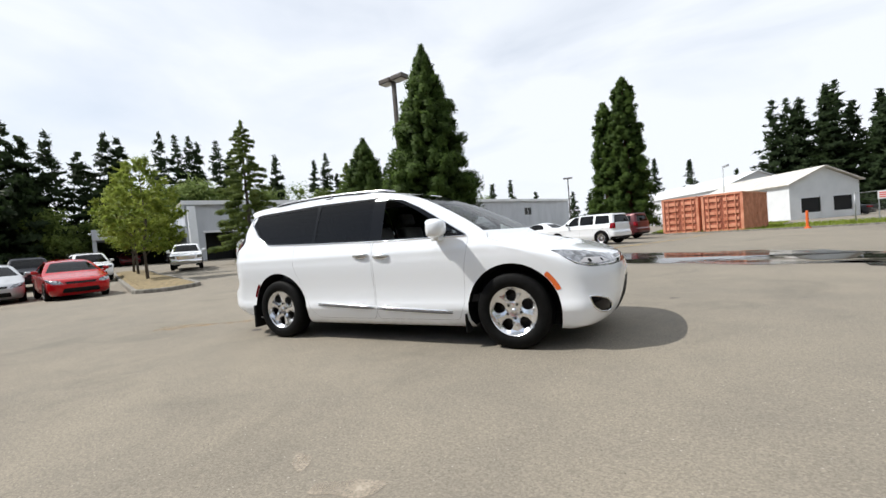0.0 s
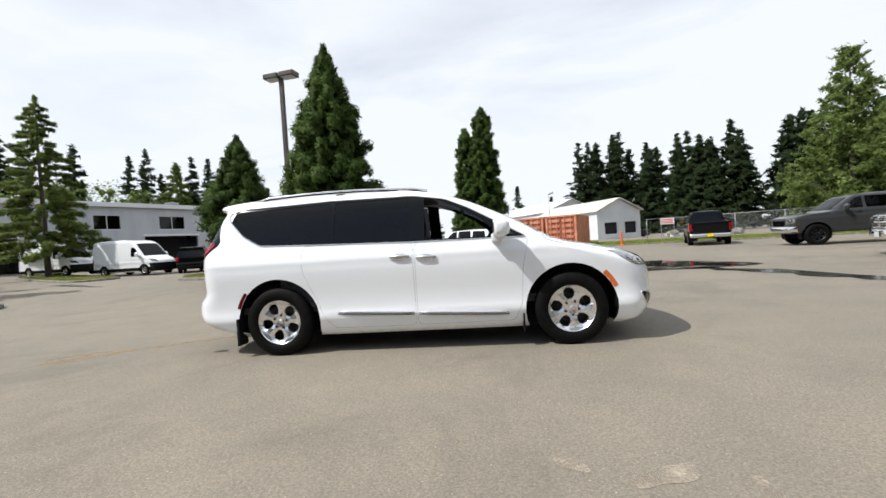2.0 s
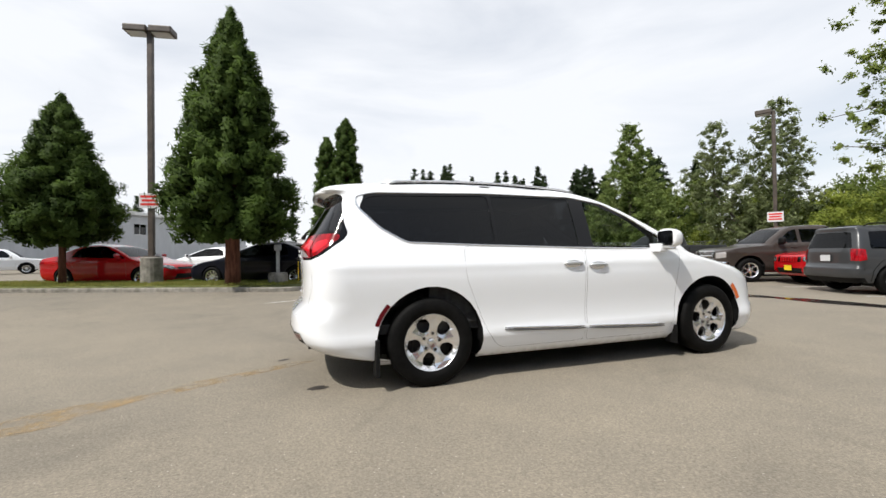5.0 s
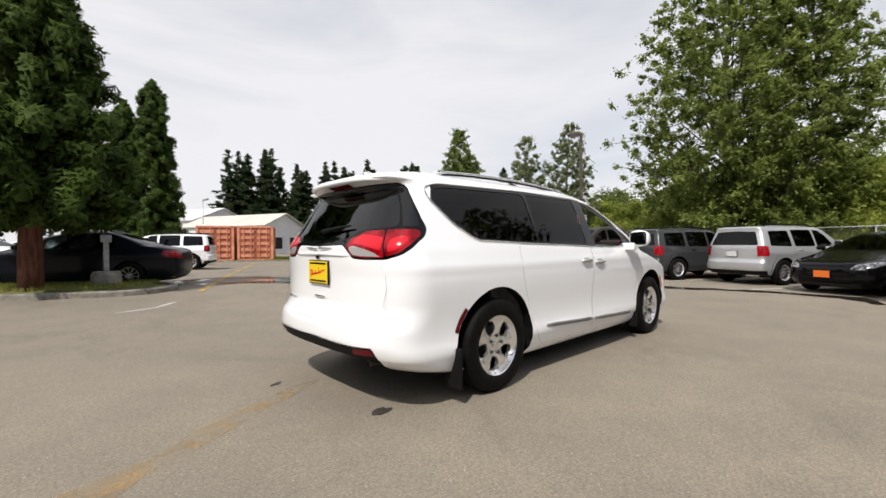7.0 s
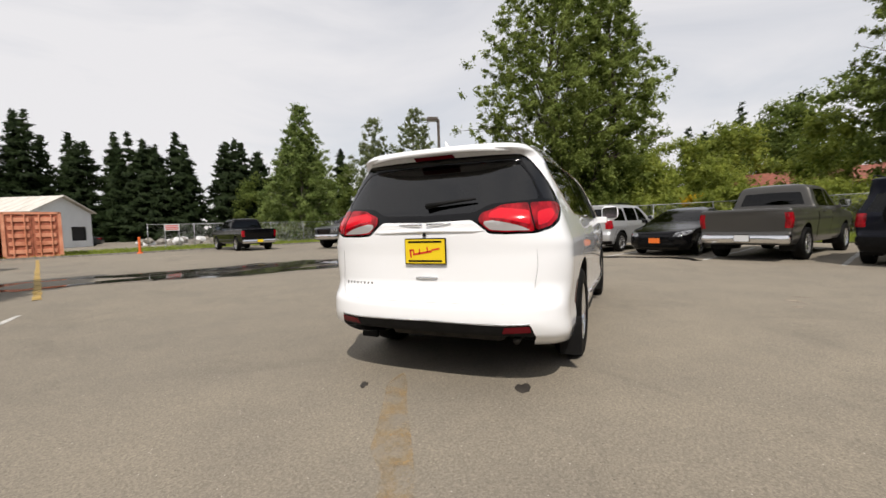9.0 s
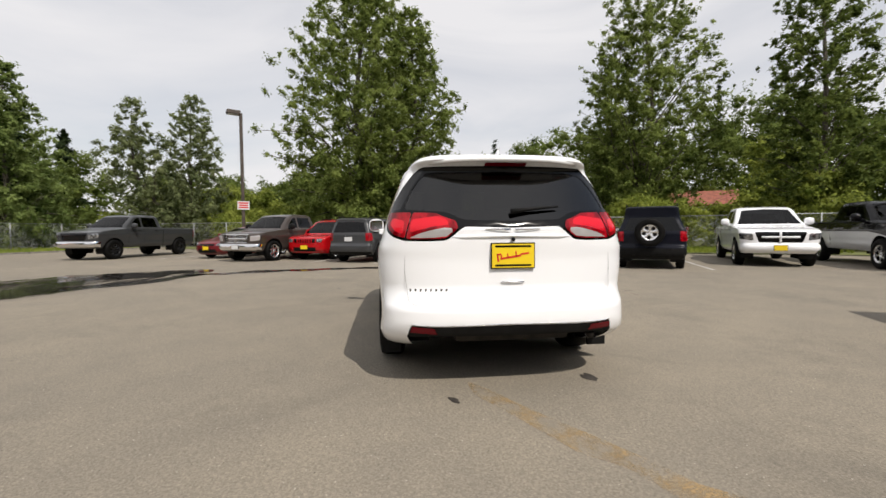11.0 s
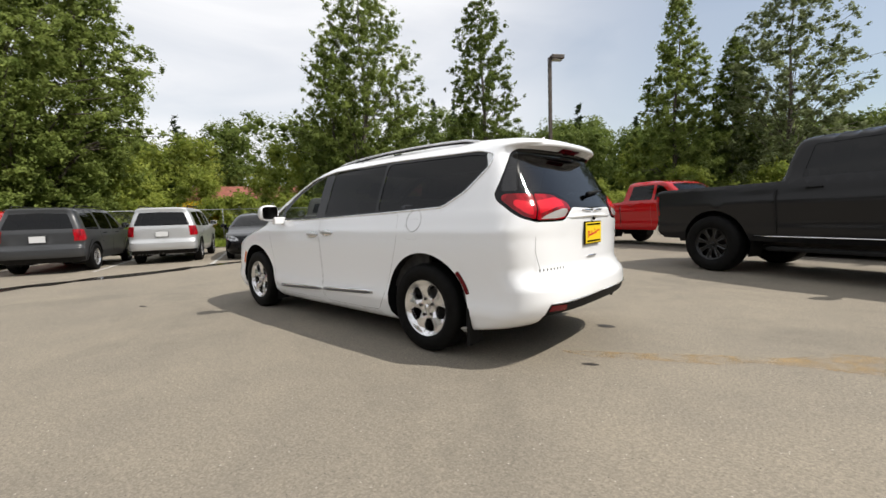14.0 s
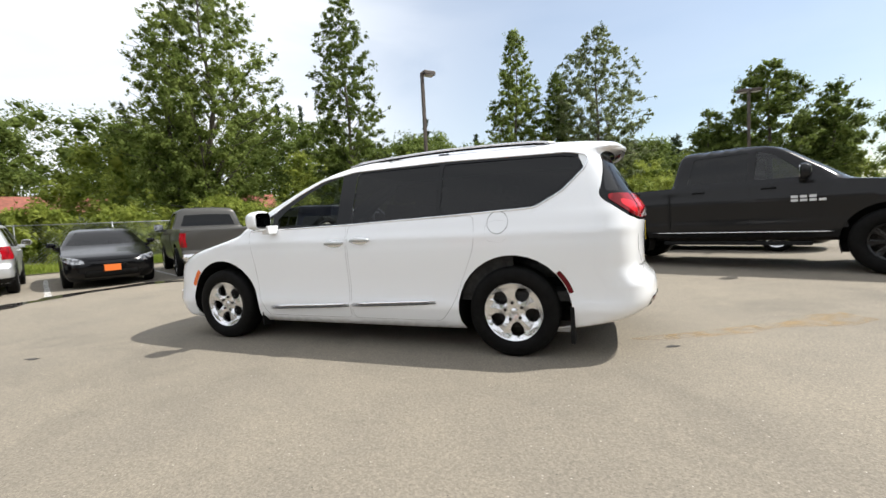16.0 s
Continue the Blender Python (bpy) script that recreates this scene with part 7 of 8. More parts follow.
def woods(name, spots, label, material, seed, leaves, size, fir=False):
    """A far belt of trees as one mass: spots are (x, y, height, radius)."""
    rng = np.random.default_rng(seed)
    sets = []
    for x, y, h, r in spots:
        g = ground_z(x, y)
        if fir:
            tiers = int(h / 0.85)
            arms = np.repeat(np.arange(tiers), 7)
            t = np.clip(0.04 + 0.95 * (arms + rng.uniform(0, 1, len(arms))) / tiers, 0, 0.985)
            length = r * (1 - t) ** 0.80 * rng.uniform(0.45, 1.15, len(arms)) + 0.10
            a = rng.uniform(0, 2 * math.pi, len(arms))
            per = np.maximum(4, leaves * length / length.sum()).astype(int)
            k = np.repeat(np.arange(len(arms)), per)
            u = rng.uniform(0.0, 1, len(k)) ** 0.6
            out = np.stack([np.cos(a), np.sin(a), 0 * a], 1)
            across = np.stack([-np.sin(a), np.cos(a), 0 * a], 1)
            w = (0.16 + 0.22 * length[k] * (1 - 0.75 * u)) * rng.uniform(-1, 1, len(k))
            rad = length[k] * u
            P = out[k] * rad[:, None] + across[k] * w[:, None]
            P[:, 2] = h * t[k] + (0.22 * u * u - 0.30 * u) * length[k] + rng.normal(0, 0.08, len(k))
            P += [x, y, g]
            N = unit(out[k] * 0.8 + [0, 0, 0.55] + rng.normal(0, 0.25, (len(k), 3)))
            sets.append(blades(P, N, size, rng, 2.3, out[k] + [0, 0, 0.35]))
        else:
            k = 34
            t = rng.uniform(0, 1, k)
            a = rng.uniform(0, 2 * math.pi, k)
            rr = r * np.sin(math.pi * (0.22 + 0.72 * t)) ** 0.7 * np.sqrt(rng.uniform(0, 1, k))
            R = r * rng.uniform(0.20, 0.42, k)
            C = np.stack([x + rr * np.cos(a), y + rr * np.sin(a), g + h * (0.10 + 0.84 * t)], 1)
            C[:, 2] = np.minimum(C[:, 2], g + h - R * 0.95)
            P, N = clump_leaves(C, R, np.maximum(8, leaves * R**2 / (R**2).sum()).astype(int), rng, 0.8, 0.35, 0.45)
            P[:, 2] = np.maximum(P[:, 2], g + 0.05)
            sets.append(blades(P, N, size, rng, 1.5))
            sets.append(cores(C, R * 0.44, 0.8))
    V, F, N = joined(*sets)
    return tagged(fast_mesh(name, V, F, material, None, N), label, "trees", kind="stuff")


CONE = ((0, 0.75), (0.12, 1.0), (0.35, 0.9), (0.6, 0.62), (0.85, 0.28), (1, 0.05))
COLUMN = ((0, 0.7), (0.2, 1.0), (0.5, 0.95), (0.75, 0.68), (0.92, 0.34), (1, 0.08))
conifer(-2.85, 8.9, 8.05, 1.40, "tall dense dark green conifer with reddish trunk on the island", 11, LEAF_A, 72000, 0.076, 0.20, 0.80, trunk_r=0.22, ragged=0.36, limbs=430, profile=((0.17, 0.45), (0.25, 0.95), (0.36, 1.0), (0.55, 0.80), (0.70, 0.60), (0.80, 0.42), (0.88, 0.22), (0.94, 0.12), (1.0, 0.02)))
conifer(-8.1, 12.0, 6.1, 1.5, "rounded dark green column conifer on the island", 12, LEAF_A, 38000, 0.07, 0.25, 0.66, trunk_r=0.11, ragged=0.26, limbs=330, profile=((0.24, 0.30), (0.32, 0.80), (0.45, 1.0), (0.56, 0.90), (0.66, 0.62), (0.78, 0.42), (0.90, 0.22), (1.0, 0.02)))
conifer(2.75, 32.0, 12.6, 1.75, "tall columnar dark green conifer behind the parked cars", 13, LEAF_A, 25000, 0.13, 0.08, 0.46, ragged=0.30, trunk_r=0.3, limbs=320)
conifer(1.2, 32.6, 11.0, 1.4, "tall columnar dark green conifer behind the parked cars", 14, LEAF_A, 15500, 0.13, 0.08, 0.44, ragged=0.28, trunk_r=0.3, limbs=250)
conifer(-27.5, 20.6, 12.6, 2.7, "ragged grey-green fir by the workshop", 15, LEAF_DEEP, 19000, 0.12, 0.14, 0.85, ragged=0.65, bark=BARK, limbs=150, open_=0.7)
conifer(-44.0, 55.0, 15.0, 3.4, "far grey-green fir behind the workshop", 16, LEAF_DEEP, 9000, 0.26, 0.12, 0.7, ragged=0.5, bark=BARK, limbs=90, open_=0.5)
for k, (x, y, h) in enumerate(((-17.7, 6.8, 6.0), (-23.6, 9.4, 7.0), (-27.3, 11.0, 6.6))):
    leaf_tree(x, y, h, 1.9, "young light green tree on the mulched island", 30 + k, LEAF_LIGHT, 110, 150, 0.10, 0.30, trunk_r=0.08, clump=0.42)
# beyond the fence
leaf_tree(26.3, 2.3, 20.5, 6.6, "large spreading alder beyond the fence", 41, LEAF_ALDER, 1180, 205, 0.126, 0.04, ((0, 0.85), (0.15, 0.75), (0.35, 1.0), (0.6, 0.85), (0.82, 0.5), (1, 0.12)), 0.34, ((0.0, 0.9, 1.0, 1.0), (-0.3, -2.9, 0.82, 0.58)), 0.74, 0.85)
leaf_tree(22.6, -15.8, 18.6, 5.3, "tall alder beyond the fence", 42, LEAF_ALDER, 760, 180, 0.118, 0.06, ((0, 0.6), (0.2, 0.7), (0.42, 1.0), (0.7, 0.85), (0.9, 0.45), (1, 0.1)), 0.26, ((0.0, 0.0, 1.0, 1.0), (1.2, 1.2, 0.8, 0.6)), 0.62, 0.9)
leaf_tree(16.2, -21.8, 17.4, 3.1, "slim tall poplar beyond the fence", 43, LEAF_DEEP, 391, 144, 0.12, 0.05, COLUMN, 0.2, clump=0.52, rise=1.0)
leaf_tree(6.0, -33.1, 17.2, 4.0, "slim leafy tree beyond the yard", 44, LEAF_ALDER, 357, 144, 0.146, 0.06, CONE, 0.2, clump=0.62, rise=0.7)
leaf_tree(-0.6, -35.0, 16.8, 4.6, "airy leafy tree beyond the yard", 45, LEAF_GREY, 391, 127, 0.138, 0.10, ((0, 0.6), (0.3, 0.9), (0.6, 1.0), (0.85, 0.6), (1, 0.1)), 0.22, clump=0.62, rise=1.0)
leaf_tree(3.0, -37.0, 14.2, 2.3, "dark slim tree behind the airy one", 51, LEAF_DEEP, 255, 170, 0.163, 0.04, COLUMN, 0.2, clump=0.8, rise=0.9)
leaf_tree(-14.6, -41.0, 13.4, 5.2, "broad leafy tree beyond the yard", 46, LEAF_DEEP, 544, 195, 0.172, 0.06, ((0, 0.8), (0.3, 1.0), (0.6, 0.85), (0.85, 0.5), (1, 0.12)), 0.3, ((0, 0, 1.0, 1.0), (4.6, 1.0, 0.72, 0.55), (-4.5, 0.5, 0.8, 0.6)), clump=0.85)
leaf_tree(30.8, 29.6, 13.8, 4.8, "bright green leafy tree beyond the fence", 47, LEAF_POPLAR, 561, 195, 0.146, 0.02, CONE, 0.25, ((0, 0, 1.0, 1.0), (2.6, 2.0, 0.72, 0.6)), clump=0.72, rise=0.8)
leaf_tree(34.0, 18.2, 12.8, 4.2, "airy grey-green poplar beyond the fence", 49, LEAF_GREY, 425, 144, 0.146, 0.03, COLUMN, 0.2, ((0, 0, 1.0, 0.8), (-2.2, 3.0, 0.92, 0.7)), clump=0.66, rise=1.0)
rng0 = np.random.default_rng(77)


def along(points, step, jitter, hs, rs):
    out = []
    for (x0, y0), (x1, y1) in zip(points, points[1:]):
        n = max(1, int(math.hypot(x1 - x0, y1 - y0) / step))
        for k in range(n):
            t = (k + rng0.uniform(0, 1)) / n
            out.append((x0 + (x1 - x0) * t + rng0.normal(0, jitter), y0 + (y1 - y0) * t + rng0.normal(0, jitter), rng0.uniform(*hs), rng0.uniform(*rs)))
    return out


def skyline(spots, share):
    """Holds the trees of a belt under the wooded slope's outline: its height 48 m off, over the bearing."""
    out = []
    for x, y, h, r in spots:
        top = np.interp(math.degrees(math.atan2(y, x)), (-100, -95, -75, -70, -66.5, -63.5, -60, -55, -50, -46, -43, -30, -23, -19.5, -15.5, -12, -8, -4, 4, 12, 20), (8.5, 9.5, 10.8, 11.3, 13.0, 12.6, 11.5, 12.0, 15.2, 16.6, 16.0, 13.4, 14.6, 12.6, 12.8, 10.3, 10.4, 9.4, 9.0, 8.7, 7.9))
        h = min(h, (1.1 + (top - 1.1) * math.hypot(x, y) / 48.0) * share * rng0.uniform(0.86, 1.0))
        out.append((x, y, h, min(r, h * 0.42)))
    return out


def cleared(spots, low, back):
    """Keeps a low view over the fence to the houses: lowers or sets back what stands before them."""
    out = []
    for x, y, h, r in spots:
        az = math.degrees(math.atan2(y - 4.0, x + 1.3))
        if -27.5 < az < -22.5 or -46.0 < az < -42.4:
            if back:
                x, y = x + back * math.cos(radians(az)), y + back * math.sin(radians(az))
            else:
                h, r = min(h, low), min(r, 1.3)
        out.append((x, y, h, r))
    return out


woods("shrubs", cleared(along([(36.0, 24.0), (31.0, 10.0), (26.5, -2.0), (21.0, -13.0), (14.0, -24.0), (2.0, -31.0), (-20.0, -40.0)], 2.2, 0.9, (2.4, 4.2), (1.5, 2.4)), 2.8, 0), "thick light green shrubs behind the fence", LEAF_SHRUB, 5, 4600, 0.115)
woods("shrubs", skyline(cleared(along([(42.0, 26.0), (37.0, 8.0), (32.0, -8.0), (26.0, -22.0), (14.0, -34.0), (-25.0, -46.0)], 3.0, 1.8, (4.6, 7.8), (2.0, 3.2)), 0, 20.0), 0.92), "taller mixed green trees behind the shrubs", LEAF_SHRUB, 6, 4000, 0.155)
woods("shrubs", skyline(along([(50.0, 30.0), (46.0, 8.0), (49.0, 0.0), (51.0, -10.0), (47.0, -22.0), (40.0, -34.0), (24.0, -43.0), (6.0, -47.0), (-25.0, -57.0)], 2.8, 2.2, (12.0, 19.0), (3.0, 4.6)), 1.0), "deep green trees behind the houses", LEAF_DEEP, 16, 4300, 0.222)
woods("shrubs", skyline(along([(38.0, -38.0), (22.0, -49.0), (4.0, -53.0), (-14.0, -57.0)], 2.4, 1.6, (16.0, 20.0), (3.0, 4.4)), 1.0), "deep green trees on the slope", LEAF_DEEP, 21, 2600, 0.235)
woods("fir_row", skyline(along([(60.0, 20.0), (62.0, -10.0), (54.0, -34.0), (30.0, -54.0), (0.0, -60.0), (-25.0, -66.0)], 6.0, 3.0, (16.0, 22.0), (2.4, 3.4)), 1.08), "single dark firs among the far trees", LEAF_FIR, 17, 1500, 0.28, True)
woods("shrubs", [(27.6, -6.4, 4.6, 1.6), (29.6, -6.9, 5.2, 1.7), (30.5, -2.6, 5.0, 1.9), (29.0, -0.6, 4.4, 1.9)], "leafy shrubs behind the fence", LEAF_SHRUB, 27, 3600, 0.115)
woods("shrubs", [(18.6, -13.0, 3.0, 1.5), (19.4, -15.0, 2.7, 1.4), (18.4, -16.0, 3.0, 1.5), (18.2, -17.8, 2.7, 1.4), (16.9, -18.6, 3.3, 1.5), (16.4, -20.2, 2.9, 1.5)], "light green shrubs before the red-roofed house", LEAF_SHRUB, 28, 3000, 0.11)
woods("shrubs", [(44.0, -1.5, 8.3, 2.8), (43.8, -3.8, 8.7, 2.9), (43.6, -6.1, 9.0, 2.8), (43.2, -8.4, 8.9, 2.9), (42.7, -10.6, 9.8, 3.0)], "bright green trees on the slope", LEAF_SHRUB, 29, 3800, 0.17)
woods("shrubs", [(25.6, -5.3, 2.5, 1.2), (26.4, -6.6, 2.2, 1.0)], "yellow flowering broom behind the fence", LEAF_YELLOW, 7, 700, 0.14)
woods("far_woods", skyline(along([(80.0, 40.0), (72.0, 0.0), (62.0, -30.0), (40.0, -60.0), (0.0, -76.0), (-40.0, -84.0)], 4.2, 4.0, (13.5, 24.0), (3.6, 5.6)), 1.0), "distant mixed woods on the slope", LEAF_DEEP, 8, 2600, 0.27)
woods("fir_row", along([(25.0, 92.0), (36.0, 88.0)], 1.3, 1.6, (18.5, 23.0), (4.6, 6.2)) + along([(36.0, 88.0), (46.0, 70.0), (52.0, 60.0), (58.0, 46.0)], 1.5, 1.6, (14.5, 19.0), (4.2, 5.8)), "dense row of dark firs behind the buildings", LEAF_FIR, 9, 4200, 0.38, True)
woods("far_woods", along([(52.0, 58.0), (50.0, 44.0), (46.0, 34.0)], 4.0, 1.6, (8.0, 11.5), (3.0, 4.2)), "dark mixed trees beside the fir row", LEAF_DEEP, 20, 4200, 0.24)
woods("fir_row", along([(-30.0, -8.0), (-48.0, 2.0), (-62.0, 14.0)], 1.7, 2.6, (10.0, 15.5), (3.6, 5.0)), "tall dark firs at the yard's far side", LEAF_FIR, 10, 3600, 0.28, True)
woods("fir_row", [(-61.1, 32.9, 19.7, 4.3), (-60.1, 34.6, 19.3, 3.9), (-59.1, 36.1, 19.3, 4.1), (-58.4, 37.0, 18.4, 3.6), (-57.0, 39.1, 18.8, 4.2), (-56.0, 40.6, 17.0, 3.9), (-51.5, 45.8, 16.6, 3.3), (-54.1, 57.5, 17.6, 3.0), (-52.3, 59.0, 18.8, 3.6), (-50.8, 60.3, 14.8, 3.3), (-47.2, 63.0, 18.1, 3.3), (-45.2, 64.4, 17.8, 3.6), (-43.0, 65.8, 15.6, 3.0), (-54.8, 13.8, 16.0, 4.5), (-54.5, 14.9, 14.7, 3.9), (-53.8, 16.7, 15.2, 4.2), (-51.9, 21.4, 15.7, 4.2), (-51.4, 22.5, 15.2, 3.9), (-52.8, 19.2, 13.3, 4.2)], "tall thin firs behind the workshop", LEAF_FIR, 11, 4600, 0.27, True)
woods("fir_row", along([(-42.0, 0.0), (-50.0, 8.0), (-52.0, 14.0)], 1.6, 2.0, (9.0, 12.5), (3.4, 4.6)), "dense dark firs behind the yard", LEAF_FIR, 18, 3200, 0.30, True)
woods("far_woods", along([(-36.0, -2.0), (-48.0, 12.0), (-54.0, 26.0)], 4.4, 2.0, (3.5, 6.5), (1.8, 3.0)), "mixed green shrubs in front of the firs", LEAF_DEEP, 19, 2600, 0.20)
woods("far_woods", [(-55.5, 34.0, 11.6, 4.0), (-53.5, 38.0, 11.4, 4.2), (-50.5, 42.0, 10.6, 3.8), (-58.0, 27.0, 11.2, 4.2), (-56.0, 31.0, 11.0, 3.8)] + along([(-58.0, 26.0), (-58.0, 44.0), (-50.0, 66.0), (-38.0, 100.0)], 3.6, 2.5, (9.0, 12.5), (3.2, 5.0)), "light green trees behind the workshop", LEAF_POPLAR, 12, 3000, 0.25)
woods("far_woods", along([(-60.0, 100.0), (-20.0, 130.0), (20.0, 140.0)], 6.0, 5.0, (9.0, 20.0), (3.0, 4.5)), "distant firs beyond the yard", LEAF_FIR, 13, 900, 0.5, True)
woods("far_woods", along([(-30.0, -8.0), (-30.0, -40.0), (-30.0, -80.0)], 6.0, 4.0, (8.0, 14.0), (3.5, 5.5)), "mixed trees along the road side", LEAF_ALDER, 14, 900, 0.5)


# ---- buildings, containers, fence, lamps ----
def wall_box(root, name, x0, x1, y0, y1, z0, z1, material, label="", m=None):
    return block(name, x0, x1, y0, y1, z0, z1, material, root, label, 0.0, m)


def workshop():
    """A long low workshop; its own x runs along the front wall, y points back."""
    b = thing("workshop_building", "long pale grey workshop with white fascia, dark windows and open bays", "building", -38.6, 21.8, 0.45, 66.0)
    L, H = 68.0, 6.3
    openings = [(1.7, 4.9, 0.0, 3.2), (10.2, 12.4, 3.9, 5.3), (14.5, 20.0, 0.0, 3.2), (16.0, 18.6, 3.9, 5.3), (21.6, 24.2, 0.0, 3.0), (31.0, 33.5, 3.9, 5.2), (42.0, 44.0, 3.6, 5.0), (54.0, 56.0, 3.6, 5.0)]
    xs = sorted({0.0, L, *[o[0] for o in openings], *[o[1] for o in openings]})
    for a, c in zip(xs, xs[1:]):
        holes = sorted([(o[2], o[3]) for o in openings if o[0] <= a and c <= o[1]])
        z = -0.5
        for lo, hi in holes:
            if lo > z + 0.01:
                wall_box(b, "wall", a, c, 0, 0.25, z, lo, HOUSE_WALL)
            z = hi
        wall_box(b, "wall", a, c, 0, 0.25, z, H, HOUSE_WALL)
    wall_box(b, "side_wall", 0, 0.25, 0.25, 16, -0.5, H, HOUSE_WALL)
    wall_box(b, "side_wall", L - 0.25, L, 0.25, 16, -0.5, H, HOUSE_WALL)
    wall_box(b, "back_wall", 0.25, L - 0.25, 15.75, 16, -0.5, H, HOUSE_WALL)
    wall_box(b, "roof", -0.3, L + 0.3, -0.35, 16.2, H, H + 0.12, ROOF_TIN)
    wall_box(b, "fascia", -0.3, L + 0.3, -0.40, -0.35, H - 0.15, H + 0.28, HOUSE_WHITE, "white roof fascia")
    for x0, x1, z0, z1 in openings:
        if z0 > 0.5:
            w = block("window", x0, x1, 0.10, 0.14, z0, z1, TINT, b, "dark workshop window")
            block("window_frame", x0, x1, 0.06, 0.10, z0, z0 + 0.07, HOUSE_WHITE, w)
            block("window_frame", (x0 + x1) / 2 - 0.03, (x0 + x1) / 2 + 0.03, 0.06, 0.10, z0 + 0.07, z1, HOUSE_WHITE, w)
        else:
            # no door here: a black sheet set back paints the bay's inner shade
            block("bay_door", x0, x1, 2.5, 2.6, -0.5, z1, INNER_SHADE, b, "near-black sheet for the shade inside an open bay")
            block("bay_lintel", x0 - 0.15, x1 + 0.15, -0.06, 0.0, z1, z1 + 0.22, HOUSE_WHITE, b)
    block("floor_slab", 0.25, L - 0.25, 0.25, 15.7, -0.5, -0.30, CONCRETE, b)
    # low carport wing and a sloping buttress wall
    wall_box(b, "wing_roof", -7.5, 0.0, 0.6, 9.0, 3.0, 4.0, HOUSE_WALL, "low grey wing")
    wall_box(b, "wing_wall", -7.5, -7.2, 0.8, 9.0, -0.4, 3.0, HOUSE_WALL)
    # back wall coloured near-black for the shade under the wing roof
    wall_box(b, "wing_wall", -7.2, -0.1, 8.8, 9.0, -0.4, 3.0, INNER_SHADE)
    verts = [(0.2, -1.6, -0.5), (0.2, 0, -0.5), (0.2, 0, H - 0.3), (0.2, -0.5, H - 0.3), (0.9, -1.6, -0.5), (0.9, 0, -0.5), (0.9, 0, H - 0.3), (0.9, -0.5, H - 0.3)]
    mesh_ob("buttress", verts, [(0, 1, 2, 3), (7, 6, 5, 4), (0, 3, 7, 4), (3, 2, 6, 7), (1, 5, 6, 2), (0, 4, 5, 1)], HOUSE_WHITE, b)
    # roof vent
    v, f = lathe([(0.0, H + 1.15), (0.75, H + 1.0), (0.75, H + 0.85), (0.5, H + 0.8), (0.5, H + 0.6), (0.8, H + 0.5), (0.8, H + 0.1)], 14, "z")
    mesh_ob("roof_vent", [(x + 19.5, y + 4.0, z) for x, y, z in v], f, GALV, b, "round metal roof vent")
    return b


workshop()


def gable_house(name, label, x, y, turn, L, W, eave, ridge, wall, roof, windows=(), z=0.0, category="building"):
    """A gabled building; x runs along the ridge, the gable end with openings is at x = L."""
    b = thing(name, label, category, x, y, z, turn)
    t = 0.2
    for y0, y1 in ((-W / 2, -W / 2 + t), (W / 2 - t, W / 2)):
        block("side_wall", 0, L, y0, y1, -0.3, eave, wall, b, "", 0.0)
    for x0, x1 in ((0, t), (L - t, L)):
        prof = [(-W / 2 + t, -0.3), (W / 2 - t, -0.3), (W / 2 - t, eave), (0, ridge - 0.05), (-W / 2 + t, eave)]
        holes = [rounded([(a, c), (bb, c), (bb, d), (a, d)], 0.01) for a, bb, c, d in windows] if x1 == L else []
        v, f, tag = cut_patch(dense(prof, 1.0), holes, [])
        f = f[tag < 0]
        n = len(v)
        verts = [(x0, p[0], p[1]) for p in v] + [(x1, p[0], p[1]) for p in v]
        faces = [tuple(q) for q in f] + [tuple(q[::-1] + n) for q in f]
        mesh_ob("gable_wall", verts, faces, wall, b)
        for a, bb, c, d in windows if x1 == L else ():
            # a near-black panel fills the opening in place of its inner shade
            w = block("window", L - 0.12, L - 0.08, a, bb, c, d, INNER_SHADE, b, "near-black panel for the shade in an opening")
            block("window_frame", L - 0.02, L + 0.03, a - 0.06, bb + 0.06, d, d + 0.1, HOUSE_WHITE, w, "", 0.0)
    for s in (1, -1):
        n = Vector((0, s * (ridge - eave), W / 2)).normalized() * 0.1
        a = [Vector((-0.4, 0, ridge)), Vector((L + 0.4, 0, ridge)), Vector((L + 0.4, s * (W / 2 + 0.3), eave - 0.12)), Vector((-0.4, s * (W / 2 + 0.3), eave - 0.12))]
        verts = a + [p + n for p in a]
        mesh_ob("roof", verts, [(0, 1, 2, 3), (7, 6, 5, 4), (0, 4, 5, 1), (1, 5, 6, 2), (2, 6, 7, 3), (3, 7, 4, 0)], roof, b)
        # standing seams
        v0, f0 = [], []
        for k in range(int(L / 1.0)):
            xx = 0.5 + k
            p0, p1 = Vector((xx, 0, ridge)) + n * 1.1, Vector((xx, s * (W / 2 + 0.28), eave - 0.11)) + n * 1.1
            q, g = tube([p0, p1], 0.03, 4)
            f0 += [tuple(i + len(v0) for i in h) for h in g]
            v0 += q
        mesh_ob("roof_seams", v0, f0, roof, b)
    return b


gable_house("white_shed", "white gabled building with a pale ribbed roof and two dark openings", 14.3, 66.3, -67.0, 15.5, 6.9, 3.75, 5.35, HOUSE_WHITE, ROOF_TIN, [(-2.3, -0.4, 0.7, 2.2), (0.9, 2.7, 0.7, 2.2)])
gable_house("white_shed", "long low white building with a pale roof behind the containers", 3.2, 110.6, -67.0, 40.0, 11.0, 5.2, 7.4, HOUSE_WHITE, HOUSE_WHITE)
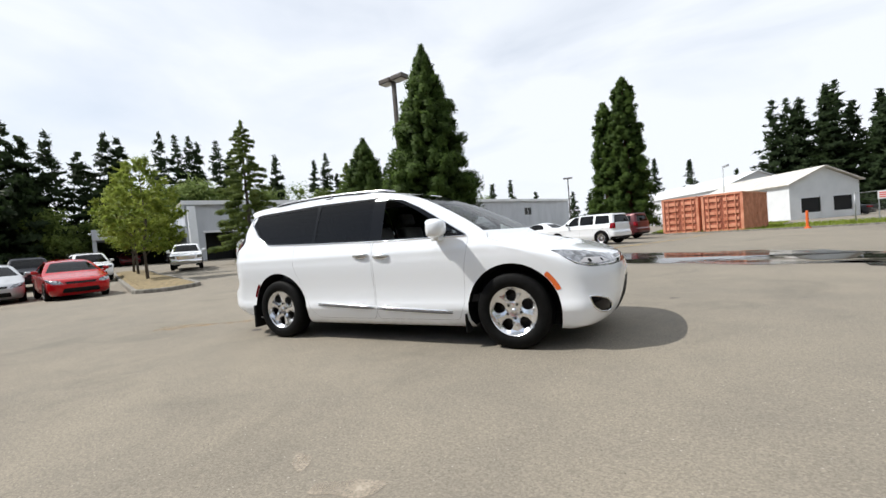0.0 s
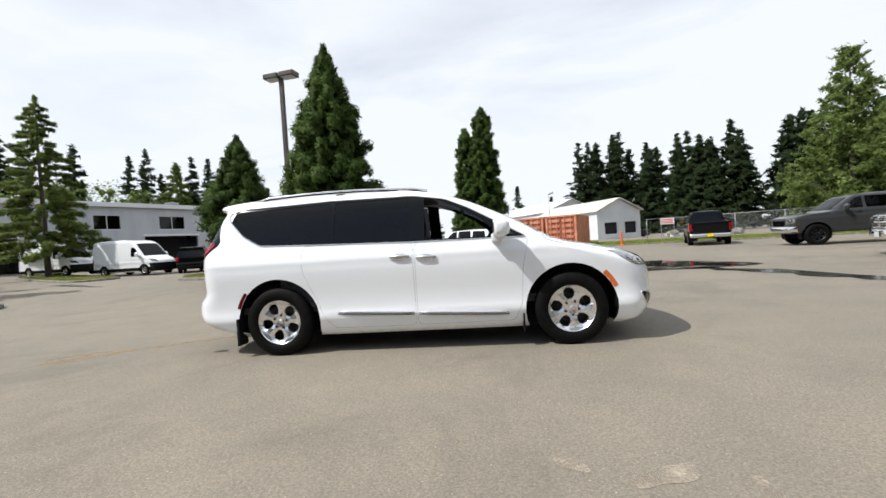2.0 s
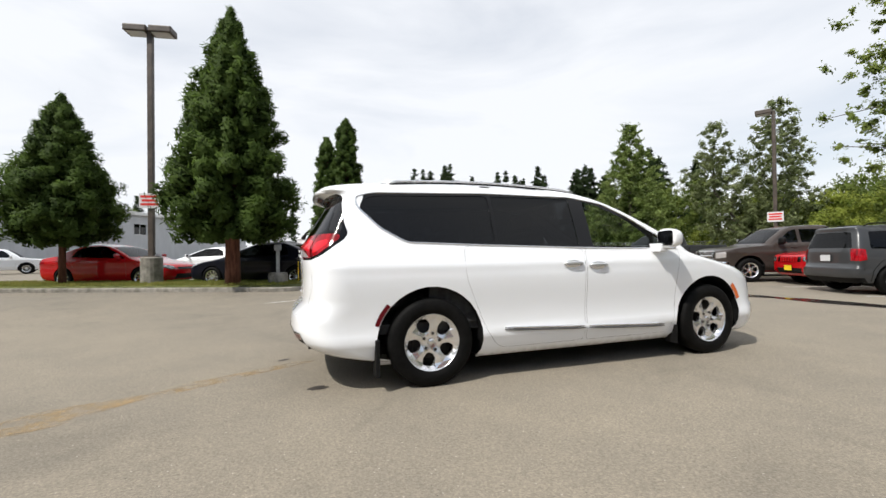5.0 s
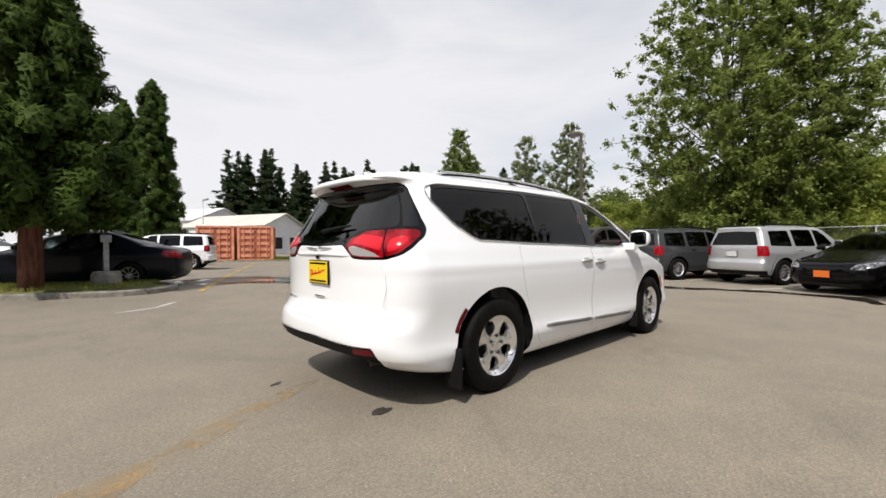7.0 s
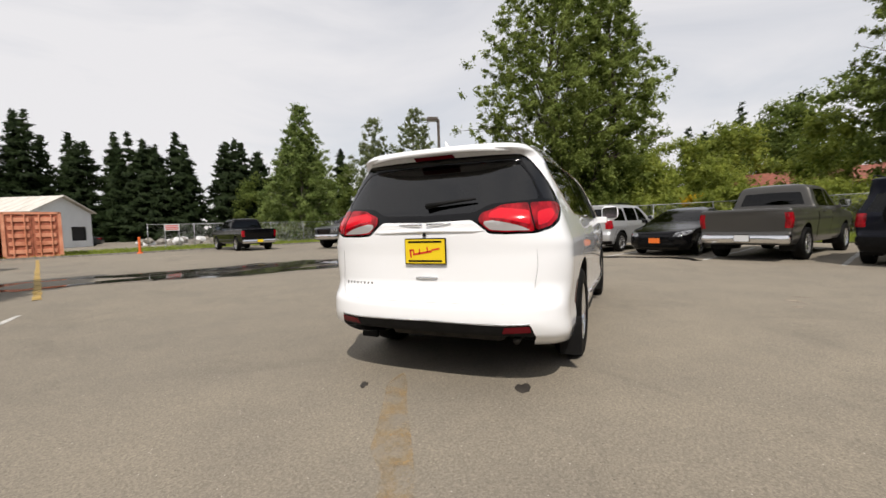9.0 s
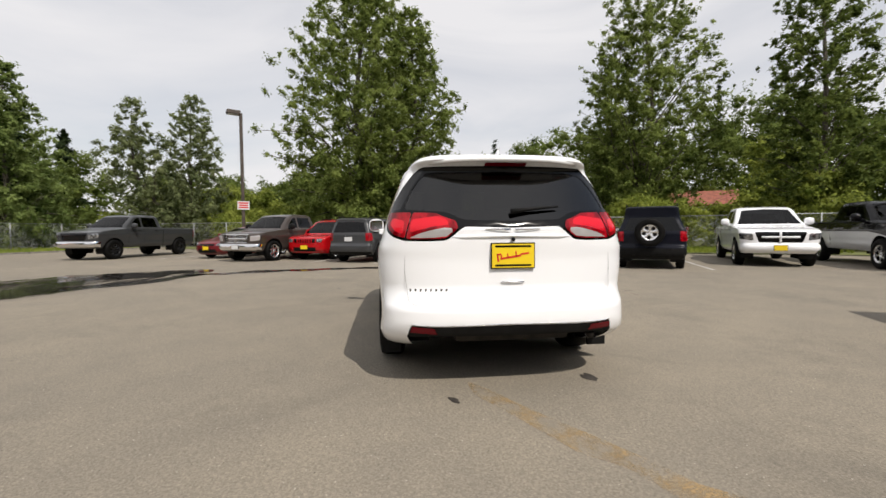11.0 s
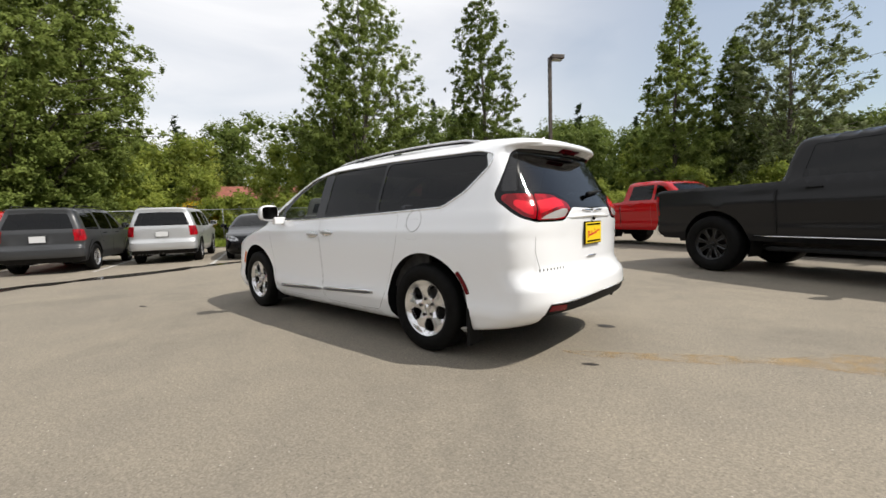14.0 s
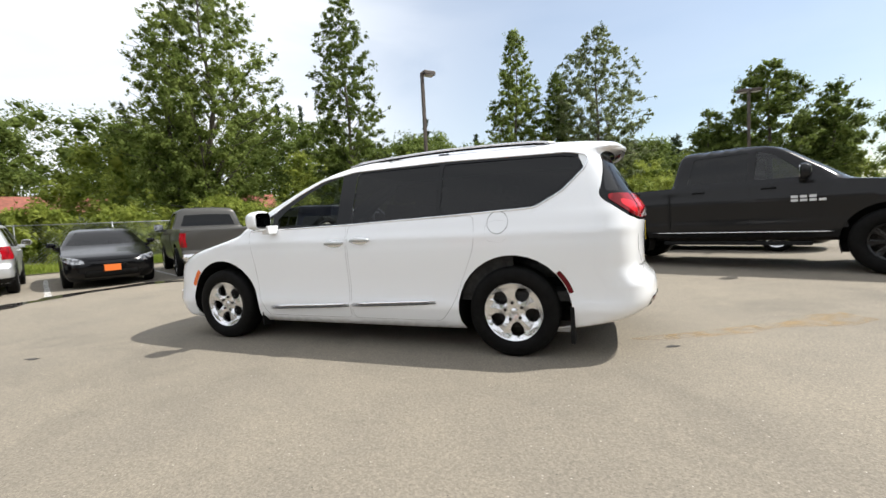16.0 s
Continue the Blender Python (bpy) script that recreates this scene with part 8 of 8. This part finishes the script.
for hx, hy, ht, hl in ((42.6, -15.6, 66.0, 9.5), (34.2, -28.6, 50.0, 6.0)):
    a0 = radians(ht)
    gable_house("red_roof_house", "low house with a red tiled roof behind the shrubs", hx - math.cos(a0) * hl / 2, hy - math.sin(a0) * hl / 2, ht, hl, 7.0, 3.35, 4.75, HOUSE_WALL, ROOF_RED)
bar_pole = thing("aerial_mast", "thin steel mast beside the white building", "mast", 13.0, 62.0, 0.0)
bar("mast", [(0, 0, 0), (0, 0, 7.6)], 0.07, GALV, bar_pole)
bar("mast_lamp", [(0.1, 0, 7.5), (0.7, 0, 7.7)], 0.14, GALV, bar_pole)


def container(x, y, turn):
    c = thing("shipping_container", "weathered orange shipping container with ribbed doors, on the grass edge", "container", x, y, 0.0, turn, "shipping containers")
    W, H, L = 2.44, 2.59, 6.06
    # ribbed long sides
    def ribbed(n, span):
        pts = []
        for k in range(n):
            a = span * k / n
            s = span / n
            pts += [(a, 0.0), (a + s * 0.35, 0.0), (a + s * 0.5, 0.045), (a + s * 0.85, 0.045)]
        return pts + [(span, 0.0)]
    for s in (1, -1):
        p = ribbed(21, L - 0.3)
        verts = [(0.15 + a, s * (W / 2 - 0.02 - d), z) for a, d in p for z in (0.15, H - 0.12)]
        mesh_ob("side_panel", verts, [(2 * i, 2 * i + 2, 2 * i + 3, 2 * i + 1) for i in range(len(p) - 1)], CONTAINER, c)
    bm = bmesh.new()
    for s in (1, -1):
        box_bm(bm, 0, L, s * (W / 2 - 0.06) - 0.06, s * (W / 2 - 0.06) + 0.06, 0.0, 0.16)
        box_bm(bm, 0, L, s * (W / 2 - 0.05) - 0.05, s * (W / 2 - 0.05) + 0.05, H - 0.12, H)
        for xx in (0, L - 0.16):
            box_bm(bm, xx, xx + 0.16, s * (W / 2 - 0.08) - 0.08, s * (W / 2 - 0.08) + 0.08, 0, H)
    for xx in (0, L - 0.1):
        box_bm(bm, xx, xx + 0.1, -W / 2 + 0.1, W / 2 - 0.1, 0, 0.16)
        box_bm(bm, xx, xx + 0.1, -W / 2 + 0.1, W / 2 - 0.1, H - 0.13, H)
    part("frame", bm, CONTAINER, c)
    block("roof", 0.1, L - 0.1, -W / 2 + 0.1, W / 2 - 0.1, H - 0.05, H - 0.02, CONTAINER, c)
    block("end_wall", L - 0.08, L - 0.04, -W / 2 + 0.1, W / 2 - 0.1, 0.1, H - 0.1, CONTAINER, c)
    for s in (1, -1):
        y0, y1 = sorted((s * 0.01, s * (W / 2 - 0.16)))
        d = block("door", 0.06, 0.10, y0, y1, 0.16, H - 0.14, CONTAINER_DARK, c, "ribbed steel door")
        for k in range(5):
            z0 = 0.30 + k * 0.44
            block("door_rib", 0.0, 0.06, y0 + 0.10, y1 - 0.10, z0, z0 + 0.22, CONTAINER, d, "", 0.012)
        for yy in (y0 + 0.28, y1 - 0.28):
            v, f = tube([(-0.03, yy, 0.12), (-0.03, yy, H - 0.1)], 0.032, 6)
            mesh_ob("lock_rod", v, f, CONTAINER, d)
    return c


c0 = Vector((8.5, 28.85, 0))
container(c0.x, c0.y, 67.0)
c1 = Vector((6.1, 30.0, 0))
container(c1.x, c1.y, 67.0)


def lamp_post(x, y, h, heads, turn, label, base=0.9, sign_z=None, z0=None, side=-1):
    g = ground_z(x, y) if z0 is None else z0
    p = thing("street_lamp", label, "street lamp", x, y, g, turn)
    v, f = lathe([(0.30, -0.1), (0.30, base - 0.04), (0.26, base), (0.0, base)], 20, "z")
    mesh_ob("base", v, f, CONCRETE, p, "round concrete lamp base")
    bm = bmesh.new()
    box_bm(bm, -0.075, 0.075, -0.075, 0.075, base, h, 0.012)
    box_bm(bm, -0.16, 0.16, -0.16, 0.16, base, base + 0.03, 0.004)
    part("pole", bm, LAMP_BROWN, p)
    for s in heads:
        hd = block("lamp_head", s * 0.36 - 0.32, s * 0.36 + 0.32, -0.24, 0.24, h - 0.10, h + 0.10, LAMP_BROWN, p, "", 0.03)
        block("lamp_glass", s * 0.36 - 0.26, s * 0.36 + 0.26, -0.19, 0.19, h - 0.115, h - 0.10, PLATE_W, hd)
        block("arm", min(0, s * 0.14), max(0, s * 0.14), -0.04, 0.04, h - 0.05, h + 0.03, LAMP_BROWN, p)
    if sign_z:
        y0, y1 = sorted((side * 0.115, side * 0.10))
        sg = block("sign", -0.30, 0.30, y0, y1, sign_z, sign_z + 0.46, PLATE_W, p, "white sign with red bars")
        for zz, w in ((0.36, 0.50), (0.24, 0.44), (0.12, 0.50)):
            block("sign_bar", -w / 2, w / 2, y0 - 0.005, y1 + 0.005, sign_z + zz - 0.035, sign_z + zz + 0.035, INK_RED, sg, "", 0.0)
    return p


lamp_post(-5.4, 10.95, 7.9, (-1, 1), -10.0, "tall brown twin-head lamp post with sign on the grass island", 0.85, 2.35, 0.26)
lamp_post(19.8, 9.0, 7.5, (1,), 120.0, "brown single-head lamp post with a small sign beside the parking bays", 0.85, 2.35, None, 1)
lamp_post(7.75, -16.1, 8.75, (1,), -128.0, "brown single-head lamp post behind the parked pickups")
lamp_post(-10.0, -29.5, 8.6, (-1, 1), 10.0, "brown twin-head lamp post beyond the pickup")
lamp_post(-7.0, 62.0, 8.6, (-1, 1), 10.0, "distant twin-head lamp post")


def fence(name, points, label, h=1.85, gap=3.0):
    root = thing(name, label, "fence")
    v0, f0 = [], []

    def quad(a, b, w):
        d = (b - a).normalized()
        for u in (d.orthogonal().normalized(), d.cross(d.orthogonal()).normalized()):
            k = len(v0)
            v0.extend([a - u * w, a + u * w, b + u * w, b - u * w])
            f0.append((k, k + 1, k + 2, k + 3))
    for (x0, y0), (x1, y1) in zip(points, points[1:]):
        a, b = Vector((x0, y0, 0)), Vector((x1, y1, 0))
        L = (b - a).length
        d = (b - a) / L
        n = max(1, round(L / gap))
        for k in range(n + 1):
            p = a + d * L * k / n
            bar("post", [p, p + Vector((0, 0, h + 0.05))], 0.03, GALV, root, "", 6)
        bar("top_rail", [a + Vector((0, 0, h)), b + Vector((0, 0, h))], 0.022, GALV, root, "", 6)
        s = 0.14
        for k in range(int((L - h) / s)):
            for sg in (1, -1):
                st = a + d * (k * s + (0 if sg > 0 else h)) + Vector((0, 0, 0.05))
                quad(st, st + d * sg * (h - 0.05) + Vector((0, 0, h - 0.05)), 0.0035)
    mesh_ob("wire_mesh", v0, f0, GALV, root, "galvanised chain-link mesh")
    return root


fence("fence", [(15.9, 31.0), (33.0, 24.4)], "galvanised chain-link fence along the grass verge")
fence("fence", [(33.0, 24.4), (27.2, 8.0), (21.8, -5.5), (17.4, -14.0), (12.0, -22.0)], "galvanised chain-link fence behind the parking bays")
sg = thing("notice_board", "white and red notice board on the fence", "sign", 17.3, 30.4, 0.0, -24.0)
block("board", -0.5, 0.5, -0.10, -0.06, 1.35, 1.85, PLATE_W, sg, "white sign board")
for zz in (1.47, 1.60, 1.73):
    block("sign_bar", -0.42, 0.42, -0.105, -0.10, zz - 0.035, zz + 0.035, INK_RED, sg, "", 0.0)
for xx in (-0.46, 0.46):
    block("sign_post", xx - 0.03, xx + 0.03, -0.06, 0.0, 0, 1.88, GALV, sg)
def rubble(x, y, n, seed):
    rng = random.Random(seed)
    root = thing("rubble_heap", "heap of pale rocks and scrap on the grass", "rubble", x, y, 0.03)
    for k in range(n):
        bm = bmesh.new()
        bmesh.ops.create_icosphere(bm, subdivisions=2, radius=rng.uniform(0.28, 0.62))
        off = Vector((rng.uniform(-2.6, 2.6), rng.uniform(-0.7, 0.7), rng.uniform(0.05, 0.45)))
        for v in bm.verts:
            v.co = v.co * (1 + 0.35 * noise.noise(v.co * 3 + Vector((seed, k, 0))))
            v.co.z *= 0.7
            v.co += off
        part("rock", bm, CONCRETE if k % 3 else HOUSE_WHITE, root)
    return root


def kerb_debris(x, y, n, seed):
    rng = random.Random(seed)
    root = thing("kerb_debris", "small broken stones and dirt at the kerb's end", "stones", x, y, 0.0)
    for _ in range(n):
        bm = bmesh.new()
        bmesh.ops.create_icosphere(bm, subdivisions=1, radius=rng.uniform(0.02, 0.07))
        off = Vector((rng.gauss(0, 0.28), rng.gauss(0, 0.16), 0.012))
        for v in bm.verts:
            v.co = Vector((v.co.x, v.co.y, v.co.z * 0.6)) * rng.uniform(0.8, 1.2) + off
        part("stone", bm, CONCRETE, root)


kerb_debris(-0.25, 7.75, 26, 4)
rubble(26.0, 44.6, 14, 3)
rubble(25.4, 39.6, 9, 5)
mk = thing("marker_post", "orange plastic marker post at the yard's edge", "marker post", 12.1, 25.6, 0.0)
v, f = lathe([(0.16, 0.0), (0.15, 0.06), (0.075, 0.09), (0.065, 0.95), (0.04, 1.0), (0.0, 1.0)], 14, "z")
mesh_ob("post", v, f, CONE_ORANGE, mk)
ph = thing("meter_post", "grey post with a box head set in a concrete collar", "post", -1.65, 8.9, 0.30)
v, f = lathe([(0.27, -0.1), (0.28, 0.22), (0.24, 0.30), (0.0, 0.30)], 16, "z")
mesh_ob("collar", v, f, CONCRETE, ph)
block("stem", -0.05, 0.05, -0.05, 0.05, 0.3, 0.95, GALV, ph)
block("head", -0.10, 0.10, -0.06, 0.06, 0.95, 1.12, GALV, ph, "", 0.02)


# ---- parked vehicles ----
def at_front(wb, fx, fy, turn):
    """The rear axle's place when the front axle's middle is at fx, fy."""
    a = radians(turn)
    return fx - wb * math.cos(a), fy - wb * math.sin(a)


T = truck_spec()


def big_truck():
    s = truck_spec(3.69, 0.12)
    s.update(hub=0.455, arch=0.545, wheel=("eight", 0.455, 0.27, 0.30))
    return s


# row of bays ahead of the van
parked("off_roader", "dark grey boxy off-roader with tinted rear windows in a parking bay", "suv", tall_spec(), GREY, 12.15, 2.15, -26.0, rear_card=PLATE_W, bumper=GREY)
parked("off_roader", "silver boxy off-roader with roof rails in a parking bay", "suv", tall_spec(), SILVER, 12.30, -0.43, -26.0, rear_card=PLATE_W)
parked("hatchback", "black compact car with an orange card, nose out of its bay", "car", low_spec(2.70), BLACK_PAINT, *at_front(2.70, 10.92, -2.52, 154), 154.0, front_card=PLATE_O)
parked("pickup", "pewter grey pickup with a chrome rear bumper, tail towards the aisle", "pickup", T, PEWTER, 9.55, -4.50, -31.0, bumper=CHROME, rear_card=PLATE_W)
jeep, jS, _ = parked("off_roader", "dark off-roader with a spare wheel on its tail", "suv", tall_spec(2.95, 0.75, 0.72, 1.84, 0.93, 1.12), NAVY, 7.75, -6.75, -32.0, bumper=TRIM, lip=TRIM)
add_wheel(jeep, -0.86, 0.05, 1.05, "five", 0.39, 0.22, 0.24, ALLOY, 90.0)
parked("off_roader", "red off-roader with a black slotted grille in a parking bay", "suv", tall_spec(2.70, 0.92, 0.95, 1.68, 0.92), RED, *at_front(2.70, 14.0, 4.05, 155), 155.0, front_card=PLATE_Y, bumper=TRIM, lip=TRIM, slots=RED)
parked("pickup", "brown pickup with a chrome grille and bumper in a parking bay", "pickup", T, BROWN, *at_front(3.57, 13.56, 6.46, 155), 155.0, front_card=PLATE_W, bumper=CHROME, cross=CHROME, ribs=CHROME, lamp=LENS_CLEAR)
parked("sedan", "dark red car with a yellow card in a parking bay", "car", low_spec(), DARK_RED, *at_front(2.77, 15.9, 8.5, 155), 155.0, front_card=PLATE_Y)
parked("pickup", "grey lifted pickup with black wheels by the fence", "pickup", truck_spec(3.9, 0.1), GREY, *at_front(3.9, 15.9, 13.9, 168), 168.0, rim=BLACK_RIM, bumper=CHROME)
parked("pickup", "black pickup with red tail lamps facing the fence", "pickup", T, BLACK_PAINT, 14.65, 19.1, 68.0, bumper=CHROME, rear_card=PLATE_Y)
for k, (x, y, body, what) in enumerate(((17.6, 57.0, WHITE, "white"), (21.0, 57.4, BLACK_PAINT, "black"), (24.2, 55.0, GREY, "grey"))):
    parked("sedan", what + " car by the white building", "car", low_spec(), body, x, y, 100.0 + 20 * k)
# pickups beside the van's tail
parked("pickup", "white pickup with a black slotted grille and a yellow card", "pickup", T, WHITE, *at_front(3.57, 7.84, -10.85, 147), 147.0, front_card=PLATE_Y, grille=GLOSS_BLACK, cross=WHITE)
parked("pickup", "black pickup with silver lower panels and chrome bumper", "pickup", truck_spec(3.57, 0.08), BLACK_PAINT, *at_front(3.57, 5.6, -13.2, 152), 152.0, bumper=CHROME, lower=SILVER)
parked("pickup", "black pickup in the row behind", "pickup", T, BLACK_PAINT, *at_front(3.57, 5.4, -17.4, 155), 155.0)
parked("pickup", "red lifted pickup with black wheel arches", "pickup", truck_spec(3.57, 0.10), RED, 2.75, -11.85, 155.0, rim=BLACK_RIM)
ram, rS, _ = parked("pickup", "dark grey lifted crew-cab pickup with black wheels", "pickup", big_truck(), DARK_GREY, -1.45, -6.222, 155.0, rim=BLACK_RIM, bumper=CHROME, panes=PALE_GLASS)
ram.scale = (1.07, 1.07, 1.07)
for sg in (1, -1):
    block("running_board", 0.85, 2.87, sg * 0.95 - 0.10, sg * 0.95 + 0.07, 0.40, 0.455, TRIM, ram, "black running board", 0.015)
for sg in (1, -1):
    bar("sill_trim", [Vector((xx, sg * (float(rS.side_y(xx, 0.60)) + 0.004), 0.60)) for xx in np.linspace(0.62, 3.10, 9)], 0.010, CHROME, ram, "bright sill trim")
for xx in (0.0, 3.69):
    bar("axle", [(xx, -0.72, 0.44), (xx, 0.0, 0.44), (xx, 0.72, 0.44)], [0.06, 0.14, 0.06], DARK_METAL, ram)
for sg in (1, -1):
    block("chassis_rail", -0.95, 4.32, sg * 0.45 - 0.05, sg * 0.45 + 0.05, 0.44, 0.60, DARK_METAL, ram)
block("fuel_tank", 0.75, 2.1, -0.38, 0.38, 0.36, 0.60, DARK_METAL, ram, "", 0.04)
for row, (zz, hh, n) in enumerate(((1.125, 0.040, 3), (1.07, 0.036, 4))):
    for k in range(n):
        xx = 2.66 + 0.105 * k
        yy = -float(rS.side_y(xx, zz))
        block("name_bar", xx - 0.04, xx + 0.04, yy - 0.006, yy + 0.004, zz - hh / 2, zz + hh / 2, PLATE_W, ram, "", 0.002)
parked("sedan", "black low car standing beyond the lifted pickup", "car", low_spec(2.70), BLACK_PAINT, -2.35, -9.33, 155.0)
# beyond the grass island
parked("sedan", "red sedan parked behind the grass island", "car", low_spec(), RED, *at_front(2.77, -5.6, 12.6, -24), -24.0)
parked("sedan", "dark blue sedan parked behind the grass island", "car", low_spec(2.80), NAVY, -0.8, 10.35, 155.0)
parked("sedan", "white sedan in the second row", "car", low_spec(), WHITE, -4.0, 19.2, 155.0)
parked("crossover", "white crossover in the second row", "car", tall_spec(2.66, 0.86, 0.80, 1.60, 0.90, 0.98), WHITE, 2.3, 18.6, 155.0)
parked("off_roader", "maroon off-roader in the back row", "suv", tall_spec(2.70, 0.9, 0.95, 1.66, 0.9), MAROON, 3.0, 25.0, 155.0)
parked("sedan", "white car in the back row", "car", low_spec(), WHITE, -2.0, 25.5, 155.0)
# far side
parked("coupe", "bright red coupe with a black grille facing the yard", "car", low_spec(2.95, 0.05, 0.0), RED, *at_front(2.95, -14.6, 2.75, -14), -14.0)
parked("sedan", "silver car beside the red coupe", "car", low_spec(), SILVER, *at_front(2.77, -17.0, 1.2, -16), -16.0)
parked("sedan", "maroon car beside the silver car", "car", low_spec(), MAROON, *at_front(2.77, -14.2, -0.9, -16), -16.0)
parked("off_roader", "dark off-roader behind the silver car", "suv", tall_spec(), NAVY, -27.0, 5.5, -16.0)
parked("off_roader", "white off-roader behind the red coupe", "suv", tall_spec(), WHITE, -26.5, 8.0, -16.0)
parked("pickup", "white pickup near the workshop", "pickup", T, WHITE, *at_front(3.57, -25.6, 13.6, -33), -33.0, bumper=CHROME, grille=CHROME)
parked("sedan", "red car near the workshop", "car", low_spec(), DARK_RED, -46.0, 20.0, -25.0)
parked("sedan", "dark car near the workshop", "car", low_spec(), BLACK_PAINT, -40.5, 21.5, -25.0)
parked("delivery_van", "white delivery van with black bumpers near the workshop", "van", van_spec(), WHITE, *at_front(3.45, -20.3, 21.6, -8), -8.0, bumper=TRIM, lip=TRIM)
parked("delivery_van", "white delivery van behind the first", "van", van_spec(), WHITE, *at_front(3.45, -26.8, 22.2, -8), -8.0, bumper=TRIM, lip=TRIM)
parked("off_roader", "black off-roader seen from behind near the workshop", "suv", tall_spec(2.9, 0.9, 0.98, 1.75, 0.95), BLACK_PAINT, -17.4, 21.3, 122.0)
parked("off_roader", "white off-roader near the workshop", "suv", tall_spec(2.7, 0.9, 0.95, 1.66, 0.9), WHITE, -20.5, 29.6, 20.0)
parked("sedan", "silver car near the workshop", "car", low_spec(), SILVER, -19.5, 26.8, -60.0)
